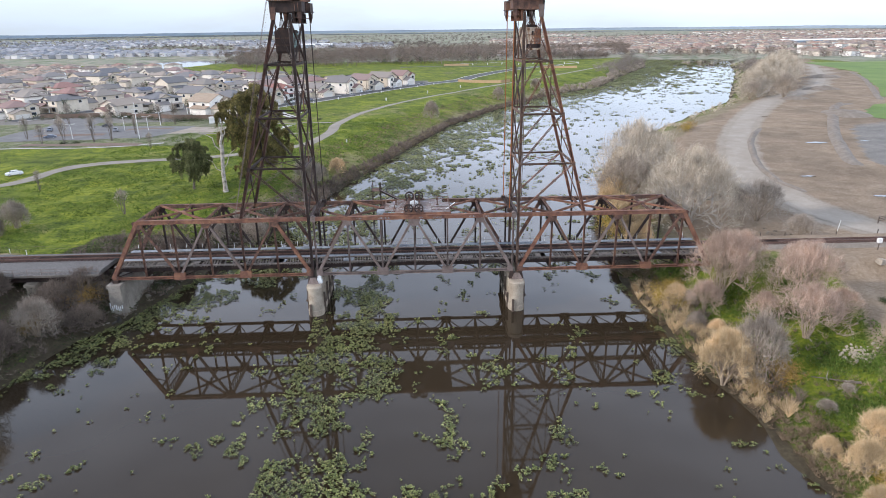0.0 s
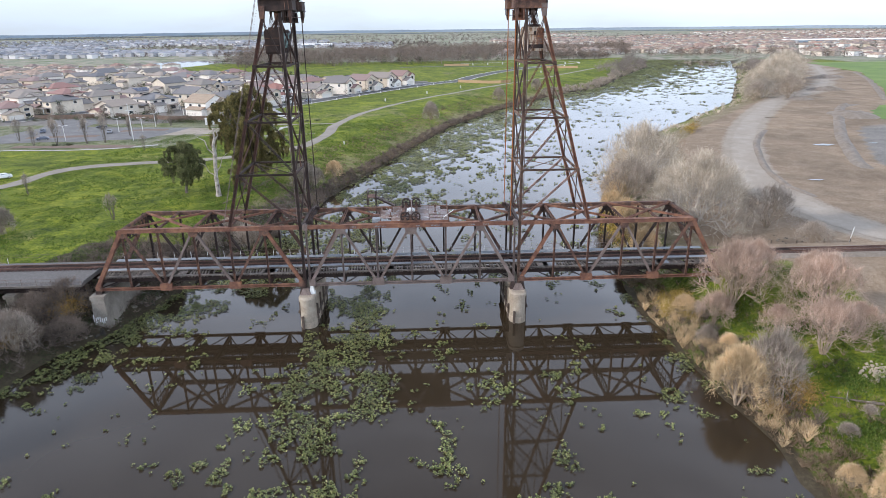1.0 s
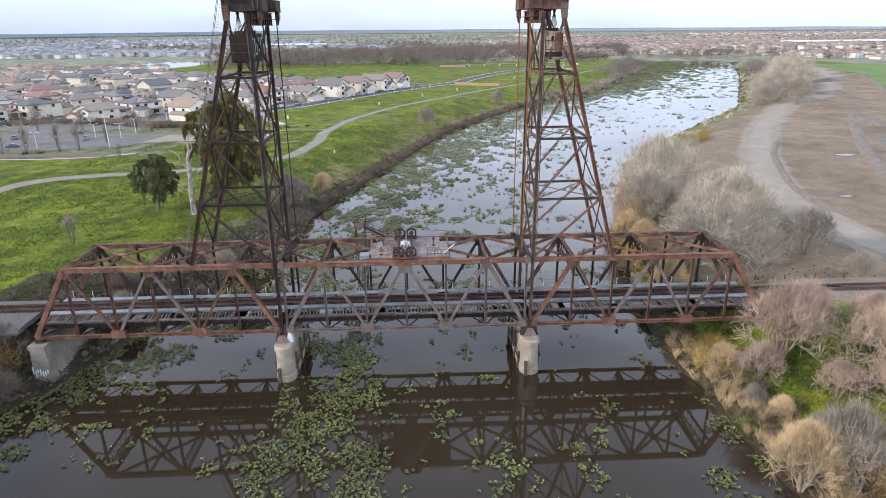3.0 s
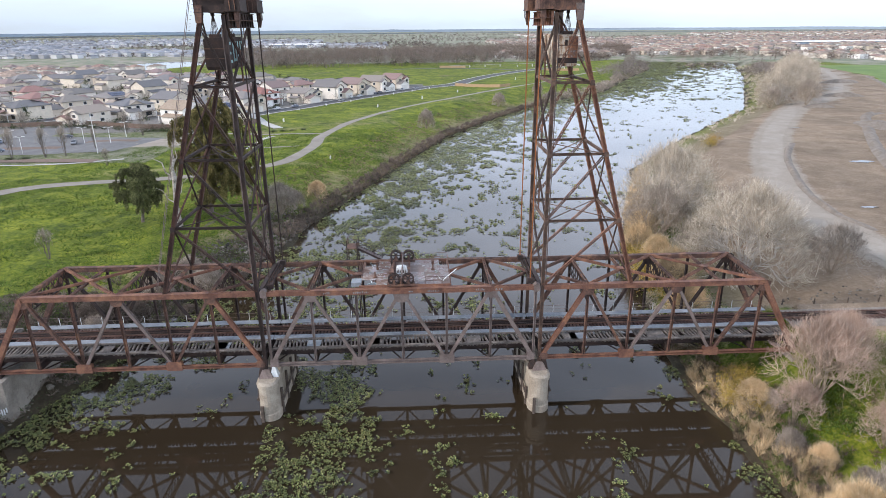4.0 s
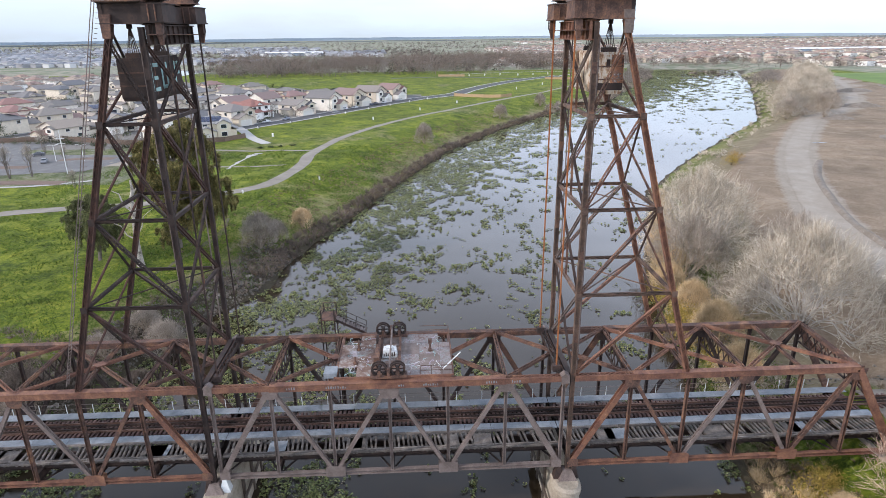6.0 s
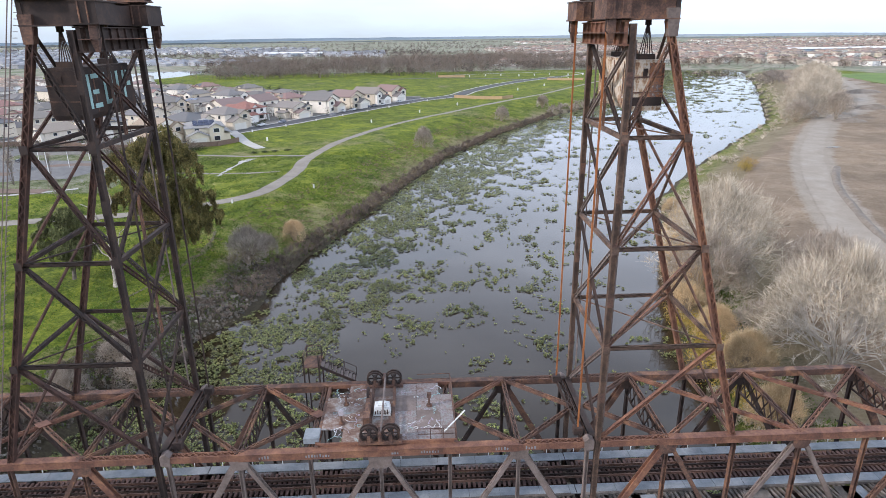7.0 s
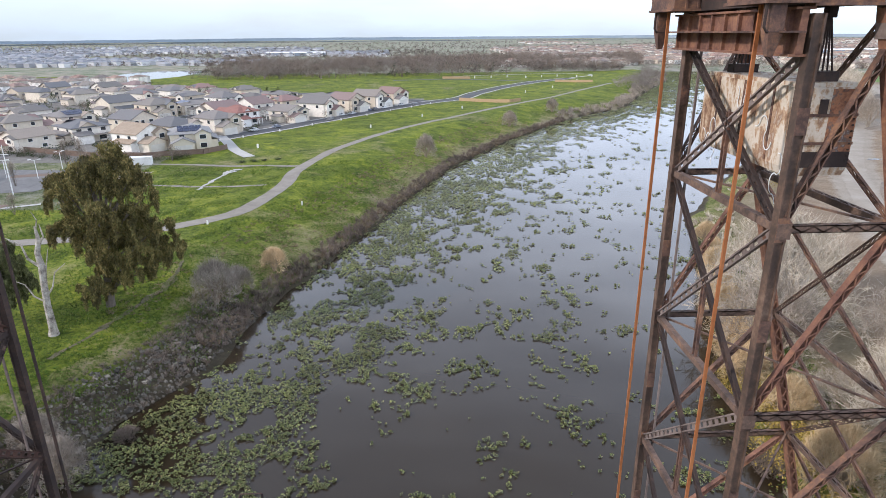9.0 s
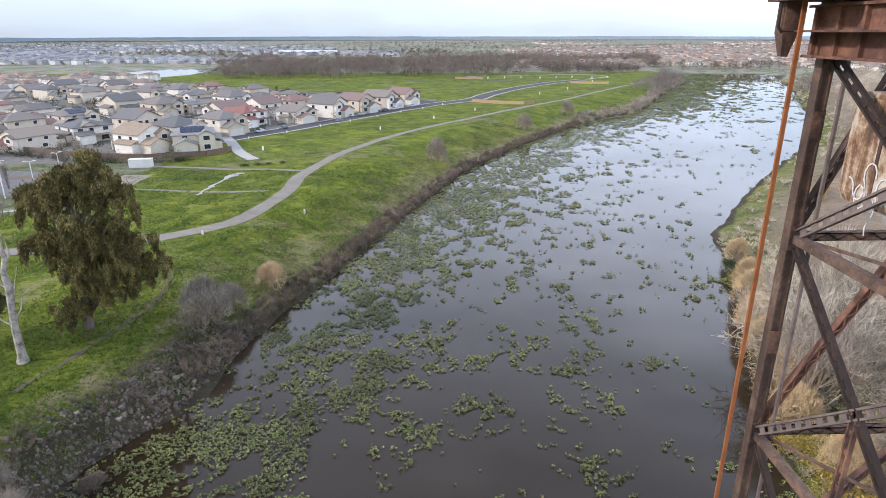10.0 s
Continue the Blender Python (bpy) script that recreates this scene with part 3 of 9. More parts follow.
def smooth01(t):
    t = np.clip(t, 0, 1)
    return t * t * (3 - 2 * t)


def land(x, y):
    """Height, distance to the river and whether it is the left bank."""
    s, edge = away(RIVER, x, y)
    left = edge < len(LEFT_SHORE) - 1
    s = s + np.where(s > -6, (vnoise(x / 7, y / 7, 3) - 0.5) * 2.2 + (vnoise(x / 2.3, y / 2.3, 5) - 0.5) * 1.0, 0)
    wide = np.where(left, np.interp(y, [-300, -20, 30, 75, 130, 250, 700], [20, 16, 12, 15, 27, 30, 26]), np.interp(y, [-300, -10, 20, 150, 300], [30, 27, 30, 22, 24]))
    crest = np.where(left, np.interp(y, [-40, 30, 75, 110], [5.0, 4.8, 5.2, 6.0]), 5.6)
    z = crest * np.clip(s / wide, 0, 1) ** 0.85
    z = np.where(left, z - smooth01((s - wide - 6) / 30) * np.interp(y, [60, 130], [0.3, 1.4]), z)
    z = z + smooth01((s - 4) / 20) * (fbm(x / 22, y / 22, 9) - 0.5) * 1.0 * np.clip(1.4 - np.abs(y) / 500, 0.1, 1)
    z = np.where(s < 0, np.maximum(s * 0.3, -2.5), z)
    p, _ = away(POND, x, y)
    z = np.where(p < 8, np.minimum(z, 2.6 + np.clip(p, -6, 8) * 0.2), z)
    bank = smooth01((np.where(x < 0, -66 - x, x - 46)) / 7)
    top = 8.0 - np.clip(np.abs(y - 4.7) - 6.2, 0, 50) / 1.7
    z = np.where(bank > 0, np.maximum(z, top * bank + z * (1 - bank)), z)
    return z, s, left


def lines(lo, hi, step, out_lo, out_hi):
    mid = list(np.arange(lo, hi + 0.1, step))
    g, p = step, mid[-1]
    while p < out_hi:
        g *= 1.085
        p += g
        mid.append(p)
    g, p = step, mid[0]
    while p > out_lo:
        g *= 1.085
        p -= g
        mid.insert(0, p)
    return np.array(mid)


GX, GY = lines(-130, 120, 1.8, -4700, 4700), lines(-90, 240, 1.8, -520, 4700)
_gx, _gy = np.meshgrid(GX, GY)
GZ, GS, GL = land(_gx, _gy)


def gz(x, y):
    """The height of the ground's mesh at a place."""
    i = int(np.clip(np.searchsorted(GX, x) - 1, 0, len(GX) - 2))
    j = int(np.clip(np.searchsorted(GY, y) - 1, 0, len(GY) - 2))
    u, v = (x - GX[i]) / (GX[i + 1] - GX[i]), (y - GY[j]) / (GY[j + 1] - GY[j])
    return float((GZ[j, i] * (1 - u) + GZ[j, i + 1] * u) * (1 - v) + (GZ[j + 1, i] * (1 - u) + GZ[j + 1, i + 1] * u) * v)


# The town's grid: u along its front street, v away from the river.
TOWN, TU, TV = Vector((-97, 231)), Vector((0.551, 0.834)), Vector((-0.834, 0.551))


def town(u, v):
    p = TOWN + TU * u + TV * v
    return p.x, p.y


def curve(pts, step=3.0):
    """A smooth line through points."""
    pts = [Vector(p) for p in pts]
    pts = [pts[0] * 2 - pts[1], *pts, pts[-1] * 2 - pts[-2]]
    out = []
    for k in range(1, len(pts) - 2):
        a, b, c, d = pts[k - 1:k + 3]
        n = max(2, int((c - b).length / step))
        for i in range(n):
            t = i / n
            out.append(0.5 * (2 * b + (c - a) * t + (2 * a - 5 * b + 4 * c - d) * t * t + (3 * b - a - 3 * c + d) * t ** 3))
    return [*out, pts[-2]]


ROAD = [(150, -26), (112, -2), (96, 18), (90, 40), (93.5, 69), (107, 103), (125, 138), (153, 184), (206, 256), (246, 291), (299, 364), (356, 460), (390, 530)]


def build_ground():
    nx, ny = len(GX), len(GY)
    co = np.stack([_gx, _gy, GZ], -1).reshape(-1, 3)
    i, j = np.meshgrid(np.arange(nx - 1), np.arange(ny - 1))
    a = (j * nx + i).ravel()
    faces = np.stack([a, a + 1, a + nx + 1, a + nx], -1)
    me = bpy.data.meshes.new("ground")
    me.vertices.add(len(co))
    me.vertices.foreach_set("co", co.ravel())
    me.loops.add(faces.size)
    me.loops.foreach_set("vertex_index", faces.ravel().astype(np.int32))
    me.polygons.add(len(faces))
    me.polygons.foreach_set("loop_start", np.arange(0, faces.size, 4, dtype=np.int32))
    me.polygons.foreach_set("use_smooth", np.ones(len(faces), bool))
    me.update(calc_edges=True)
    x, y, s, left = _gx.ravel(), _gy.ravel(), GS.ravel(), GL.ravel()
    u = (x - TOWN.x) * TU.x + (y - TOWN.y) * TU.y
    v = (x - TOWN.x) * TV.x + (y - TOWN.y) * TV.y
    patch = fbm(x / 30, y / 30, 21)
    field = (y > 290) & (x > 330 + (y - 331) * 0.4)
    wet = smooth01((x - np.interp(y, [40, 85, 104, 163, 211], [128, 136, 146, 181, 214])) / 5) * smooth01((165 - y + (x - 181) * 0.4) / 20) * (y > 30)
    soil = np.where(~left & ~field & (y < 640), smooth01((s - np.interp(y, [-90, -50, -37, -28, -18, -8, 0, 4, 60], [18, 14, 12.5, 15, 21, 27, 29, 12, 16])) / 8), 0)
    soil = np.where(wet > 0, soil * (1 - 0.75 * wet), soil)
    soil = np.maximum(soil, np.where(left & (np.abs(y - 4.7) < 11) & (x < -60), 0.55, 0))
    soil = np.maximum(soil, np.where(left & (s > 9) & (s < 13) & (y > 30) & (y < 95), 0.45, 0))
    mud = np.clip(1.15 - s / 2.6, 0, 1)
    mud = np.maximum(mud, np.where(left & (y < 30) & (s < 26) & (x < -40), 0.75, 0))
    mud = np.maximum(mud, np.where(left & (y > 8) & (y < 82) & (s < 10.5), np.clip(1.3 - s / 10.5, 0, 0.85), 0))
    yard = np.where((v > 2) & (v < 470) & (y > 205) & (u < 205) & (y < 640), 1.0, 0)
    yard = np.maximum(yard, np.where((x < -88) & (y > 138) & (y < 212), 0.5, 0))
    yard = np.maximum(yard, np.where(~left, wet, 0))
    dry = np.clip((patch - 0.45) * 1.8, 0, 0.45) * (0.6 + 0.5 * vnoise(x / 9, y / 9, 23))
    dry = np.maximum(dry, np.where(left & (y > 60) & (s < 27), np.interp(s, [0, 8, 15, 27], [0.60, 0.46, 0.34, 0.18]) + 0.34 * (fbm(x / 9, y / 9, 24) - 0.5), 0))
    dry = np.maximum(dry, np.where(left & (y > 55), np.clip(1.05 - s / 9, 0, 0.8), 0))
    dry = np.maximum(dry, np.where(~left & (y > 10) & (y < 640) & ~field, np.interp(s, [0, 8, 18], [0.42, 0.5, 0.85]), 0))
    dry = np.maximum(dry, np.where(~left & (y < 10), np.clip(0.62 - np.abs(s - 3) / 8, 0, 0.5), 0))
    # where the haze-lightened field colours take over with distance
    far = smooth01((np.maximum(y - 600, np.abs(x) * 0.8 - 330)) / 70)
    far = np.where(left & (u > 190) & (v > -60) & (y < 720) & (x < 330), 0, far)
    near = np.full(x.shape, 1e9)
    for p in curve(ROAD, 4.0):
        near = np.minimum(near, np.hypot(x - p.x, y - p.y))
    way = np.clip(1.7 - near / 5.6, 0, 1)
    for name, cols in (("cover", (soil, mud, yard)), ("tone", (dry, far, way))):
        at = me.color_attributes.new(name, "FLOAT_COLOR", "POINT")
        at.data.foreach_set("color", np.stack([*cols, np.ones_like(far)], -1).astype(np.float32).ravel())
    me.materials.append(GROUND)
    return tagged(new("ground", me), "green grass banks, bare brown dirt and muddy shore round the river", "ground", kind="structure")


build_ground()


def sheet(name, pts, z, mat, label, category):
    m = Mesh()
    m.add([(x, y, z) for x, y in pts], [tuple(range(len(pts)))])
    return single(name, m, mat, label, category, kind="structure")


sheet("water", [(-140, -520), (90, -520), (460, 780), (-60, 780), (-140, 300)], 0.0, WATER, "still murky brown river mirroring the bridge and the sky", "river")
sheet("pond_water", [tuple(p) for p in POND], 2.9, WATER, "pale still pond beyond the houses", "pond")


def ribbon(name, pts, width, mat, label, category, lift=0.07, step=3.0, across=4, ragged=0.0, widths=None):
    line = curve(pts, step)
    m = Mesh()
    for k, p in enumerate(line):
        d = (line[min(k + 1, len(line) - 1)] - line[max(k - 1, 0)]).normalized()
        side = Vector((-d.y, d.x))
        w = width if widths is None else float(np.interp(k / (len(line) - 1), np.linspace(0, 1, len(widths)), widths))
        for i in range(across + 1):
            e = (i / across - 0.5) * (w + (R.random() - 0.5) * ragged * 2)
            q = p + side * e
            m.v.append((q.x, q.y, gz(q.x, q.y) + lift))
    n = across + 1
    for k in range(len(line) - 1):
        for i in range(across):
            m.f.append((k * n + i, k * n + i + 1, (k + 1) * n + i + 1, (k + 1) * n + i))
    return single(name, m, mat, label, category, kind="structure", smooth=True)


LEVEE = [(-150, 50), (-119, 76), (-112, 97), (-100, 106.5), (-68, 112), (-51.5, 117), (-40, 129), (-35.5, 156), (-35, 178), (-27.5, 216), (-8, 263), (26, 311), (104, 420), (209, 579), (260, 690)]
ribbon("levee_path", LEVEE, 4.6, PATHMAT, "pale grey gravel path along the grassy levee", "path", 0.10, 3.0, 4, 0.25, [5.0, 4.6, 4.2, 4.0, 3.4, 3.2])
ribbon("side_path", [(-35.5, 184), (-48, 190), (-62, 193), (-80, 196), (-96, 198)], 2.4, PATHMAT, "pale dirt path branching off towards the houses", "path", 0.09, 3.0, 3, 0.3)
ribbon("worn_track", [(-41, 158), (-55, 160), (-72, 163), (-92, 166)], 1.6, PATHMAT, "faint worn dirt track across the grass", "path", 0.07, 3.0, 2, 0.5)
ribbon("bank_track", [(-48.0, 57.2), (-45.6, 64.0), (-43.3, 73.6), (-41.1, 82.4), (-42.0, 94.0)], 1.8, TRODDEN, "narrow trodden dirt track along the bank top", "path", 0.06, 1.5, 4, 0.9, [0.5, 1.2, 0.9, 1.3, 0.9, 0.4])
ribbon("dirt_road", ROAD, 8, ROADDIRT, "pale graded dirt road curving along the bank", "road", 0.06, 1.6, 6, 0.9, [8.5, 8, 7.5, 7, 6.5, 5.5, 5, 5, 5])

def green_field(y0, y1, turn):
    """Young crop with a soft edge towards the bare dirt."""
    m = Mesh()
    rows, cols = 90, 26
    for j in range(rows + 1):
        y = y0 + (y1 - y0) * j / rows
        x0 = float(np.interp(y, [160, 172, 179, 209, 226, 240, 276, 427, 553], [206, 200, 200, 225, 243, 250, 280, 368, 400])) + 3 * float(vnoise(np.array(y / 6), np.array(turn), 4))
        if turn and y > 215:
            x0 += (y - 215) ** 2 * 0.35
        for i in range(cols + 1):
            f = (i / cols) ** 2
            x = x0 + f * 620
            m.v.append((x, y + f * 150 * turn, gz(x, y + f * 150 * turn) + 0.16))
    for j in range(rows):
        for i in range(cols):
            a = j * (cols + 1) + i
            m.f.append((a, a + 1, a + cols + 2, a + cols + 1))
    single("crop_field", m, CROP, "bright green crop field beyond the bare dirt", "field", kind="structure", smooth=True)


CROP = stone("green_crop", [(0.3, (0.075, 0.13, 0.022)), (0.5, (0.115, 0.185, 0.030)), (0.7, (0.18, 0.235, 0.055))], 0.03, 0.95, 0.5, 0.1, 0, 12)
green_field(250, 560, 0)
green_field(164, 226, 1)


def berm(pts, wide, tall):
    """A low dark ridge of pushed-up earth."""
    m = Mesh()
    line = curve(pts, 1.5)
    for k, p in enumerate(line):
        d = (line[min(k + 1, len(line) - 1)] - line[max(k - 1, 0)]).normalized()
        side = Vector((-d.y, d.x))
        h = tall * (0.5 + 0.3 * math.sin(k * 0.55) + R.random() * 0.35) * min(1, k / 8, (len(line) - 1 - k) / 8)
        for e, up in ((0.9, -0.05), (0.4, h * 0.6), (0.0, h * 0.75), (-0.4, h * 0.45), (-1.0, -0.05)):
            q = p + side * e * wide
            m.v.append((q.x, q.y, gz(q.x, q.y) + up))
    for k in range(len(line) - 1):
        for i in range(4):
            m.f.append((k * 5 + i, k * 5 + i + 1, (k + 1) * 5 + i + 1, (k + 1) * 5 + i))
    single("earth_berm", m, EARTH, "low dark ridge of pushed-up earth beside the dirt", "berm", kind="structure", smooth=True)


berm([(97.5, 49), (97.6, 60), (101.5, 78), (110.8, 101), (120, 120), (130, 136.5), (139, 149)], 1.3, 1.3)
# this ridge stands in for a dark ditch line
berm([(131, 78), (134, 87), (143, 104), (158, 131), (178, 163), (197, 192), (212, 213), (226, 222)], 2.4, 1.9)
berm([(252, 236), (268, 262), (292, 300), (330, 362), (366, 430)], 2.0, 1.5)


def mounds():
    """Low heaps of pushed-up soil beside the road."""
    for x, y, a, b, h in ((211, 247, 9, 5, 1.6), (254, 293, 13, 6, 2.4), (197, 183, 10, 12, 2.2), (309, 379, 16, 7, 2.4)):
        m = Mesh()
        n, rings = 22, 7
        for j in range(rings):
            f = j / (rings - 1)
            for k in range(n):
                w = 2 * math.pi * k / n
                g = f * (0.85 + 0.3 * float(vnoise(np.array(3 * math.cos(w) + x), np.array(3 * math.sin(w) + y), 3)))
                px, py = x + a * g * math.cos(w), y + b * g * math.sin(w)
                m.v.append((px, py, gz(px, py) - 0.15 + h * (1 - f * f) * (0.75 + 0.5 * float(vnoise(np.array(px / 2.2), np.array(py / 2.2), 8)))))
        for j in range(rings - 1):
            for k in range(n):
                i = (k + 1) % n
                m.f.append((j * n + k, (j + 1) * n + k, (j + 1) * n + i, j * n + i))
        single("earth_mound", m, EARTH, "low heap of bare grey-brown earth beside the dirt road", "mound", "earth heaps", smooth=True)


mounds()


def puddles():
    for x, y, a, b in ((142, 116.6, 3.4, 1.6), (108.6, 66.7, 2.0, 0.7), (142, 72, 2.0, 0.8), (159, 181, 2.6, 0.9), (139, 42, 4.0, 1.8), (160, 117, 1.6, 0.8), (113.5, 44.5, 1.8, 0.8)):
        m = Mesh()
        pts = [(x + a * (1 + 0.25 * math.sin(3 * k)) * math.cos(k / 14 * 2 * math.pi), y + b * (1 + 0.3 * math.cos(2.3 * k)) * math.sin(k / 14 * 2 * math.pi)) for k in range(14)]
        z = max(gz(*p) for p in pts) + 0.05
        m.frustum([(*p, z - 0.3) for p in pts], [(*p, z) for p in pts])
        single("puddle", m, WATER, "shallow rain puddle on bare dirt", "puddle", "puddles on the dirt field")


puddles()


# ---------------------------------------------------------------- plants on the water
def hyacinth():
    n = 2000000
    t = rng.random(n) ** 1.35
    y = -115 + t * 863
    xl = np.interp(y, [p[1] for p in LEFT_SHORE], [p[0] for p in LEFT_SHORE])
    xr = np.interp(y, [p[1] for p in RIGHT_SHORE], [p[0] for p in RIGHT_SHORE])
    x = xl + rng.random(n) * (xr - xl)
    a = (x - xl)
    b = xr - x
    north = y > 12
    cover = np.where(north, np.interp(a, [0, 2, 12, 20, 26, 34, 60], [0.5, 0.66, 0.66, 0.58, 0.34, 0.12, 0.07]), 0.03)
    cover = np.where(north & (y > 52) & (y < 92) & (a < 7), 0.14 + 0.04 * a, cover)
    cover = np.where(north & (y > 130), np.interp(a, [0, 3, 22, 32, 45, 80, 140], [0.8, 0.85, 0.70, 0.40, 0.11, 0.04, 0.025]), cover)
    cover = np.where(north & (y > 330), np.interp(a, [0, 25, 45, 75], [0.92, 0.75, 0.32, 0.08]), cover)
    south = ~north
    cover = np.where(south, 0.045, cover)
    mid = np.abs(x + 12.5 + (y + 20) * 0.05 + (fbm(x / 6, y / 6, 77) - 0.5) * 10)
    cover = np.where(south, np.maximum(cover, np.interp(mid, [0, 5, 8.5, 12], [0.66, 0.60, 0.24, 0.0])), cover)
    cover = np.where(south & (np.abs(x + 22) < 5), 0.10, cover)
    cover = np.where(south & (x > -1) & (x < 26), 0.12, cover)
    cover = np.where(south & (x < -28) & (y > -17), np.interp(a, [0, 5, 12, 17], [0.85, 0.75, 0.40, 0.05]), cover)
    cover = np.where(south & (x < -28) & (y <= -17), np.interp(a, [0, 4, 8], [0.7, 0.5, 0.05]), cover)
    cover = np.where(south & (b < 2.2) & (y > -30), 0.25, cover)
    w = np.interp(y, [60, 200, 400], [1.0, 1.5, 2.2])
    f = 0.50 * fbm(x / 4.2, y / 6.0, 31) + 0.40 * fbm(x / 1.5 / w, y / 1.4 / w, 37) + 0.10 * vnoise(x / 0.45 / w, y / 0.45 / w, 39)
    edges = np.quantile(f, np.linspace(0, 1, 101))
    level = np.interp(1 - cover, np.linspace(0, 1, 101), edges)
    keep = (f > level) & (a > -0.5) & (b > 0.2)
    near = np.interp(y, [-60, 60, 150, 300, 580], [0.30, 0.27, 0.16, 0.12, 0.12])
    keep &= rng.random(n) < near
    # no leaves inside the piers
    for px in (-17.0, 17.3):
        keep &= ~((np.abs(x - px) < 1.6) & (y > -3.4) & (y < 12.6))
    x, y, f, level = x[keep], y[keep], f[keep], level[keep]
    # each plant is a rosette: round leaves on short stalks that lean out from its heart
    p = len(x)
    each = 7
    rise = np.repeat(np.clip((f - level) * 9, 0.1, 1), each)
    grown = np.repeat((0.75 + 0.5 * rng.random(p)) * np.interp(y, [-20, 60, 150, 300, 580], [1.0, 1.0, 1.25, 1.8, 2.6]), each)
    x, y = np.repeat(x, each), np.repeat(y, each)
    k = len(x)
    yaw = np.tile(np.arange(each) * 2 * np.pi / each, p) + np.repeat(rng.random(p) * 6.28, each) + rng.normal(size=k) * 0.3
    tilt = np.radians(8 + 62 * rng.random(k) ** 1.2) * np.interp(y, [100, 250], [1.0, 0.45])
    reach = (0.10 + 0.12 * rng.random(k)) * grown
    size = (0.055 + 0.065 * rng.random(k)) * grown
    d = np.stack([np.cos(yaw) * np.cos(tilt), np.sin(yaw) * np.cos(tilt), np.sin(tilt)], -1)
    s = np.stack([-np.sin(yaw), np.cos(yaw), 0 * yaw], -1)
    c = np.stack([x, y, 0.04 + rise * 0.22 * rng.random(k)], -1) + d * reach[:, None]
    sz = size[:, None]
    quad = np.stack([c - d * sz, c + s * sz * 0.85 - d * sz * 0.1, c + s * sz * 0.55 + d * sz * 0.75, c + d * sz * 0.95 - (0, 0, 0.02), c - s * sz * 0.55 + d * sz * 0.75, c - s * sz * 0.85 - d * sz * 0.1], 1)
    quad[..., 2] = np.maximum(quad[..., 2], 0.015)
    tagged(new("water_hyacinth", soup("water_hyacinth", quad, 6, HYACINTH)), "floating mats of green water hyacinth with small leaves", "water plants", kind="stuff")


hyacinth()


# ---------------------------------------------------------------- the bridge
P, GAP, WIDE = 5.5, 1.0, 9.55       # panel length, gap at the towers, distance between the trusses
ZB, ZT = 6.85, 16.6                 # bottom and top chord
NORTH = Vector((0, 1, 0))


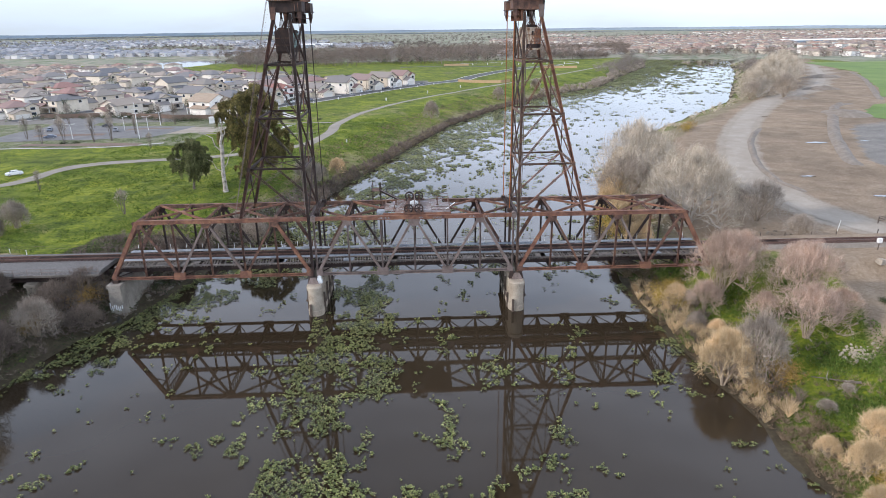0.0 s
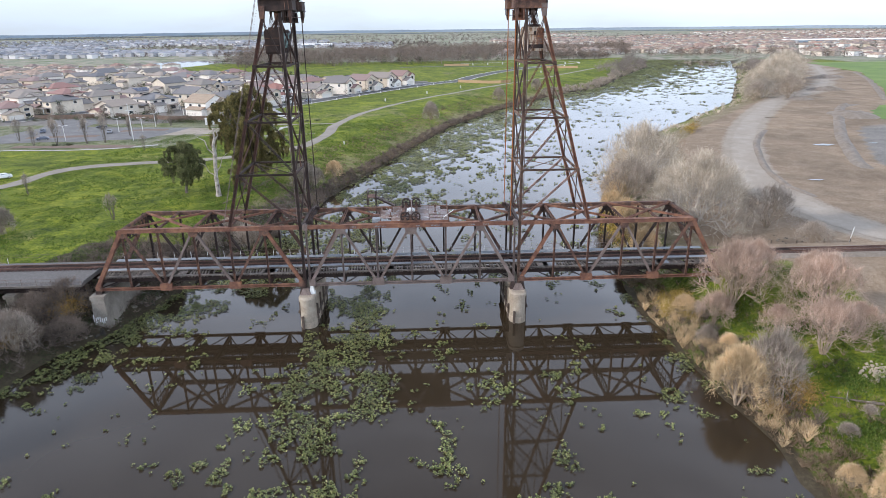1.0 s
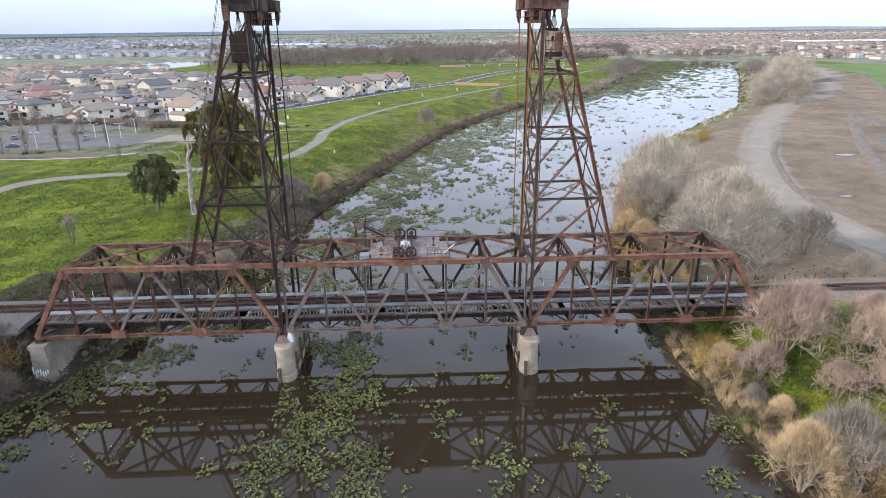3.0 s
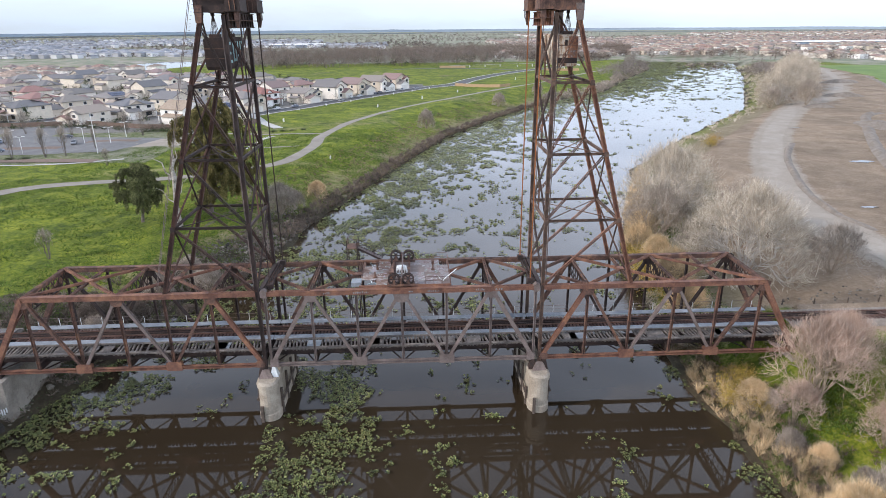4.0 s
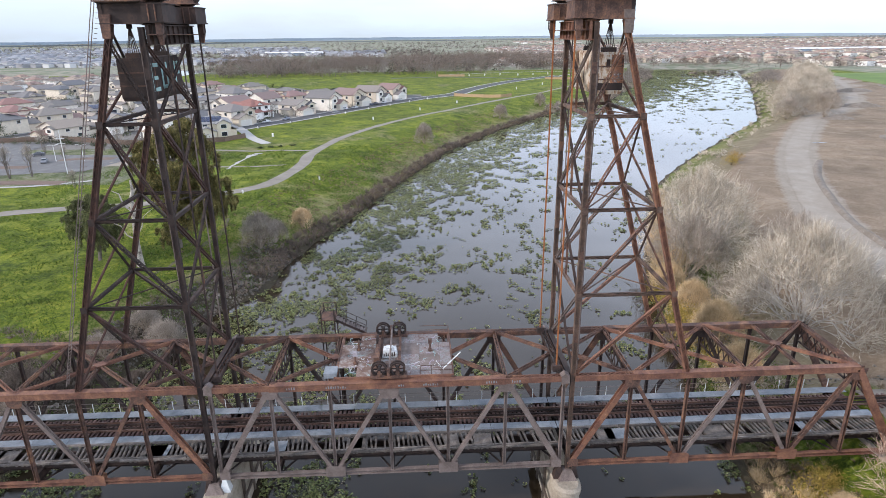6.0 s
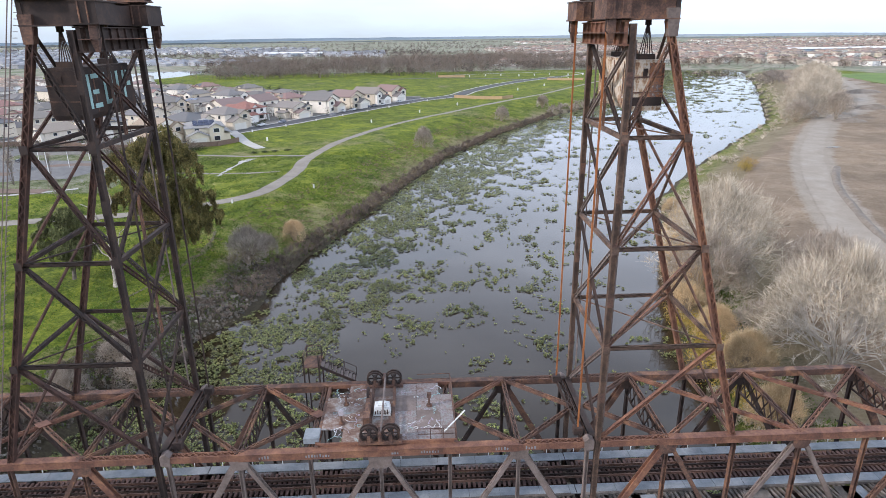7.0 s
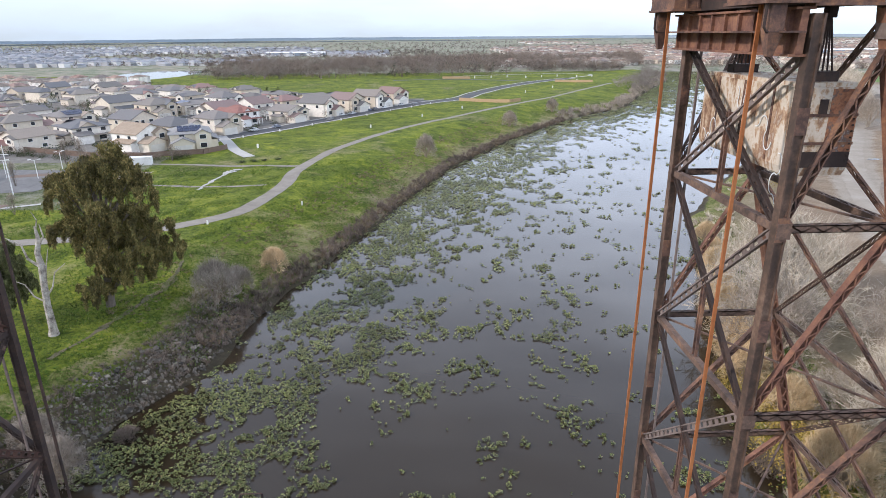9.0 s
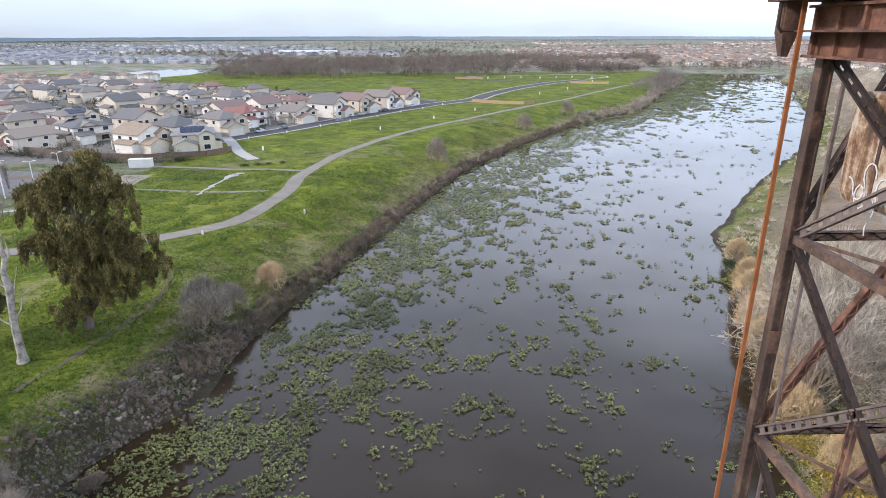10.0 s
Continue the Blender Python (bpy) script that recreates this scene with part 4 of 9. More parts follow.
def span(name, x0, lift, label, mirror):
    """A Warren truss with verticals: six panels, two trusses, floor and bracing. mirror: the tower stands at its far end in x."""
    top = root(name, label, "bridge span", pose(x0, 0, 0), "spans of the rail bridge")

    def X(k):
        return k * P

    end = 0 if not mirror else 6          # the node at the tower
    hot = RUST_GREY if lift else RUST_RED
    # far, floor and cross members get darker steels than the near truss
    for y in (0.0, WIDE):
        far = y > 1
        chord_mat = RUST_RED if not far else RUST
        # top chord, with open lacing where it nears the tower
        lo, hi = (0, 6) if lift else ((0, 5) if not mirror else (1, 6))
        open_panels = (0, 5) if lift else ((0,) if not mirror else (5,))
        for k in range(lo, hi):
            m = Mesh()
            a, b = (X(k), y, ZT), (X(k + 1), y, ZT)
            if k in open_panels:
                m.laced(a, b, 0.62, 0.55, (0, 0, 1), 0.5, 0.09, True, 0.07)
                m.beam((X(k) + (0.0 if k else 0.0), y, ZT - 0.27), (X(k + 1), y, ZT - 0.27), 0.5, 0.02)
            else:
                m.beam(a, b, 0.62, 0.56)
                m.beam((X(k), y, ZT + 0.29), (X(k + 1), y, ZT + 0.29), 0.72, 0.03)
                m.beam((X(k), y, ZT - 0.30), (X(k + 1), y, ZT - 0.30), 0.70, 0.04)
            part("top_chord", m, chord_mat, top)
        # bottom chord
        for k in range(6):
            m = Mesh().isection((X(k), y, ZB), (X(k + 1), y, ZB), 0.44, 0.42, (0, 0, 1), 0.05)
            part("bottom_chord", m, RUST_RED if not lift else RUST_GREY, top)
        # web members
        for k in range(6):
            up = k % 2 == 0
            a = (X(k), y, ZB if up else ZT)
            b = (X(k + 1), y, ZT if up else ZB)
            outer = (k == 5 and not mirror and not lift) or (k == 0 and mirror)
            m = Mesh()
            if outer:
                m.beam(a, b, 0.60, 0.55, NORTH)
                m.laced(Vector(a) + Vector((0, 0, 0.02)), Vector(b) + Vector((0, 0, 0.02)), 0.62, 0.60, NORTH.cross(Vector(b) - Vector(a)), 0.45, 0.05, True, 0.06, (-1,))
                part("end_post", m, RUST_RED if not far else RUST, top)
            elif k in (0, 5):
                m.isection(a, b, 0.50, 0.46, NORTH, 0.06)
                part("diagonal", m, (hot if not far else RUST), top)
            else:
                m.laced(a, b, 0.40, 0.34, NORTH.cross(Vector(b) - Vector(a)), 0.42, 0.10, False, 0.07)
                m.beam(a, b, 0.05, 0.30, NORTH)
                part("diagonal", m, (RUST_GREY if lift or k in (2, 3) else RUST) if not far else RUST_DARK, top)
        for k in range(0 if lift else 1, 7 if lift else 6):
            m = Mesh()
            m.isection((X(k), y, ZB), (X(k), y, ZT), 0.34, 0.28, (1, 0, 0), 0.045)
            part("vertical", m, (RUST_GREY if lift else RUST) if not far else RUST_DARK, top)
        # gusset plates
        for k in range(7):
            for dy in (-0.25, 0.25):
                m = Mesh()
                if k in (2, 4):
                    x, z, w, h = X(k), ZB + 0.28, 0.95, 0.62
                    m.frustum([(x - w, y + dy - 0.012, z - h), (x + w, y + dy - 0.012, z - h), (x + w, y + dy - 0.012, z + h * 0.75), (x + w * 0.55, y + dy - 0.012, z + h), (x - w * 0.55, y + dy - 0.012, z + h), (x - w, y + dy - 0.012, z + h * 0.75)],
                              [(x - w, y + dy + 0.012, z - h), (x + w, y + dy + 0.012, z - h), (x + w, y + dy + 0.012, z + h * 0.75), (x + w * 0.55, y + dy + 0.012, z + h), (x - w * 0.55, y + dy + 0.012, z + h), (x - w, y + dy + 0.012, z + h * 0.75)])
                elif k in (1, 3, 5):
                    x, z, w, h = X(k), ZT - 0.55, 0.85, 0.62
                    if lift and k == 3:
                        w, h, z = 1.1, 0.8, ZT - 0.7
                    m.frustum([(x - w, y + dy - 0.012, z + h), (x - w * 0.75, y + dy - 0.012, z - h * 0.6), (x - w * 0.4, y + dy - 0.012, z - h), (x + w * 0.4, y + dy - 0.012, z - h), (x + w * 0.75, y + dy - 0.012, z - h * 0.6), (x + w, y + dy - 0.012, z + h)],
                              [(x - w, y + dy + 0.012, z + h), (x - w * 0.75, y + dy + 0.012, z - h * 0.6), (x - w * 0.4, y + dy + 0.012, z - h), (x + w * 0.4, y + dy + 0.012, z - h), (x + w * 0.75, y + dy + 0.012, z - h * 0.6), (x + w, y + dy + 0.012, z + h)])
                else:
                    x, z = X(k) + (0.35 if k == 0 else -0.35), ZB + 0.2
                    m.box(x - 0.5, x + 0.5, y + dy - 0.012, y + dy + 0.012, z - 0.45, z + 0.45)
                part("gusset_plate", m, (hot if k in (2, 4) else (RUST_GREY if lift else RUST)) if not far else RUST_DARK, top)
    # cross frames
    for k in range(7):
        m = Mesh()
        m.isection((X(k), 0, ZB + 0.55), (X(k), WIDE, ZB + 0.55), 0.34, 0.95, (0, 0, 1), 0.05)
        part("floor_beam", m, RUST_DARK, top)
        if (k == end and not lift) or (k == 6 - end and not lift):
            continue
        m = Mesh()
        m.laced((X(k), 0.2, ZT + 0.1), (X(k), WIDE - 0.2, ZT + 0.1), 0.36, 0.26, (0, 0, 1), 0.5, 0.07, False, 0.06)
        part("top_strut", m, RUST, top)
        if k in (1, 3, 5):
            m = Mesh()
            zl = ZT - 2.0
            m.beam((X(k), 0.2, zl), (X(k), WIDE - 0.2, zl), 0.16, 0.14)
            n = 8
            for i in range(n):
                ya, yb = 0.2 + (WIDE - 0.4) * i / n, 0.2 + (WIDE - 0.4) * (i + 1) / n
                m.beam((X(k), ya, zl), (X(k), yb, ZT), 0.09, 0.09)
                m.beam((X(k), ya, ZT), (X(k), yb, zl), 0.09, 0.09)
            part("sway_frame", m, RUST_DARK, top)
    # top lateral crosses, centred on nodes 2 and 4; half crosses at the ends of the lift span
    pairs = [(1, 3), (3, 5)]
    for a, b in pairs:
        for y0, y1 in ((0.0, WIDE), (WIDE, 0.0)):
            m = Mesh()
            m.laced((X(a), y0, ZT + 0.18), (X(b), y1, ZT + 0.18), 0.34, 0.30, (0, 0, 1), 0.42, 0.06, False, 0.06)
            part("top_lateral", m, RUST if R.random() < 0.6 else RUST_RED, top)
        c = X((a + b) / 2)
        part("lateral_plate", Mesh().frustum([(c - 0.75, WIDE / 2, ZT + 0.34), (c, WIDE / 2 - 0.6, ZT + 0.34), (c + 0.75, WIDE / 2, ZT + 0.34), (c, WIDE / 2 + 0.6, ZT + 0.34)],
                                             [(c - 0.75, WIDE / 2, ZT + 0.37), (c, WIDE / 2 - 0.6, ZT + 0.37), (c + 0.75, WIDE / 2, ZT + 0.37), (c, WIDE / 2 + 0.6, ZT + 0.37)]), RUST_RED, top)
    ends = ((1, 0), (5, 6)) if lift else (((1, 0),) if not mirror else ((5, 6),))
    for a, b in ends:
        for y0 in (0.0, WIDE):
            m = Mesh()
            m.laced((X(a), y0, ZT + 0.18), (X(b), WIDE / 2, ZT + 0.18), 0.34, 0.30, (0, 0, 1), 0.42, 0.06, False, 0.06)
            part("top_lateral", m, RUST, top)
    if not lift:
        # portal: crossed bracing in the plane of the end posts
        a, b = (5, 6) if not mirror else (1, 0)
        f0, f1 = Vector((X(a), 0, ZT)), Vector((X(b), 0, ZB))
        low = f0 + (f1 - f0) * 0.22
        m = Mesh()
        m.laced((X(a), 0, ZT), (X(a), WIDE, ZT), 0.5, 0.4, (0, 0, 1), 0.5, 0.08, True, 0.06)
        m.laced((low.x, 0, low.z), (low.x, WIDE, low.z), 0.30, 0.26, (0, 0, 1), 0.5, 0.07, False, 0.06)
        n = 6
        for i in range(n):
            ya, yb = WIDE * i / n, WIDE * (i + 1) / n
            m.beam((f0.x, ya, f0.z), (low.x, yb, low.z), 0.10, 0.10)
            m.beam((low.x, ya, low.z), (f0.x, yb, f0.z), 0.10, 0.10)
        for s, y in ((1, 0.25), (-1, WIDE - 0.25)):
            q = f0 + (f1 - f0) * 0.42
            m.beam((low.x, y + s * 2.0, low.z), (q.x, y, q.z), 0.16, 0.16)
        part("portal_frame", m, RUST, top)
        # end lateral from the portal's corners
    # stringers and bottom laterals
    for y in (1.35, 2.85, 5.55, 7.05):
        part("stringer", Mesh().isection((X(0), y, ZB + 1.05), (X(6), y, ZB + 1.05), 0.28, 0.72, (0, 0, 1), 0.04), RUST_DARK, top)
    for k in range(6):
        for y0, y1 in ((0.1, WIDE - 0.1), (WIDE - 0.1, 0.1)):
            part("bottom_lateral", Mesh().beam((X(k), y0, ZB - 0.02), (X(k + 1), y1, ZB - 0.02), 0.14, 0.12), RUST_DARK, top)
    return top


ZD = ZB + 1.44        # underside of the ties
ZTIE = ZD + 0.24
spans = [span("truss_span", -3 * P - GAP - 6 * P, False, "rusty red steel flank truss of a rail bridge on concrete piers", True),
         span("lift_span", -3 * P, True, "faded grey and rust steel lift truss between two towers", False),
         span("truss_span", 3 * P + GAP, False, "rusty red steel flank truss ending on the wooded bank", False)]


def ties():
    """The live track on the far side, the bare ties of the lifted track on the near side."""
    live = Mesh().box(-0.12, 0.12, -1.5, 1.5, 0, 0.24).data("tie", TIE)
    bare = Mesh().box(-0.10, 0.10, -1.3, 1.3, 0, 0.22).data("old_tie", OLD_TIE)
    k = 0
    for s, x0 in zip(spans, (-3 * P - GAP - 6 * P, -3 * P, 3 * P + GAP)):
        x = 0.1
        while x < 6 * P:
            ob = part("tie", live, None, s)
            ob.location = (x, 6.3 + R.uniform(-0.05, 0.05), ZD)
            if R.random() < 0.9:
                ob = part("old_tie", bare, None, s)
                ob.location = (x + R.uniform(-0.04, 0.04), 2.1 + R.uniform(-0.12, 0.12), ZD + R.uniform(-0.02, 0.02))
                ob.rotation_euler = (R.uniform(-0.02, 0.02), 0, 0.10 + R.uniform(-0.09, 0.09))
            x += 0.46
            k += 2


def deck():
    x0, x1 = -52.5, 52.0
    for s, a in zip(spans, (-3 * P - GAP - 6 * P, -3 * P, 3 * P + GAP)):
        for y0, y1, nm in ((3.42, 4.55, "walkway_plate"), (8.0, 9.05, "walkway_plate")):
            x = -0.45
            while x < 6 * P + 0.3:
                w = min(R.choice((2.7, 2.75, 3.6)), 6 * P + 0.5 - x)
                if w < 0.4:
                    break
                m = Mesh().box(x + 0.012, x + w - 0.012, y0, y1, ZTIE + 0.03, ZTIE + 0.09 + R.uniform(0, 0.02))
                part(nm, m, PLATE, s, "pale blue-grey walkway plate")
                x += w
        # timbers along the bare ties, and loose boards
        for y in (0.66, 0.95, 3.28):
            x = 0.0
            while x < 6 * P:
                w = R.uniform(3.5, 6.5)
                part("guard_timber", Mesh().box(x + 0.03, min(x + w, 6 * P) - 0.03, y - 0.11, y + 0.11, ZTIE + 0.02, ZTIE + 0.2), OLD_TIE, s)
                x += w
        for _ in range(5):
            x, w = R.uniform(1, 29), R.uniform(1.2, 2.4)
            part("loose_board", Mesh().box(x, x + w, 1.0, 2.9, ZTIE + 0.03, ZTIE + 0.07), OLD_TIE if R.random() < 0.6 else PLATE, s)
        # handrail posts along the far walkway
        for k in range(12):
            x = 0.6 + k * 2.85
            part("rail_post", Mesh().beam((x, 9.15, ZTIE), (x, 9.15, ZTIE + 1.15), 0.06, 0.06), GRAFFITI, s, "pale handrail post")
        part("handrail", Mesh().beam((0, 9.15, ZTIE + 1.12), (6 * P, 9.15, ZTIE + 1.12), 0.035, 0.035).beam((0, 9.15, ZTIE + 0.6), (6 * P, 9.15, ZTIE + 0.6), 0.03, 0.03), RUST_GREY, s)


ties()
deck()


def rail_mesh(x0, x1, y):
    m = Mesh()
    m.beam((x0, y, ZTIE + 0.02), (x1, y, ZTIE + 0.02), 0.15, 0.03)
    m.beam((x0, y, ZTIE + 0.09), (x1, y, ZTIE + 0.09), 0.03, 0.12)
    m.beam((x0, y, ZTIE + 0.165), (x1, y, ZTIE + 0.165), 0.075, 0.04)
    return m


track = root("rail_track", "single rusty rail track crossing the bridge on dark ties", "railway track", kind="structure")
for _y in (5.58, 7.02):
    part("rail", rail_mesh(-420, 420, _y), RAIL, track)
for _y in (6.0, 6.6):
    part("guard_rail", rail_mesh(-66, 66, _y), RUST_DARK, track)


def tower(name, s, label):
    """A lift tower: upright front columns by the lift span, raking rear legs on the flank truss. s: +1 or -1 along x."""
    t = root(name, label, "lift tower", pose(0, 0, 0), "towers of the lift bridge")
    xf, z0, z1 = 17.3 * s, 5.3, 48.0
    levels = [16.75, 25.0, 32.9, 40.8, 47.9]

    def rear(z):
        return (28.2 + (19.6 - 28.2) * (z - 16.9) / (48.0 - 16.9)) * s

    # the left tower's shade is painted in by giving it darker steels
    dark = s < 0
    A, B = (RUST_DARK, MAROON_SHADED) if dark else (RUST_BROWN, RUST)
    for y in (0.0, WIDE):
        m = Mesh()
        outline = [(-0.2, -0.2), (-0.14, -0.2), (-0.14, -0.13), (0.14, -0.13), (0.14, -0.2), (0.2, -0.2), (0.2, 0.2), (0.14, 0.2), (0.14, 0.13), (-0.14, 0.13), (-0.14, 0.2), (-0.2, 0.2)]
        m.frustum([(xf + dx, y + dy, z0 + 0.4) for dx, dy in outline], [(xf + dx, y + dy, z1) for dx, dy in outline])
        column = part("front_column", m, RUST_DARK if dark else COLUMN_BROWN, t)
        for z in (20.8, 25.0, 28.9, 32.9, 36.8, 40.8, 44.6):
            part("splice_plate", Mesh().box(xf - 0.205, xf + 0.205, y - 0.222, y - 0.203, z - 0.45, z + 0.45), RUST_DARK if dark else RUST, column)
        part("bearing_block", Mesh().frustum([(xf - 0.9, y - 0.8, z0), (xf + 0.9, y - 0.8, z0), (xf + 0.9, y + 0.8, z0), (xf - 0.9, y + 0.8, z0)],
                                             [(xf - 0.45, y - 0.45, z0 + 1.0), (xf + 0.45, y - 0.45, z0 + 1.0), (xf + 0.45, y + 0.45, z0 + 1.0), (xf - 0.45, y + 0.45, z0 + 1.0)]), RUST_GREY, t)
        m = Mesh()
        a, b = (rear(ZT), y, ZT), (rear(48.2), y, 48.2)
        m.laced(a, b, 0.44, 0.42, (0, 1, 0), 0.42, 0.07, False, 0.07)
        m.beam(a, b, 0.34, 0.04, (0, 1, 0))
        part("rear_leg", m, B if dark else RUST_RED, t)
        for k, z in enumerate(levels[1:]):
            if k < 3:
                part("side_strut", Mesh().laced((xf, y, z), (rear(z), y, z), 0.28, 0.28, (0, 0, 1), 0.4, 0.04, False, 0.05).laced((xf, y, z), (rear(z), y, z), 0.28, 0.28, (0, 1, 0), 0.4, 0.03, False, 0.05), A, t)
                for px in (xf, rear(z)):
                    part("joint_plate", Mesh().box(px - 0.26, px + 0.26, y - 0.34, y - 0.32, z - 0.3, z + 0.28), A, t)
        for k in range(4):
            za, zb = levels[k], levels[k + 1] - (0.9 if k == 3 else 0.0)
            m = Mesh()
            m.laced((xf, y, za + 0.1), (rear(zb), y, zb), 0.28, 0.28, (0, 1, 0), 0.36, 0.035, False, 0.05)
            part("side_diagonal", m, (B if k in (0, 2) else A) if dark else (RUST_RED if k in (0, 2) else RUST), t)
    # front and rear faces
    for k in range(4):
        za, zb = levels[k], levels[k + 1]
        for y0, y1 in ((0.1, WIDE - 0.1), (WIDE - 0.1, 0.1)):
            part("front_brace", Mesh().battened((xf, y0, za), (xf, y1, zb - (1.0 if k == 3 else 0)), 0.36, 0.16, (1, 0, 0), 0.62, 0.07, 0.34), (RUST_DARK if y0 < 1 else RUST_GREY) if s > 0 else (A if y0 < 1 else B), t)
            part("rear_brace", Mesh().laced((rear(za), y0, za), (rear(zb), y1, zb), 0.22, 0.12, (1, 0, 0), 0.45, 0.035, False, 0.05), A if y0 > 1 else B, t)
        if k:
            part("front_strut", Mesh().laced((xf, 0, za), (xf, WIDE, za), 0.30, 0.28, (0, 0, 1), 0.4, 0.04, False, 0.06).laced((xf, 0, za), (xf, WIDE, za), 0.30, 0.28, (1, 0, 0), 0.4, 0.03, False, 0.06), A, t)
            part("rear_strut", Mesh().laced((rear(za), 0, za), (rear(za), WIDE, za), 0.30, 0.28, (0, 0, 1), 0.4, 0.06, False, 0.06), A, t)
            part("plan_brace", Mesh().beam((xf, 0, za), (rear(za), WIDE, za), 0.10, 0.09), A, t)
            part("plan_brace", Mesh().beam((xf, WIDE, za), (rear(za), 0, za), 0.10, 0.09), A, t)
            zc = (za + zb) / 2
            part("hanger", Mesh().battened((xf, WIDE / 2, za), (xf, WIDE / 2, zc), 0.30, 0.14, (1, 0, 0), 0.7, 0.06, 0.2), RUST, t)
    if dark:
        m = Mesh()
        for dy in (-0.2, 0.25):
            m.beam((rear(17.5) - 1.0, dy, 17.5), (rear(49) - 1.0, dy, 50.5), 0.05, 0.05)
        for k in range(90):
            z = 17.7 + k * 0.36
            m.beam((rear(z) - 1.0, -0.2, z), (rear(z) - 1.0, 0.25, z), 0.035, 0.035)
        part("ladder", m, RUST_GREY, t, "pale ladder beside the rear leg")
    # counterweight
    x0, x1 = sorted((17.85 * s, 20.05 * s))
    # left counterweight: shade put into its plate colour
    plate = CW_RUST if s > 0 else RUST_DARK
    cw = part("counterweight", Mesh().box(x0, x1, 1.05, 8.5, 42.75, 45.6), plate, t, "stained counterweight box with faded paint")
    part("sloped_base", Mesh().frustum([(x0 + 0.1, 1.15, 42.45), (x1 - 0.1, 1.15, 42.45), (x1 - 0.1, 8.4, 42.45), (x0 + 0.1, 8.4, 42.45)], [(x0, 1.05, 42.75), (x1, 1.05, 42.75), (x1, 8.5, 42.75), (x0, 8.5, 42.75)]), plate, cw)
    part("lid", Mesh().box(x0 + 0.1, x1 - 0.1, 1.2, 8.35, 45.6, 45.75), plate, cw)
    for z in (43.6, 44.6):
        part("seam_strip", Mesh().box(x0 - 0.02, x1 + 0.02, 1.01, 1.05, z, z + 0.10), RUST, cw)
    for yy in (2.6, 4.8, 7.0):
        fx = x0 if s > 0 else x1
        part("seam_strip", Mesh().box(fx - 0.03, fx + 0.03, yy, yy + 0.12, 42.8, 45.6), RUST, cw)
    # painted strokes on the counterweight's river face and near face
    fx = (x0 - 0.035) if s > 0 else (x1 + 0.035)
    strokes = ((1.7, 43.1, 0.32, 2.2), (2.3, 43.1, 1.0, 0.3), (2.3, 44.0, 0.8, 0.28), (2.3, 45.0, 1.0, 0.3), (3.9, 43.2, 0.32, 2.1), (4.9, 43.2, 0.32, 2.1), (4.1, 43.2, 0.9, 0.3), (5.8, 43.3, 0.35, 2.0), (6.8, 43.4, 0.32, 1.9), (7.4, 44.2, 0.6, 0.3), (7.4, 45.0, 0.6, 0.28))
    for yy, zz, w, h in strokes:
        if s > 0:
            break
        part("paint_stroke", Mesh().box(fx - 0.006, fx + 0.006, yy, yy + w, zz, zz + h), GRAFFITI_TEAL if s < 0 else GRAFFITI, cw, "faded pale painted stroke")
    if s > 0:
        # faded scrawl: plain bars and hooks of pale paint
        for yy, zz in ((1.7, 43.2), (2.3, 43.5), (6.3, 43.0), (6.9, 43.4), (7.5, 43.1), (4.3, 44.6)):
            m = Mesh()
            ang, turn = R.uniform(0, 6.28), R.choice((0.55, -0.6))
            for k in range(15):
                ny, nz = yy + 0.15 * math.cos(ang), zz + 0.22 * math.sin(ang)
                m.beam((fx, yy, zz), (fx, ny, nz), 0.04, 0.012, (1, 0, 0))
                yy, zz, ang = ny, nz, ang + turn
                if k % 6 == 5:
                    turn = -turn
            part("paint_stroke", m, GRAFFITI, cw, "faded pale painted scrawl")
    part("end_plate", Mesh().box(x0 + 0.02 + (1.15 if s > 0 else 0), x1 - 0.02, 1.03, 1.05, 42.8, 45.55), CW_END if s > 0 else RUST_DARK, cw, "rust-red and blackened end plate")
    part("end_skirt", Mesh().box(x0 + 0.02, x1 - 0.02, 1.022, 1.03, 42.78, 43.35), RUST_DARK, cw)
    for q in range(12):
        # rivets down the two edges of the end
        for px in (x0 + 0.12, x1 - 0.12):
            part("rivet", Mesh().box(px - 0.03, px + 0.03, 0.985, 1.03, 42.95 + q * 0.22, 43.01 + q * 0.22), RUST_DARK, cw)
    part("hatch", Mesh().box(min(x0, x1) + 0.75, min(x0, x1) + 1.05, 0.995, 1.03, 44.7, 45.2), RUST_DARK, cw, "small dark hatch")
    for yy in (2.0, 7.5):
        for q in (-0.45, -0.27, -0.09, 0.09, 0.27, 0.45):
            part("hanger_rope", Mesh().beam((19.0 * s + q, yy, 46.1), (19.0 * s + q * 0.12, yy, 48.0), 0.05, 0.05), RUST_DARK, cw)
        part("rope_socket", Mesh().box(19.0 * s - 0.55, 19.0 * s + 0.55, yy - 0.3, yy + 0.3, 45.75, 46.1), RUST_DARK, cw)
        part("rope_head", Mesh().box(19.0 * s - 0.16, 19.0 * s + 0.16, yy - 0.16, yy + 0.16, 47.9, 48.4), RUST_DARK, cw)
    # the head: plate girders, side beams, platform, sheaves
    m = Mesh()
    gx = 16.85 * s
    m.box(gx - 0.12, gx + 0.12, -0.1, WIDE + 0.1, 46.75, 48.15)
    m.box(gx - 0.32, gx + 0.32, -0.1, WIDE + 0.1, 46.68, 46.76)
    m.box(gx - 0.32, gx + 0.32, -0.1, WIDE + 0.1, 48.12, 48.2)
    for k in range(9):
        m.box(gx - 0.26, gx + 0.26, 0.3 + k * 1.12, 0.42 + k * 1.12, 46.76, 48.12)
    part("head_girder", m, RUST_RED if s > 0 else RUST_DARK, t)
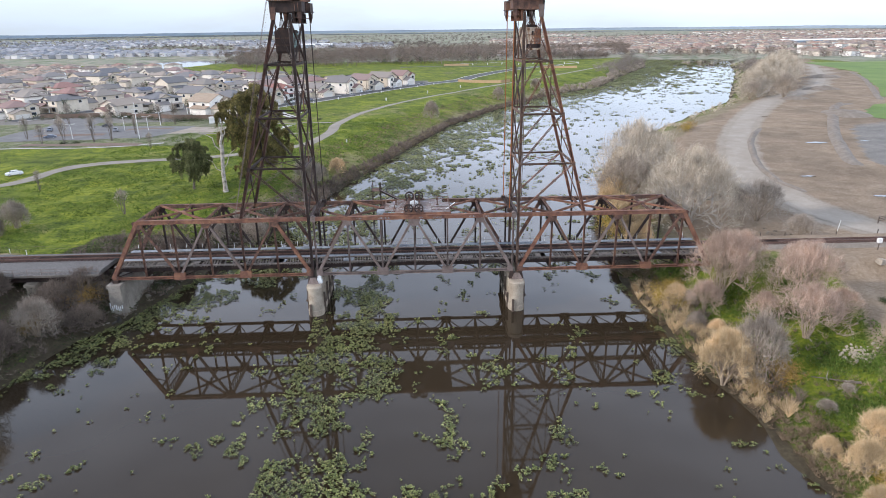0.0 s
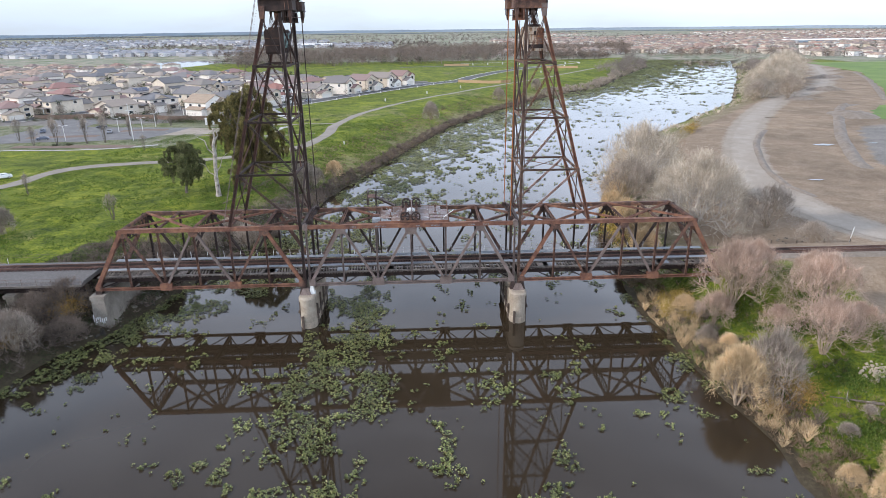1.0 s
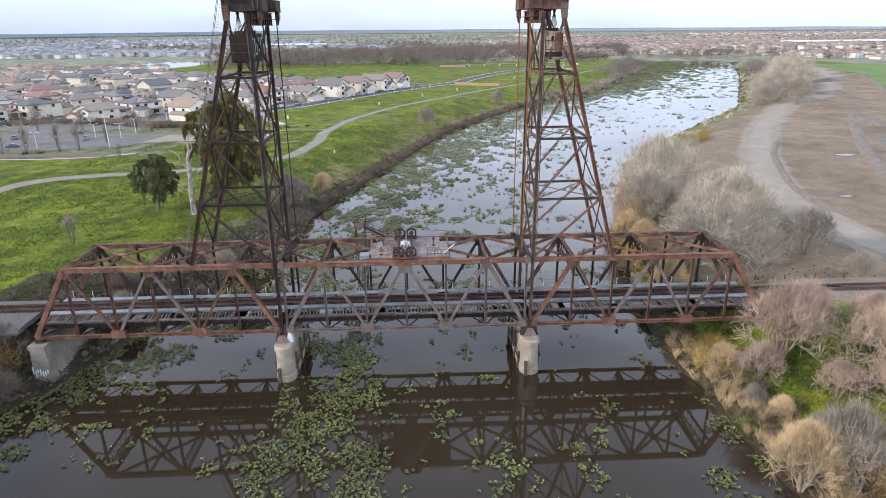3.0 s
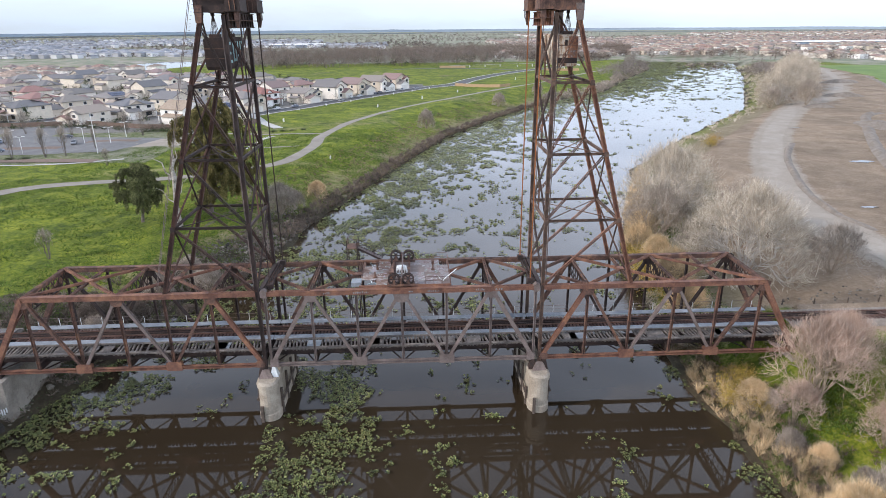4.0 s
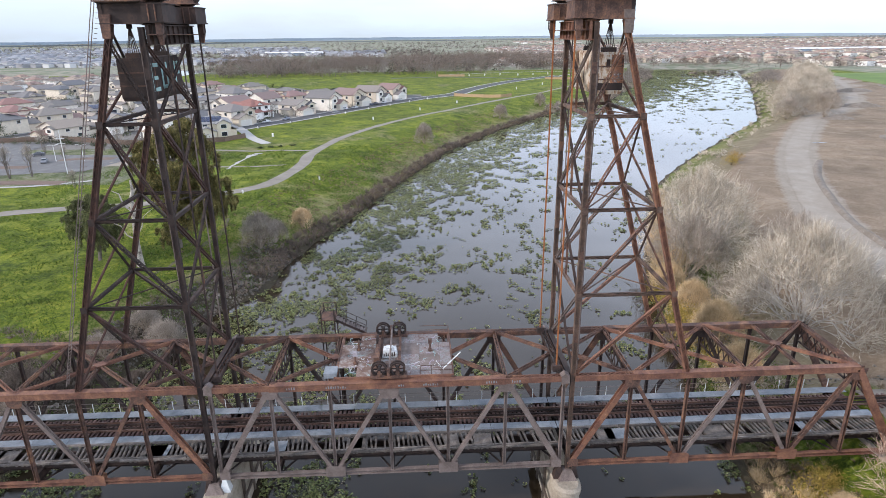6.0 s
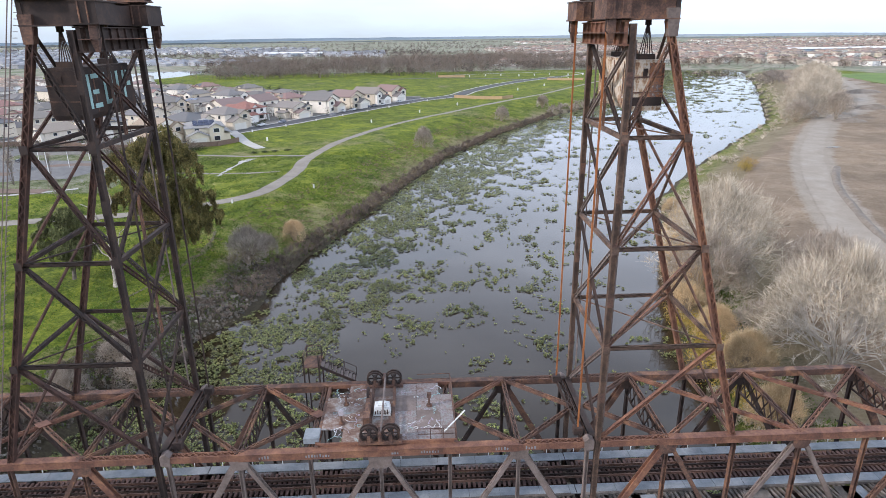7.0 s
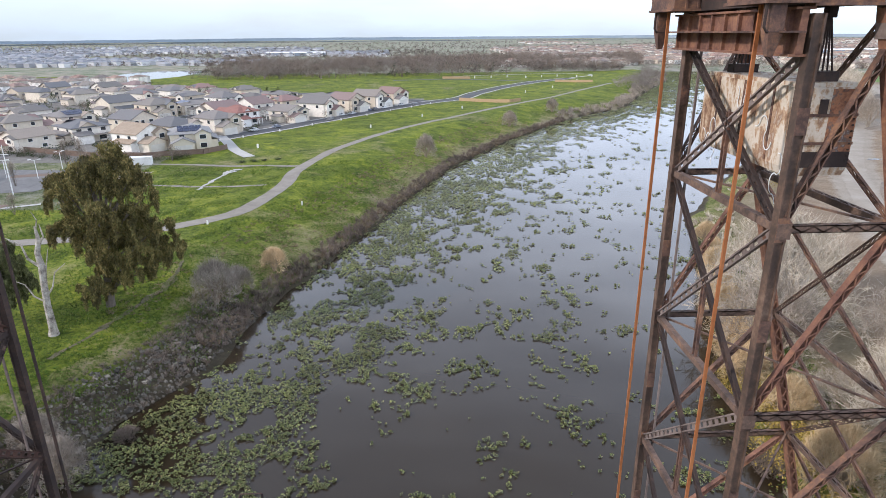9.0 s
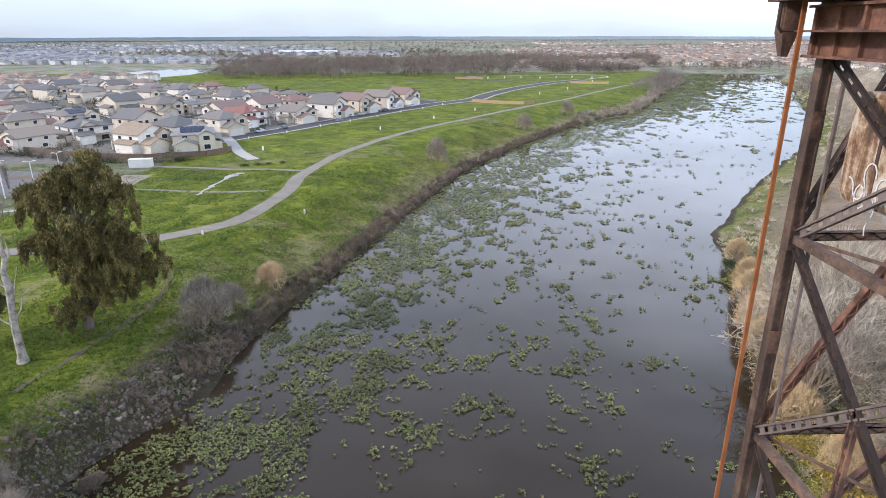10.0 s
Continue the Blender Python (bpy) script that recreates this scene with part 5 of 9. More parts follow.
    for gy in (0.0, WIDE):
        a, b = sorted((17.0 * s, 20.2 * s))
        m = Mesh().isection((a, gy, 49.0), (b, gy, 49.0), 0.6, 1.56, (0, 0, 1), 0.08)
        part("side_girder", m, RUST if s > 0 else RUST_DARK, t)
    for y0, y1 in ((-0.3, 2.4), (WIDE - 2.4, WIDE + 0.3)):
        a, b = sorted((15.45 * s, 17.0 * s))
        ov = part("overhang_box", Mesh().box(a, b, y0, y1, 48.4, 49.6), RUST if s > 0 else RUST_DARK, t)
        part("flange", Mesh().box(a - 0.08, b + 0.08, y0 - 0.08, y1 + 0.08, 48.3, 48.4), RUST if s > 0 else RUST_DARK, ov)
        part("flange", Mesh().box(a - 0.08, b + 0.08, y0 - 0.08, y1 + 0.08, 49.6, 49.68), RUST_GREY if s > 0 else RUST_DARK, ov)
        for q in (0.33, 0.66):
            part("stiffener", Mesh().box(a + (b - a) * q - 0.04, a + (b - a) * q + 0.04, y0 - 0.07, y0, 48.4, 49.6), RUST, ov)
    a, b = sorted((16.6 * s, 16.9 * s))
    part("end_girder", Mesh().box(a, b, 2.4, WIDE - 2.4, 48.3, 49.6), RUST_DARK, t)
    a, b = sorted((16.0 * s, 16.75 * s))
    part("walkway", Mesh().box(a, b, -0.5, WIDE + 0.5, 47.42, 47.48), RUST, t)
    a, b = sorted((19.9 * s, 20.2 * s))
    part("end_girder", Mesh().box(a, b, -0.1, WIDE + 0.1, 48.3, 49.7), RUST_DARK, t)
    for gy in (0.0, WIDE):
        a, b = sorted((19.3 * s, 20.15 * s))
        part("leg_cap", Mesh().frustum([(rear(47.2) - 0.3, gy - 0.28, 47.2), (rear(47.2) + 0.3, gy - 0.28, 47.2), (rear(47.2) + 0.3, gy + 0.28, 47.2), (rear(47.2) - 0.3, gy + 0.28, 47.2)],
                                       [(a, gy - 0.3, 48.9), (b, gy - 0.3, 48.9), (b, gy + 0.3, 48.9), (a, gy + 0.3, 48.9)]), RUST_GREY if s > 0 else RUST, t)
        # guide housing and hooks under the overhang
        part("cable_housing", Mesh().frustum([(15.9 * s - 0.1, gy - 0.1, 46.7), (15.9 * s + 0.1, gy - 0.1, 46.7), (15.9 * s + 0.1, gy + 0.1, 46.7), (15.9 * s - 0.1, gy + 0.1, 46.7)], [(15.9 * s - 0.24, gy - 0.24, 47.4), (15.9 * s + 0.24, gy - 0.24, 47.4), (15.9 * s + 0.24, gy + 0.24, 47.4), (15.9 * s - 0.24, gy + 0.24, 47.4)]).box(15.9 * s - 0.24, 15.9 * s + 0.24, gy - 0.24, gy + 0.24, 47.4, 48.3), RUST, t)
        m = Mesh()
        m.tube([(15.5 * s, gy - 0.2, 48.3), (15.5 * s, gy - 0.2, 47.6), (15.6 * s, gy - 0.2, 47.45), (16.2 * s, gy - 0.2, 47.45)], [0.05] * 4, 5)
        part("bracket", m, RUST_DARK, t)
    a, b = sorted((16.9 * s, 20.4 * s))
    part("platform", Mesh().box(a, b, -0.5, WIDE + 0.5, 49.78, 49.88), RUST, t)
    for yy in (1.2, WIDE - 1.2):
        m = Mesh().ring((17.0 * s, yy, 51.6), (0, 1, 0), 1.75, 2.1, 0.5, 28)
        m.ring((17.0 * s, yy, 51.6), (0, 1, 0), 0.1, 0.35, 0.7, 12)
        for k in range(8):
            e = math.pi * k / 4
            m.beam((17.0 * s + 0.3 * math.cos(e), yy, 51.6 + 0.3 * math.sin(e)), (17.0 * s + 1.8 * math.cos(e), yy, 51.6 + 1.8 * math.sin(e)), 0.12, 0.12, (0, 1, 0))
        part("sheave", m, RUST_DARK, t)
        part("sheave_stand", Mesh().frustum([(15.6 * s, yy - 0.8, 49.9), (18.4 * s, yy - 0.8, 49.9), (18.4 * s, yy + 0.8, 49.9), (15.6 * s, yy + 0.8, 49.9)],
                                            [(16.7 * s, yy - 0.5, 51.3), (17.3 * s, yy - 0.5, 51.3), (17.3 * s, yy + 0.5, 51.3), (16.7 * s, yy + 0.5, 51.3)]), RUST, t)
    for yy in (-0.45, WIDE + 0.45):
        m = Mesh()
        for k in range(8):
            q = a + (b - a) * k / 7
            m.beam((q, yy, 49.9), (q, yy, 51.0), 0.06, 0.06)
        for z in (50.45, 51.0):
            m.beam((a, yy, z), (b, yy, z), 0.05, 0.05)
        part("railing", m, GRAFFITI if s < 0 else RUST_GREY, t)
    # lifting ropes down to the span's ends, and guide bars beside the columns
    for yy in (0.9, WIDE - 0.75):
        part("lifting_ropes", Mesh().beam((15.9 * s, yy, ZT + 0.6), (15.9 * s, yy, 48.4), 0.13, 0.08), RUST_ORANGE if s > 0 else RUST_DARK, t, "bundle of rusty lifting ropes")
        part("rope_anchor", Mesh().box(15.9 * s - 0.35, 15.9 * s + 0.35, yy - 0.3, yy + 0.3, ZT + 0.3, ZT + 0.9), RUST_DARK, t)
    for gy in (0.42, WIDE - 0.42):
        part("guide_bar", Mesh().beam((17.75 * s, gy, 17), (17.75 * s, gy, 47), 0.10, 0.10), RUST_GREY, t)
    # cross frame at the foot, in the gap between the spans
    m = Mesh()
    m.beam((17.0 * s, 0.3, ZT + 0.1), (17.0 * s, WIDE - 0.3, ZT + 0.1), 0.5, 0.5)
    m.laced((16.2 * s, 0.3, ZT + 0.2), (16.2 * s, WIDE - 0.3, ZT + 0.2), 0.5, 0.5, (0, 0, 1), 0.6, 0.08, False, 0.07)
    part("foot_frame", m, RUST_DARK, t)
    for gy in (0.0, WIDE):
        part("tail_lock", Mesh().frustum([(16.2 * s, gy - 0.36, ZT - 0.55), (16.95 * s, gy - 0.36, ZT - 0.4), (16.95 * s, gy - 0.36, ZT + 0.35), (16.5 * s, gy - 0.36, ZT + 0.6), (16.15 * s, gy - 0.36, ZT + 0.3)],
                                         [(16.2 * s, gy + 0.36, ZT - 0.55), (16.95 * s, gy + 0.36, ZT - 0.4), (16.95 * s, gy + 0.36, ZT + 0.35), (16.5 * s, gy + 0.36, ZT + 0.6), (16.15 * s, gy + 0.36, ZT + 0.3)]), RUST_GREY, t)
    return t


tower("lift_tower", -1, "tall rusty lattice lift tower darkened for shade, with a painted counterweight")
tower("lift_tower", 1, "tall rusty brown lattice lift tower with a stained counterweight")


def pier(x):
    """A round-ended concrete river pier with timber rubbing strips."""
    t = root("bridge_pier", "pale weathered concrete bridge pier with rounded end, in the river", "bridge pier", pose(x, 0, 0), "river piers")

    def outline(r, y0, y1, n=10):
        pts = [(r * math.cos(math.pi + math.pi * k / n), y0 + r * math.sin(math.pi + math.pi * k / n)) for k in range(n + 1)]
        return pts + [(r * math.cos(math.pi * k / n), y1 + r * math.sin(math.pi * k / n)) for k in range(n + 1)]

    m = Mesh()
    levels = ((-3, 1.38), (0.9, 1.34), (1.0, 1.24), (4.55, 1.20))
    for (za, ra), (zb, rb) in zip(levels, levels[1:]):
        m.frustum([(*p, za) for p in outline(ra, -1.0, 10.6)], [(*p, zb) for p in outline(rb, -1.0, 10.6)])
    part("shaft", m, CONCRETE, t)
    part("cap", Mesh().frustum([(*p, 4.55) for p in outline(1.36, -1.0, 10.6)], [(*p, 5.05) for p in outline(1.36, -1.0, 10.6)])
         .frustum([(*p, 5.05) for p in outline(1.36, -1.0, 10.6)], [(*p, 5.3) for p in outline(1.05, -1.0, 10.6)]), CONCRETE, t)
    for sx in (-1, 1):
        for yy in (-0.2, 3.0, 6.2, 9.4):
            part("rubbing_strip", Mesh().box(sx * 1.40 - 0.14, sx * 1.40 + 0.14, yy - 0.15, yy + 0.15, -2, R.uniform(2.6, 4.6)), TIMBER, t, "dark timber rubbing strip")
        part("waler", Mesh().box(sx * 1.62 - 0.1, sx * 1.62 + 0.1, -0.6, 10, 2.0, 2.3), TIMBER, t)
    part("rubbing_strip", Mesh().box(-0.9, -0.55, -2.5, -2.15, -2, 2.2), TIMBER, t, "dark timber rubbing strip")
    # shoes that carry the trusses
    for yy in (0.0, WIDE):
        for dx in (-0.75, 0.75):
            part("shoe", Mesh().frustum([(dx - 0.5, yy - 0.45, 5.3), (dx + 0.5, yy - 0.45, 5.3), (dx + 0.5, yy + 0.45, 5.3), (dx - 0.5, yy + 0.45, 5.3)],
                                        [(dx - 0.2, yy - 0.3, ZB - 0.2), (dx + 0.2, yy - 0.3, ZB - 0.2), (dx + 0.2, yy + 0.3, ZB - 0.2), (dx - 0.2, yy + 0.3, ZB - 0.2)]), GRAFFITI if dx > 0 and x < 0 else RUST_DARK, t)
    return t


pier(-17.05)
pier(17.2)


def abutment(x, name, label):
    t = root(name, label, "bridge abutment", pose(x, 0, 0))
    part("wall", Mesh().frustum([(-1.35, -1.5, -2), (1.35, -1.5, -2), (1.35, 11.1, -2), (-1.35, 11.1, -2)], [(-1.0, -1.2, 5.6), (1.0, -1.2, 5.6), (1.0, 10.8, 5.6), (-1.0, 10.8, 5.6)]), PIER_DARK, t)
    part("bearing_shelf", Mesh().box(-1.15, 1.15, -1.35, 10.95, 5.6, 6.15), PIER_DARK, t)
    for yy in (0.0, WIDE):
        part("shoe", Mesh().box(-0.5, 0.5, yy - 0.4, yy + 0.4, 6.15, ZB - 0.2), RUST_DARK, t)
    for k in range(7):
        h = R.uniform(0.5, 1.4)
        part("paint_stroke", Mesh().box(-1.15 + k * 0.32, -1.0 + k * 0.32, -1.44, -1.37, 1.5 + R.uniform(0, 0.5), 1.7 + h), GRAFFITI, t, "pale painted stroke")
    return t


abutment(-50.2, "concrete_abutment", "weathered concrete abutment pier with faded painted marks by the water")
abutment(51.0, "concrete_abutment", "pinkish weathered concrete abutment hidden by shrubs")


def approach():
    """The short deck-girder approach on the left, on its own concrete bent."""
    t = root("approach_span", "short ballasted girder span leading onto the bridge", "bridge span", pose(0, 0, 0))
    a, b = -72.0, -52.6
    for y in (0.3, 2.8, 5.4, 8.0):
        part("girder", Mesh().isection((a, y, 7.05), (b, y, 7.05), 0.4, 1.0, (0, 0, 1), 0.05), RUST_DARK, t)
    part("deck_slab", Mesh().box(a - 2, b, -0.6, 10.0, 7.6, 7.95), CONC_DARK, t)
    part("ballast_bed", Mesh().frustum([(a - 2, -0.4, 7.95), (b, -0.4, 7.95), (b, 9.7, 7.95), (a - 2, 9.7, 7.95)], [(a - 2, 0.3, 8.3), (b, 0.3, 8.3), (b, 9.0, 8.3), (a - 2, 9.0, 8.3)]), BALLAST, t, "grey crushed-stone ballast")
    for k in range(9):
        x = a + 1 + k * 2.3
        part("rail_post", Mesh().beam((x, -0.55, 7.9), (x, -0.55, 9.1), 0.06, 0.06), RUST_GREY, t)
    for z in (8.5, 9.05):
        part("handrail", Mesh().beam((a, -0.55, z), (b, -0.55, z), 0.035, 0.035), RUST_GREY, t)
    bent = root("concrete_bent", "pale concrete bent under the approach span", "bridge pier", pose(-64.0, 0, 0))
    part("column", Mesh().frustum([(-0.8, -1.0, 0), (0.8, -1.0, 0), (0.8, 10.4, 0), (-0.8, 10.4, 0)], [(-0.65, -0.9, 6.0), (0.65, -0.9, 6.0), (0.65, 10.3, 6.0), (-0.65, 10.3, 6.0)]), CONCRETE, bent)
    part("cap", Mesh().box(-0.9, 0.9, -1.1, 10.5, 6.0, 6.55), CONCRETE, bent)


approach()


def ballast_way(x0, x1, y0=-0.6, y1=10.2, mat=None):
    m = Mesh()
    n = 40
    prof = ((y0, 0.05), (y0 + 1.2, 0.42), (y1 - 1.3, 0.42), (y1, 0.05))
    for k in range(n + 1):
        x = x0 + (x1 - x0) * k / n
        m.v.extend((x, y + R.uniform(-0.1, 0.1), 7.95 + dz) for y, dz in prof)
    for k in range(n):
        for i in range(3):
            m.f.append((4 * k + i, 4 * k + 4 + i, 4 * k + 5 + i, 4 * k + 1 + i))
    single("ballast", m, mat or BALLAST, "stony ballast bed under the railway", "ballast", kind="structure")


ballast_way(-73, -420)
ballast_way(52.4, 420, 3.4, 9.2, EARTH)


def ground_ties():
    mesh = Mesh().box(-0.12, 0.12, -1.3, 1.3, 0, 0.18).data("tie", TIE)
    for x0, x1 in ((-130, -53), (53, 130)):
        x = x0
        while x < x1:
            ob = part("tie", mesh, None, track)
            ob.location = (x, 6.3, ZTIE - 0.18)
            x += 0.62


ground_ties()


def machinery():
    """The lifting machinery on its plated floor on top of the lift span."""
    z = ZT + 0.42
    fl = root("machinery_platform", "rusty plated machinery floor with faded paint on the lift span", "platform", pose(0, 0, 0))
    for i, (x0, x1) in enumerate(((-4.9, -3.1), (-3.1, -1.3), (-1.3, 0.9), (0.9, 2.9), (2.9, 4.9), (4.9, 6.0))):
        for j, (y0, y1) in enumerate(((0.5, 2.3), (2.3, 4.6), (4.6, 6.9), (6.9, 8.9))):
            if (i == 0 and j in (0, 3)) or (i == 5 and j == 3):
                continue
            part("floor_plate", Mesh().box(x0 + 0.01, x1 - 0.01, y0 + 0.01, y1 - 0.01, z, z + 0.06 + 0.01 * ((i + j) % 2)), (DECK_PAINT if i > 2 else DECK_RUST) if (i + j) % 5 else RUST_GREY, fl)
    for x in (-5.0, -1.4, 0.95, 6.0):
        part("floor_joist", Mesh().isection((x, 0.2, z - 0.2), (x, WIDE - 0.2, z - 0.2), 0.3, 0.4, (0, 0, 1), 0.04), RUST, fl)
    for y in (0.45, 8.95):
        part("edge_beam", Mesh().beam((-5.1, y, z - 0.05), (6.1, y, z - 0.05), 0.14, 0.34), RUST_RED, fl)
    m = Mesh()
    for x in (3.0, 4.0, 5.0, 6.0):
        m.beam((x, 0.55, z), (x, 0.55, z + 1.05), 0.06, 0.06)
    for y in (2.4, 4.5, 6.6, 8.8):
        m.beam((6.0, y, z), (6.0, y, z + 1.05), 0.06, 0.06)
    for h in (0.55, 1.05):
        m.beam((3.0, 0.55, z + h), (6.0, 0.55, z + h), 0.05, 0.05)
        m.beam((6.0, 0.55, z + h), (6.0, 8.8, z + h), 0.05, 0.05)
        m.beam((3.0, 8.8, z + h), (6.0, 8.8, z + h), 0.05, 0.05)
    part("railing", m, RUST, fl)
    part("low_box", Mesh().box(-6.1, -4.9, 0.8, 2.2, z - 0.15, z + 0.35), PLATE, fl, "box with pale painted lid")
    hoist = root("hoist_machinery", "rusty hoist with spoked drums, shafts and a painted engine housing", "machinery", pose(0, 0, z + 0.07))
    for yy in (0.55, 8.75):
        for dx in (-0.85, 0.85):
            m = Mesh()
            m.ring((dx, yy - 0.2, 0.75), (0, 1, 0), 0.62, 0.75, 0.12, 22)
            m.ring((dx, yy + 0.2, 0.75), (0, 1, 0), 0.62, 0.75, 0.12, 22)
            m.ring((dx, yy, 0.75), (0, 1, 0), 0.58, 0.64, 0.42, 22)
            m.ring((dx, yy, 0.75), (0, 1, 0), 0.05, 0.18, 0.9, 10)
            for k in range(6):
                e = math.pi * k / 3
                m.beam((dx, yy, 0.75), (dx + 0.6 * math.cos(e), yy, 0.75 + 0.6 * math.sin(e)), 0.1, 0.1, (0, 1, 0))
            part("rope_drum", m, RUST_DARK, hoist)
        m = Mesh()
        m.box(-1.7, 1.7, yy - 0.5, yy + 0.5, 0.0, 0.22)
        m.box(-0.14, 0.14, yy - 0.45, yy + 0.45, 0.2, 1.0)
        for dx in (-0.85, 0.85):
            m.box(dx - 0.12, dx + 0.12, yy - 0.55, yy - 0.42, 0.2, 0.8)
        part("drum_frame", m, RUST, hoist)
    part("cross_shaft", Mesh().tube([(0.1, 0.4, 0.95), (0.1, 9.0, 0.95)], [0.09, 0.09], 8), RUST_GREY, hoist, "pale cross shaft")
    part("engine_housing", Mesh().frustum([(-0.75, 3.8, 0.1), (0.75, 3.8, 0.1), (0.75, 5.0, 0.1), (-0.75, 5.0, 0.1)], [(-0.62, 3.95, 0.85), (0.6, 3.95, 0.85), (0.6, 4.85, 0.85), (-0.62, 4.85, 0.85)])
         .box(-0.35, 0.3, 4.1, 4.7, 0.85, 1.0), HOUSING_PAINT, hoist, "white-painted housing with dark scrawls")
    for k in range(6):
        part("paint_stroke", Mesh().box(-0.6 + k * 0.2, -0.5 + k * 0.2, 3.80, 3.815, 0.25, 0.45 + R.uniform(0.1, 0.25)), RUST_DARK, hoist)
    part("gear_case", Mesh().box(-1.5, -0.95, 2.4, 3.4, 0.05, 0.9).tube([(-1.2, 3.4, 0.5), (-1.2, 6.6, 0.5)], [0.25, 0.25], 10), RUST, hoist)
    part("gear_wheel", Mesh().ring((-1.3, 6.2, 0.75), (1, 0, 0), 0.4, 0.62, 0.2, 18).ring((-1.3, 6.2, 0.75), (1, 0, 0), 0.03, 0.14, 0.3, 8), RUST_DARK, hoist)
    part("skid_beam", Mesh().beam((-0.95, 1.0, 0.1), (-0.95, 8.3, 0.1), 0.25, 0.2).beam((0.95, 1.0, 0.1), (0.95, 8.3, 0.1), 0.25, 0.2), RUST, hoist)
    for nm, x, y in (("hand_wheel_stand", -3.2, 5.8), ("pedestal", -3.3, 3.0), ("capstan", 4.0, 5.2)):
        t = root(nm, "rusty iron control stand on the machinery floor", "machinery", pose(x, y, z + 0.07))
        part("post", Mesh().tube([(0, 0, 0), (0, 0, 0.15), (0, 0, 0.16), (0, 0, 0.85)], [0.26, 0.24, 0.11, 0.09], 10), RUST, t)
        if nm == "hand_wheel_stand":
            part("hand_wheel", Mesh().ring((0, 0, 0.9), (0, 0.3, 1), 0.42, 0.5, 0.07, 18).beam((-0.45, 0, 0.9), (0.45, 0, 0.9), 0.05, 0.05).beam((0, -0.45, 0.9), (0, 0.45, 0.9), 0.05, 0.05), RUST, t)
        else:
            part("head", Mesh().box(-0.18, 0.18, -0.14, 0.14, 0.85, 1.3), RUST if nm == "capstan" else FADED_PAINT, t)
    part("bar", Mesh().beam((5.2, 1.3, z + 0.3), (6.9, 2.8, z + 1.1), 0.12, 0.05), GRAFFITI, fl, "loose pale plank leaning over the rail")
    for k in range(64):
        # loops and hooks of thin faded paint on the floor plates
        x, y = R.choice(((R.uniform(1.3, 5.2), R.uniform(0.9, 8.2)), (R.uniform(-4.4, -2.0), R.uniform(0.9, 8.2))))
        h, step, turn, ang = z + 0.078 + 0.0005 * (k % 9), R.uniform(0.10, 0.17), R.uniform(0.5, 1.1), R.uniform(0, 6.28)
        m = Mesh()
        for i in range(R.randint(5, 11)):
            nx, ny = x + step * math.cos(ang), y + step * math.sin(ang)
            m.beam((x, y, h), (nx, ny, h), 0.045, 0.006)
            x, y, ang = nx, ny, ang + turn * R.choice((1, 1, -1.4))
        part("paint_stroke", m, R.choice((GRAFFITI, GRAFFITI_TEAL, GRAFFITI_LILAC, FADED_PAINT, FADED_PAINT)), fl, "faded painted scrawl")
    # stair tower on the far side
    st = root("access_stair", "rusty steel stair descending outside the far truss", "stair", pose(0, 0, 0))
    zt = z + 1.5
    part("landing", Mesh().box(-7.6, -6.0, WIDE + 0.4, WIDE + 2.6, zt - 0.1, zt), RUST, st)
    m = Mesh()
    for x, y in ((-7.5, WIDE + 0.5), (-6.1, WIDE + 0.5), (-7.5, WIDE + 2.5), (-6.1, WIDE + 2.5)):
        m.beam((x, y, ZB), (x, y, zt + 1.1), 0.12, 0.12)
    part("frame", m, RUST_DARK, st)
    m = Mesh()
    for x, y in (((-7.5, -6.1), (WIDE + 2.5, WIDE + 2.5)), ((-7.5, -7.5), (WIDE + 0.5, WIDE + 2.5))):
        for h in (0.55, 1.1):
            m.beam((x[0], y[0], zt + h), (x[1], y[1], zt + h), 0.06, 0.06)
    part("railing", m, RUST, st)
    for k in range(9):
        q = k / 9
        part("step", Mesh().box(-6.0 + q * 3.2, -5.66 + q * 3.2, WIDE + 0.7, WIDE + 1.7, zt - 0.2 - q * 1.7, zt - 0.14 - q * 1.7), RUST_GREY, st)
    m = Mesh()
    for y in (WIDE + 0.65, WIDE + 1.75):
        m.beam((-6.0, y, zt - 0.15), (-2.8, y, zt - 1.85), 0.06, 0.25)
        m.beam((-6.0, y, zt + 0.85), (-2.8, y, zt - 0.85), 0.05, 0.05)
        for q in (0.0, 0.33, 0.66, 1.0):
            m.beam((-6.0 + 3.2 * q, y, zt - 0.15 - 1.7 * q), (-6.0 + 3.2 * q, y, zt + 0.85 - 1.7 * q), 0.05, 0.05)
    part("stair_flank", m, RUST_DARK, st)


machinery()


def chord_marks():
    """Painted scrawls on the near top chord, unreadable from here."""
    for x0, n in ((-9.4, 4), (-5.8, 9), (0.9, 3), (3.2, 7), (9.1, 5), (11.5, 4)):
        for k in range(n):
            h = R.uniform(0.12, 0.3)
            part("paint_stroke", Mesh().box(x0 + k * 0.22, x0 + k * 0.22 + R.uniform(0.06, 0.16), -0.335, -0.316, ZT - 0.15, ZT - 0.15 + h), PLATE, spans[1], "white painted stroke").location = (3 * P, 0, 0)


chord_marks()


# ---------------------------------------------------------------- plants on land
def ribbons(base, tip, width):
    """Thin blades from base points to tips, as an array of triangles."""
    d = tip - base
    s = np.cross(d, rng.normal(size=d.shape))
    s /= np.linalg.norm(s, axis=-1, keepdims=True) + 1e-9
    w = np.asarray(width).reshape(-1, 1) * 0.5
    return np.stack([base - s * w, base + s * w, tip], 1)


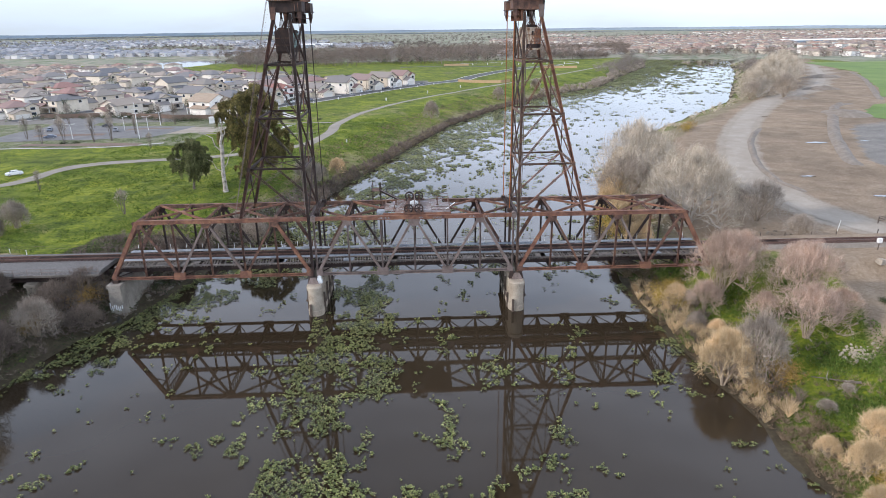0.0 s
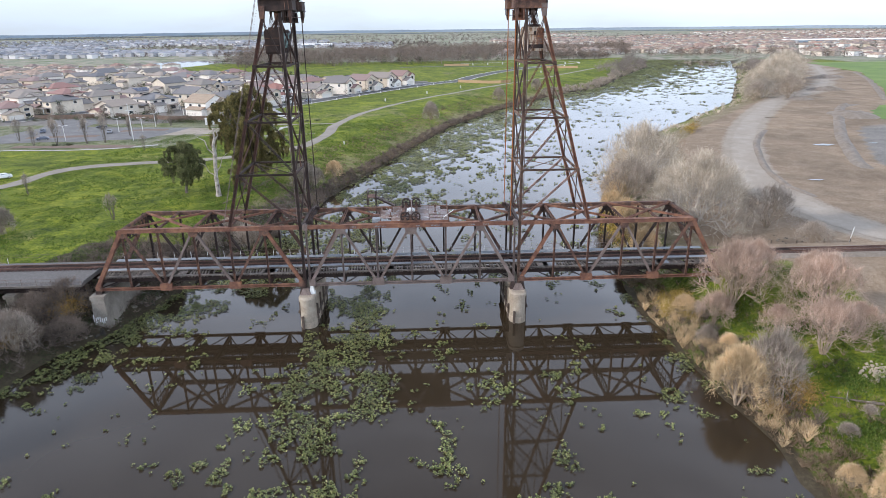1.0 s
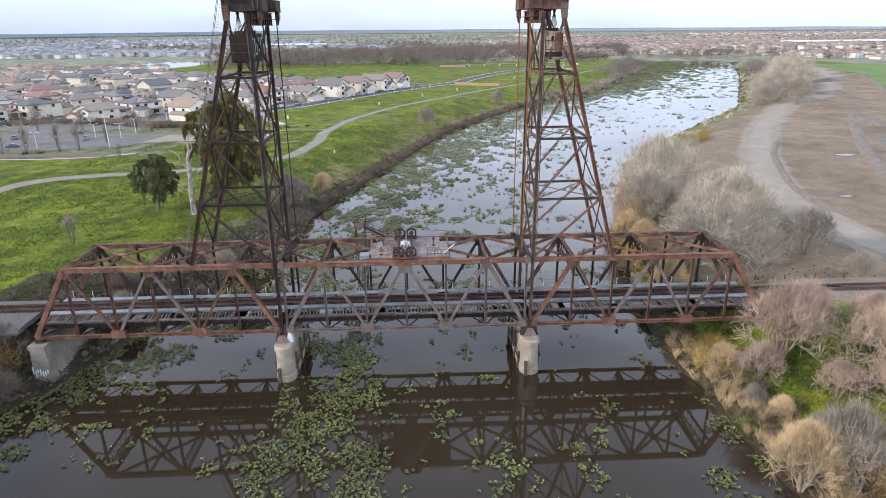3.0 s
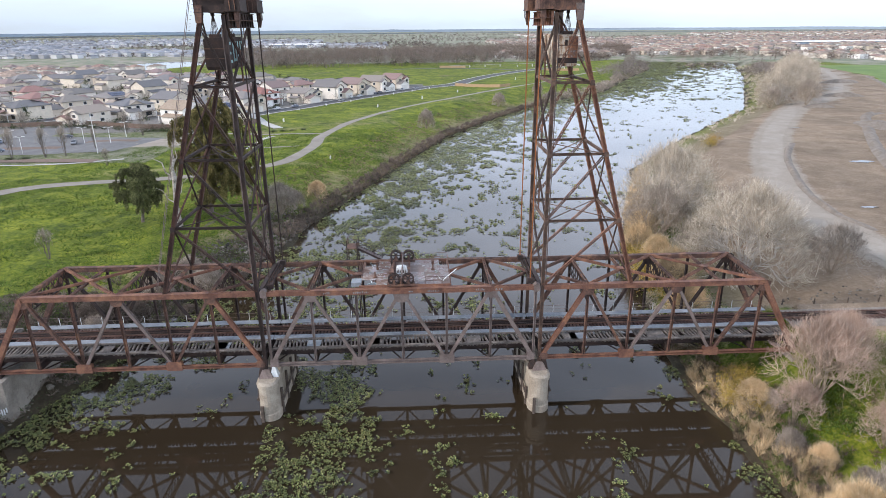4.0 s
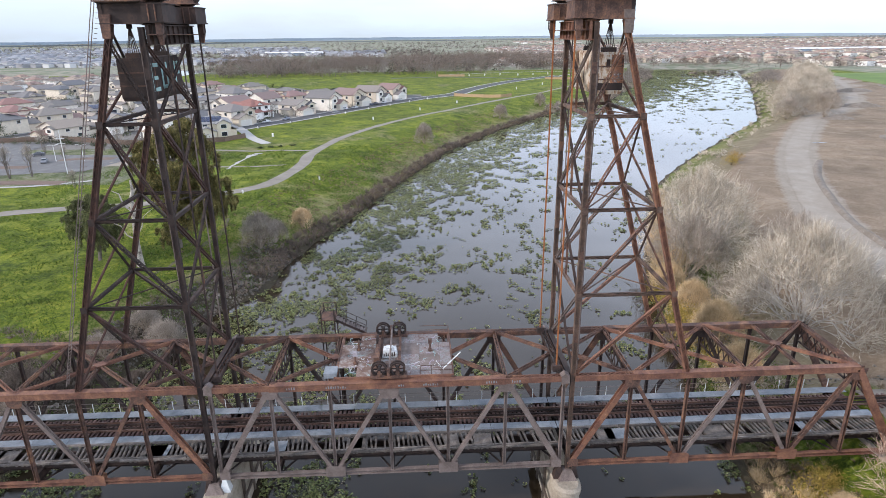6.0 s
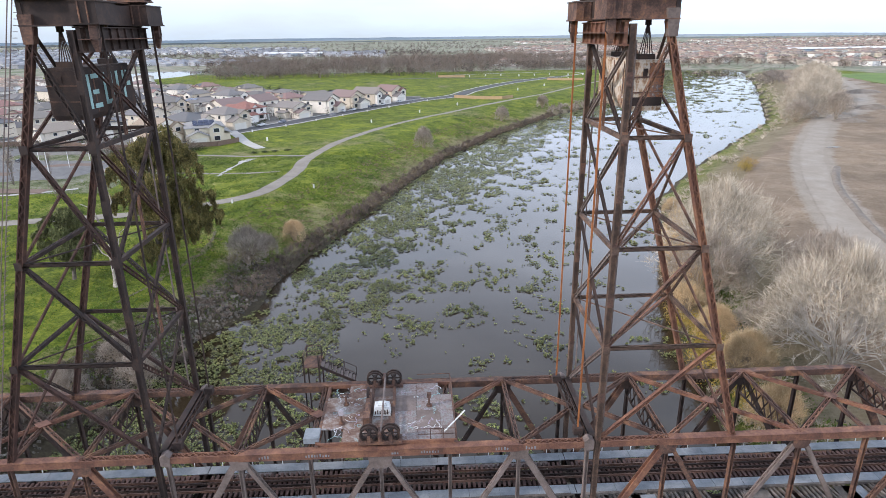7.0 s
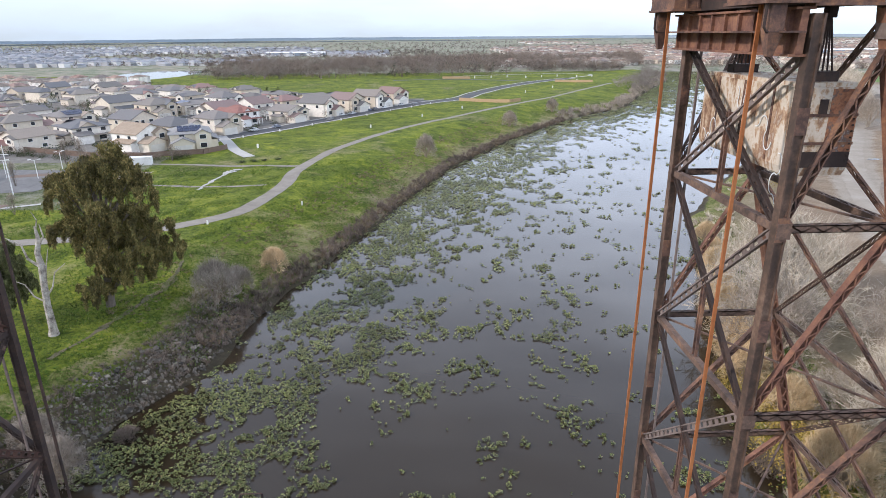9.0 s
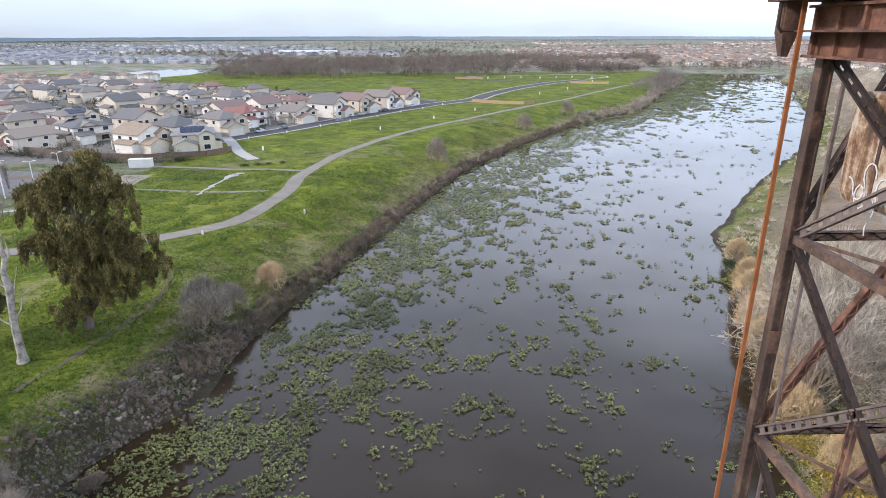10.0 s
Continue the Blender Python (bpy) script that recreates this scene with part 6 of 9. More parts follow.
def fan_tree(r, height, spread, stems, splits, base_z=0.0, open_to=1.18):
    """Limbs that fan out from the foot to a rounded crown: lists of (points, thick, thin, level)."""
    out = []
    reach = (0.36, 0.62, 0.83, 1.0)
    loose = (0.0, 0.28, 0.17, 0.11)

    def tip(th, az, f):
        k = f * r.uniform(0.86, 1.06)
        return Vector((math.sin(th) * math.cos(az) * spread * k, math.sin(th) * math.sin(az) * spread * k, base_z + (height - base_z) * k * math.cos(th) ** 0.75))

    def grow(start, heading, th, az, rad, lev):
        end = tip(th, az, reach[lev])
        length = (end - start).length
        mid = start + heading * length * 0.45 * r.uniform(0.6, 1.1) + (end - start) * 0.22 + Vector((r.gauss(0, 1), r.gauss(0, 1), r.gauss(0, 0.6))) * length * 0.035
        out.append(([start, mid, end], rad, rad * 0.55, lev))
        if lev == 3:
            return
        head = (end - mid).normalized()
        for _ in range(splits[lev]):
            f = r.uniform(0.45, 1.0)
            q = mid.lerp(end, (f - 0.45) / 0.55)
            w = loose[lev + 1] * 1.25
            nth = min(1.5, abs(th + r.gauss(0, w)))
            naz = az + r.gauss(0, w / max(0.35, math.sin(th)))
            grow(q, head, nth, naz, rad * 0.55, lev + 1)

    for k in range(stems):
        az = 2 * math.pi * (k * 0.618 + 0.1 * r.random())
        th = open_to * math.sqrt((k + 0.4) / stems) * r.uniform(0.9, 1.1)
        foot = Vector((math.cos(az), math.sin(az), 0)) * spread * 0.05 * r.random() - Vector((0, 0, 0.2))
        grow(foot, Vector((math.sin(th * 0.5) * math.cos(az), math.sin(th * 0.5) * math.sin(az), 1)).normalized(), th, az, height * 0.011 + 0.03, 0)
    return out


def bare_tree(name, seed, height, spread, stems, bark, twigs, label, category, fine=5, splits=(4, 5, 6), width=0.045, group="", twig_len=0.8, base_z=0.0, open_to=1.18, thick=1.3, wild=0.24):
    r = random.Random(seed)
    t = root(name, label, category, None, group)
    m = Mesh()
    base, tip, wid = [], [], []
    for (p, c, q), ra, rb, lev in fan_tree(r, height, spread, stems, splits, base_z, open_to):
        if lev < 3:
            m.tube([p, c, q], [ra * thick, (ra + rb) / 2 * thick, rb * thick], 5 if lev == 0 else 3)
        if lev < 2:
            continue
        for u, v in ((p, c), (c, q)):
            base.append(u), tip.append(v + (v - u) * 0.25), wid.append(max(0.8 * ra, width))
        if lev == 3:
            for _ in range(fine):
                o = c.lerp(q, r.uniform(-0.3, 1.0))
                d = (q - c).normalized() + Vector((r.gauss(0, wild), r.gauss(0, wild), r.gauss(0.2, wild)))
                base.append(o), tip.append(o + d * twig_len * r.uniform(0.6, 1.7)), wid.append(width)
    part("trunk", m, bark, t)
    part("crown", soup("crown", ribbons(np.array(base), np.array(tip), np.array(wid)), 3, twigs), None, t)
    return t


def leaf_cloud(centres, spreads, count, length, width, hang):
    """Leaf blades strewn round centres; hang 1: they point down."""
    centres, spreads = np.asarray(centres, float), np.asarray(spreads, float)
    k = np.repeat(np.arange(len(centres)), count)
    c = centres[k] + rng.normal(size=(len(k), 3)) * spreads[k] * 0.5
    d = rng.normal(size=(len(k), 3))
    d[:, 2] -= hang * 2.2
    d /= np.linalg.norm(d, axis=-1, keepdims=True)
    ln = length * (0.6 + 0.8 * rng.random(len(k)))[:, None]
    s = np.cross(d, rng.normal(size=d.shape))
    s /= np.linalg.norm(s, axis=-1, keepdims=True) + 1e-9
    w = width * (0.7 + 0.6 * rng.random(len(k)))[:, None] * 0.5
    return np.stack([c - d * ln * 0.5, c + s * w, c + d * ln * 0.5, c - s * w], 1)


def place(proto, x, y, scale=1.0, turn=0.0, sink=0.1, tall=1.0):
    return Matrix.Translation((x, y, gz(x, y) - sink)) @ pose(0, 0, 0, 0, 0, turn) @ Matrix.Diagonal((scale, scale, scale * tall, 1))


def plant(proto, spots):
    """The proto at the first spot, copies at the rest: x, y, scale, turn, tallness."""
    for k, (x, y, s, a, tall) in enumerate(spots):
        m = place(proto, x, y, s, a, 0.1, tall)
        if k == 0:
            proto.matrix_basis = m
        else:
            copy_thing(proto, m).matrix_basis = m


# rounded bare trees of the right bank, beyond the bridge; the last three, left of view, are for reflections
plant(bare_tree("bare_tree", 3, 14, 12, 15, PALE_BARK, TWIG_TAN, "spreading leafless tan willow on the river bank", "tree", 6, (5, 5, 5), 0.05, "bare trees on the bank", 1.0, 0.0, 1.1, 0.85, 0.22),
      [(60, 31, 0.92, 20, 1.3), (60, 66, 1.05, 130, 1.3), (201, 268, 1.1, 60, 1.15), (222, 296, 1.25, 190, 1.15), (246, 330, 1.25, 280, 1.1), (275, 372, 1.2, 100, 1.1), (298, 420, 1.2, 10, 1.1), (-63.5, -33, 0.62, 40, 1.1), (-60.5, -26.5, 0.5, 140, 1.5), (-66, -22, 0.55, 240, 1.3)])
plant(bare_tree("bare_tree", 8, 11, 8, 11, TAN_BARK, TWIG_GREY, "leafless grey bank tree with fine twigs", "tree", 5, (4, 5, 5), 0.04, "bare trees on the bank", 0.8, 0.0, 1.1, 0.85, 0.22),
      [(54, 57, 1.0, 0, 1.2), (70, 50, 1.0, 120, 1.1), (74, 28, 0.75, 80, 1.1), (70, 82, 0.75, 220, 1), (208, 254, 1.0, 150, 1.2), (190, 256, 0.8, 70, 1.2), (235, 312, 1.1, 20, 1.1), (262, 348, 1.1, 0, 1.1), (312, 446, 1.2, 0, 1.1), (56, 40, 0.8, 40, 0.8), (75, 14, 0.45, 300, 1)])
plant(bare_tree("bare_shrub", 12, 10.5, 6.2, 13, TAN_BARK, TWIG_PINK, "leafless pinkish-brown thicket tree by the railway", "shrub", 6, (4, 5, 5), 0.03, "thicket shrubs by the bridge", 1.1, 0.0, 0.64, 0.8, 0.2),
      [(49.2, -7.6, 1.0, 0, 1.05), (59.5, -13.5, 0.98, 90, 1.0), (53.8, -4.6, 0.72, 200, 1), (56.0, -20.5, 0.9, 300, 0.82), (46.6, -8.4, 0.5, 250, 1.0), (63.5, -4.6, 0.6, 45, 0.9), (62.0, -18.0, 0.62, 15, 0.8), (53.0, -14.5, 0.5, 130, 0.9)])
plant(bare_tree("bare_shrub", 17, 7.4, 3.7, 14, TAN_BARK, TWIG_STRAW, "dense round straw-coloured leafless shrub at the water's edge", "shrub", 7, (5, 5, 6), 0.03, "shrubs at the water's edge", 0.7, 0.3, 0.86),
      [(41.4, -26.8, 0.98, 0, 1.05), (-25.5, 97, 0.8, 0, 0.8), (45.5, 20, 0.9, 70, 1), (47, 30, 1.1, 10, 1), (70, 112, 0.7, 10, 1), (54.5, 70, 1.0, 30, 1), (58, 80, 0.9, 60, 1), (49, 53, 0.9, 10, 1), (52, 60, 1.0, 100, 1), (62, 90, 0.9, 200, 1), (65.5, 98, 0.8, 30, 1), (48.5, 42, 0.9, 300, 1), (43.4, -4.8, 0.62, 20, 0.9), (47.2, -46.5, 0.62, 60, 0.9), (50.6, -43.2, 0.7, 160, 0.9), (45.0, -52.0, 0.6, 250, 0.9), (45.2, -43.0, 0.4, 10, 0.9), (52.5, -50.5, 0.8, 100, 0.9), (45.4, -15.8, 0.42, 200, 0.9)])
plant(bare_tree("bare_shrub", 23, 6.0, 3.4, 10, TAN_BARK, TWIG_GREY, "grey leafless bush with tangled twigs", "shrub", 6, (4, 5, 5), 0.032, "grey bushes", 0.7, 0.0, 0.9),
      [(45.6, -26.6, 1.15, 0, 1.25), (43.4, -13.0, 0.5, 60, 1), (45.0, -6, 0.5, 100, 1), (49.5, -36.0, 0.35, 200, 0.7), (53, -41, 0.5, 20, 0.8), (47.0, -20.0, 0.45, 50, 1), (53.5, -33.5, 0.3, 100, 0.7), (-32, 80.5, 1.25, 30, 1), (-29.5, 86, 0.8, 130, 1), (6.6, 212.6, 1.2, 80, 1.1), (49.5, 290, 1.2, 10, 1), (82, 343, 1.2, 170, 1),
       (-58.5, -10, 1.0, 100, 1), (-66, -13, 1.0, 300, 1.1), (-62, -21, 0.9, 245, 1), (-37, 38, 1.0, 20, 0.9), (-41.5, 42, 0.8, 70, 0.8), (-44, 33, 0.8, 270, 0.9), (-47, 17, 0.7, 20, 1), (-74, -6, 0.9, 10, 1), (-90, 38, 0.95, 60, 1)])
plant(bare_tree("bare_shrub", 29, 5, 3.6, 10, BARK, TWIG_BROWN, "dark brown leafless bush against the abutment", "shrub", 7, (4, 5, 6), 0.045, "grey bushes", 0.6),
      [(-55.5, 0.2, 1.0, 0, 1.1), (-58.5, -3.5, 1.0, 90, 1), (-53.6, -5.5, 0.8, 140, 0.9), (-69, -3, 0.8, 200, 1), (-46, 14, 0.8, 250, 0.9), (-49, 22, 0.9, 10, 0.9), (-45, 26, 0.6, 100, 0.9), (-92, 31, 1.0, 30, 1), (40.8, 14.5, 0.7, 70, 0.7), (44, 36, 0.6, 0, 0.8), (-60, -26, 0.9, 60, 0.9), (-61.5, -16, 1.0, 160, 1.0), (-56.5, -8, 0.7, 20, 0.9), (-66, -20, 1.1, 220, 1), (-72, -14, 1.1, 100, 1), (-70, -24, 1.2, 10, 1), (-38, 30, 0.6, 0, 0.8), (-33, 46, 0.5, 50, 0.8)])
plant(bare_tree("young_tree", 31, 6.2, 1.9, 6, BARK, TWIG_GREY, "small thin leafless tree on the green slope", "tree", 3, (3, 4, 3), 0.024, "small trees on the slope", 0.5, 1.2, 0.9, 0.7),
      [(-69.8, 46.5, 1.0, 0, 1), (-103.5, 71, 0.9, 90, 1), (-99, 134, 0.9, 30, 1), (-127, 149, 1.4, 70, 1.2), (-121, 151, 1.4, 120, 1.2), (-139, 150, 1.3, 170, 1.2), (-146, 147, 1.2, 220, 1), (-158, 158, 1.2, 0, 1.2), (-142, 196, 1.3, 33, 1.2), (-121, 200, 1.2, 80, 1.2), (-112, 194, 1.3, 150, 1.2), (-165, 203, 1.3, 200, 1.2), (-85, 203, 1.0, 100, 1), (-150, 168, 1.1, 40, 1.2), (-118, 166, 1.0, 90, 1.2)])


def leafy_shrub(name, spots, mat, label, size, leaf=0.16, count=2600, group=""):
    t = root(name, label, "shrub", None, group)
    r = random.Random(len(spots) * 7 + count)
    m = Mesh()
    tips = []
    for k in range(9):
        a = r.uniform(0, 6.28)
        q = Vector((math.cos(a) * size * 0.5 * r.random(), math.sin(a) * size * 0.5 * r.random(), size * r.uniform(0.5, 0.9)))
        m.tube([(0, 0, -0.2), q * 0.5 + Vector((0, 0, 0.1)), q], [0.06, 0.04, 0.015], 5)
        tips.append(q)
    part("trunk", m, BARK, t)
    c = [(r.gauss(0, size * 0.36), r.gauss(0, size * 0.36), size * (0.2 + 0.62 * r.random())) for _ in range(46)]
    part("crown", soup("crown", leaf_cloud(c, [(size * 0.3,) * 3] * len(c), count // 46, leaf, leaf * 0.6, 0.1), 4, mat), None, t)
    plant(t, spots)


leafy_shrub("yellow_shrub", [(42.8, -3.4, 1.4, 0, 1), (45.2, 1.0, 1.0, 80, 0.9), (46, 33, 1.9, 30, 1.1), (46.5, 39, 1.6, 130, 1.1), (49.5, 45, 1.7, 190, 1), (46, 26, 1.2, 20, 1), (107, 146, 1.1, 80, 1.2), (50.5, -46, 0.9, 20, 0.9), (48.4, -48.5, 1.0, 200, 0.9), (44.6, -5.6, 0.9, 50, 1.1), (56.5, 76, 1.0, 0, 1.1), (49.5, 55, 1.3, 110, 1), (52.5, 63, 1.1, 30, 1.1), (60, 84, 1.1, 200, 1), (66, 101, 1.0, 60, 1), (47.2, 50, 1.0, 10, 1)], LEAF_YELLOW,
            "low shrub with yellow autumn leaves at the water's edge", 2.6, 0.15, 2800, "yellowing shrubs")
leafy_shrub("orange_shrub", [(47.0, -29.6, 1.05, 0, 1.3), (44.4, -30.6, 0.7, 90, 1), (48.6, -28.0, 0.7, 40, 1.3), (110, 150, 1.2, 45, 1.1), (47.5, 45, 0.8, 60, 1), (53, -20, 0.5, 60, 0.9), (-55.6, -1.8, 1.15, 20, 1.25), (-57.8, -2.6, 0.9, 120, 1.1), (-59.5, -9.5, 0.7, 200, 1)], LEAF_ORANGE, "shrub with rusty orange autumn leaves", 3.2, 0.15, 1900, "orange shrubs")
leafy_shrub("green_shrub", [(66.5, 104, 1.1, 0, 1), (68, 110, 1.0, 60, 0.9), (54, 45, 1.2, 120, 0.7), (-59, 198, 0.8, 0, 0.5), (-55, 200, 0.8, 60, 0.5), (-51.5, 201.5, 0.7, 130, 0.5), (-47, 203, 0.7, 190, 0.5), (52, 57, 1.2, 250, 0.8), (72, -14, 0.5, 10, 0.7), (-119, 215, 0.9, 20, 0.7), (-110, 214, 0.8, 60, 0.7), (-133, 147, 0.9, 0, 0.45), (-138, 147, 0.9, 50, 0.45)], LEAF_GREEN,
            "low dark green shrub", 2.4, 0.16, 2600, "green shrubs")


def eucalyptus(name, x, y, lobes, seed, label, mat, leaves):
    """A gum tree: forked trunk, and boughs of leaves that arch out in tufts and hang, with gaps between them."""
    r = random.Random(seed)
    t = root(name, label, "tree", pose(x, y, gz(x, y) - 0.2))
    top = max(z for _, z, _ in lobes)
    m = Mesh()
    trunk = [Vector((0, 0, 0)), Vector((0.3, 0.1, top * 0.2)), Vector((0.9, 0.3, top * 0.45)), Vector((1.6, 0.2, top * 0.7)), Vector((2.0, 0.1, top * 0.9))]
    m.tube(trunk, [top * 0.030, top * 0.025, top * 0.018, top * 0.011, 0.06], 9)
    cs, sp = [], []
    for cx, cz, rad in lobes:
        for turn in range(2):
            # each bough and its fellow at another side of the crown
            a = (0.0, r.choice((-1.55, 1.55)))[turn] + r.uniform(-0.35, 0.35)
            axis = trunk[3].x * cz / top
            d = cx - axis
            q = Vector((axis + d * math.cos(a), abs(d) * math.sin(a) * 0.9 + r.uniform(-0.8, 0.8), cz + (r.uniform(-1.6, 1.2) if turn else 0)))
            rr = rad * (r.uniform(0.75, 0.95) if turn else 0.92)
            f = min(0.9, max(0.1, (cz - rad * 0.9) / top))
            s = trunk[0].lerp(trunk[3], f)
            m.tube([s, (s + q) / 2 + Vector((0, 0, -0.4)), q], [top * 0.009, top * 0.006, 0.05], 5)
            # tufts on the bough's outside, each a tight clump with a tail that hangs
            for _ in range(int(9 + rr * 2.6)):
                e = Vector((r.gauss(0, 1), r.gauss(0, 1), r.gauss(0.35, 0.8))).normalized()
                o = q + Vector((e.x, e.y, e.z * 0.8)) * rr * r.uniform(0.62, 1.0)
                w = r.uniform(0.5, 0.95) * rr / 3.2
                drop = r.uniform(0.6, 1.3) * rr * (0.62 if e.z < 0.2 else 0.3)
                for k in range(4):
                    g = k / 3
                    cs.append(tuple(o + Vector((e.x, e.y, 0)) * 0.35 * rr * g * (1 - 0.4 * g) - Vector((0, 0, drop * g * g))))
                    sp.append((w * (1.15 - 0.6 * g), w * (1.15 - 0.6 * g), w * (0.8 + 0.5 * g)))
            cs.append(tuple(q)), sp.append((rr * 0.7,) * 3)
    part("trunk", m, BARK, t)
    part("crown", soup("crown", leaf_cloud(cs, sp, leaves, 0.42, 0.15, 0.8), 4, mat), None, t)


eucalyptus("eucalyptus_tree", -47.2, 74.5, [(4.0, 24.6, 2.9), (0.6, 23.0, 2.6), (7.4, 22.4, 2.4), (-3.4, 21.0, 2.8), (3.0, 20.4, 3.2), (9.4, 19.2, 2.2), (-6.4, 18.0, 2.4), (-1.8, 16.8, 2.9), (6.4, 16.6, 2.9), (2.6, 14.6, 3.2), (10.2, 13.8, 2.6), (-5.0, 13.6, 2.3), (-1.4, 11.6, 2.7), (7.2, 11.6, 2.9), (11.0, 10.0, 2.2), (3.4, 9.8, 3.0), (9.0, 7.6, 2.3), (-0.4, 8.0, 2.2), (5.4, 6.6, 2.4), (2.2, 5.2, 1.9)], 5,
           "tall dark olive eucalyptus with drooping foliage on the grassy bank", LEAF_EUC, 84)
eucalyptus("eucalyptus_tree", -61.0, 69, [(1.0, 12.4, 2.0), (-2.4, 11.4, 1.9), (3.6, 10.8, 1.8), (0.2, 9.6, 2.2), (-4.2, 8.8, 1.8), (4.6, 8.4, 1.8), (2.0, 7.2, 2.2), (-1.8, 6.8, 2.0), (-4.6, 6.2, 1.4), (4.4, 5.6, 1.6), (0.6, 5.0, 1.8)], 9, "smaller grey-green eucalyptus with a leaning trunk", LEAF_EUC_GREEN, 66)


def snag():
    t = root("dead_tree", "bare bleached dead tree trunk with broken limbs", "tree", pose(-51.2, 64.8, gz(-51.2, 64.8) - 0.2))
    m = Mesh().tube([(0, 0, 0), (0.1, 0, 1.2), (0.0, 0.1, 5), (0.2, 0.2, 8.5), (0.5, 0.2, 11.0), (0.3, 0.2, 13.2), (0.9, 0.2, 15.2), (0.8, 0.2, 17.2)], [0.85, 0.6, 0.5, 0.46, 0.52, 0.38, 0.32, 0.14], 10)
    part("trunk", m, DEAD_WOOD, t)
    for pts, w in ((((0.1, 0.2, 6.2), (1.5, 0, 8.0), (2.2, 0, 10.2), (4.0, 0, 11.6)), 0.16), (((0.4, 0.2, 11), (-1.1, 0, 12.4), (-1.6, 0, 14.6), (-3.6, 0, 15.6)), 0.24), (((0.7, 0.2, 14.2), (1.8, 0, 15.8), (1.6, 0, 17.6)), 0.2),
                   (((0.0, 0, 5.6), (-1.6, 0.2, 6.4), (-2.4, 0, 8.4), (-3.8, 0, 9.0)), 0.15), (((0.8, 0, 16.2), (1.4, 0, 18.2), (0.8, 0, 19.6)), 0.12), (((0.2, 0.1, 8.4), (0.1, 1.6, 10.2), (0.4, 2.6, 13.0)), 0.16)):
        part("limb", Mesh().tube(pts, [w * (1 - 0.75 * k / (len(pts) - 1)) for k in range(len(pts))], 6), DEAD_WOOD, t)


snag()


def thicket(name, centres, height, radius, count, width, mat, label, category):
    """Uncountable bare growth: blades fanning up and out from each centre."""
    centres = np.asarray(centres, float)
    n = len(centres)
    k = np.repeat(np.arange(n), count)
    hh = np.asarray(height, float) * np.ones(n)
    rr = np.asarray(radius, float) * np.ones(n)
    ww = np.asarray(width, float) * np.ones(n)
    az = rng.random(len(k)) * 2 * np.pi
    out = np.sqrt(rng.random(len(k)))
    f = rng.random(len(k)) * 0.6
    base = centres[k] + np.stack([np.cos(az) * out * rr[k] * f, np.sin(az) * out * rr[k] * f, f * hh[k] * 0.8], -1)
    reach = (1 - f) * (0.45 + 0.55 * rng.random(len(k)))
    tip = base + np.stack([np.cos(az) * out * rr[k] * reach, np.sin(az) * out * rr[k] * reach, hh[k] * reach * (0.55 + 0.45 * rng.random(len(k)))], -1)
    tip += rng.normal(size=tip.shape) * (hh[k] * 0.06)[:, None]
    return tagged(new(name, soup(name, ribbons(base, tip, ww[k]), 3, mat)), label, category, kind="stuff")


def along(poly, count, lo, hi, y0, y1, side):
    """Places beside a shore line, lo to hi metres inland."""
    out = []
    pts = [p for p in poly]
    while len(out) < count:
        y = R.uniform(y0, y1)
        x = float(np.interp(y, [p[1] for p in pts], [p[0] for p in pts]))
        slope = float(np.interp(y + 2, [p[1] for p in pts], [p[0] for p in pts])) - x
        n = Vector((-2, slope)).normalized() * side
        d = R.uniform(lo, hi)
        q = Vector((x, y)) + n * d
        z = gz(q.x, q.y)
        if z > 0.02:
            out.append((q.x, q.y, z - 0.05))
    return out


# reeds and brush along the left shore, thinning up the slope
c = along(LEFT_SHORE, 900, 0.3, 4.5, 66, 330, 1)
thicket("shore_brush", c, np.array([R.uniform(0.9, 2.8) for _ in c]), 0.9, 46, 0.075, TWIG_BROWN, "belt of brown leafless brush along the shore", "brush")
c = along(LEFT_SHORE, 700, 0.0, 3.2, 66, 330, 1)
thicket("shore_reeds", c, np.array([R.uniform(0.5, 1.4) for _ in c]), 0.7, 42, 0.075, REED, "dry reddish-brown reeds at the water's edge", "reeds")
c = along(LEFT_SHORE, 420, 0.5, 10, 330, 700, 1)
thicket("far_brush", c, np.array([R.uniform(1.5, 5.5) for _ in c]), 2.4, 60, 0.16, TWIG_GREY, "brown-grey brush along the far shore", "brush")
c = along(LEFT_SHORE, 1300, 4, 22, 66, 300, 1)
thicket("slope_weeds", c, np.array([R.uniform(0.4, 1.1) for _ in c]), 0.9, 24, 0.06, REED, "dry brown weeds on the grassy levee slope", "weeds")
c = along(RIGHT_SHORE, 1100, 0.1, 6.0, -90, 16, -1)
thicket("bank_weeds", c, np.array([R.uniform(0.5, 1.5) for _ in c]), 0.8, 44, 0.06, REED, "dry tan weeds along the right bank", "weeds")
c = along(RIGHT_SHORE, 380, 1, 18, -55, 14, -1)
thicket("bank_brush", c, np.array([R.uniform(0.5, 1.6) for _ in c]), 0.8, 30, 0.05, REED, "low dry brush among the grass", "brush")
c = along(RIGHT_SHORE, 900, 0.1, 10, 12, 130, -1)
thicket("bank_undergrowth", c, np.array([R.uniform(0.6, 2.0) for _ in c]), 1.1, 44, 0.07, TWIG_TAN, "tangled tan undergrowth below the bank trees", "brush")
c = along(RIGHT_SHORE, 420, 0.3, 11, 12, 120, -1)
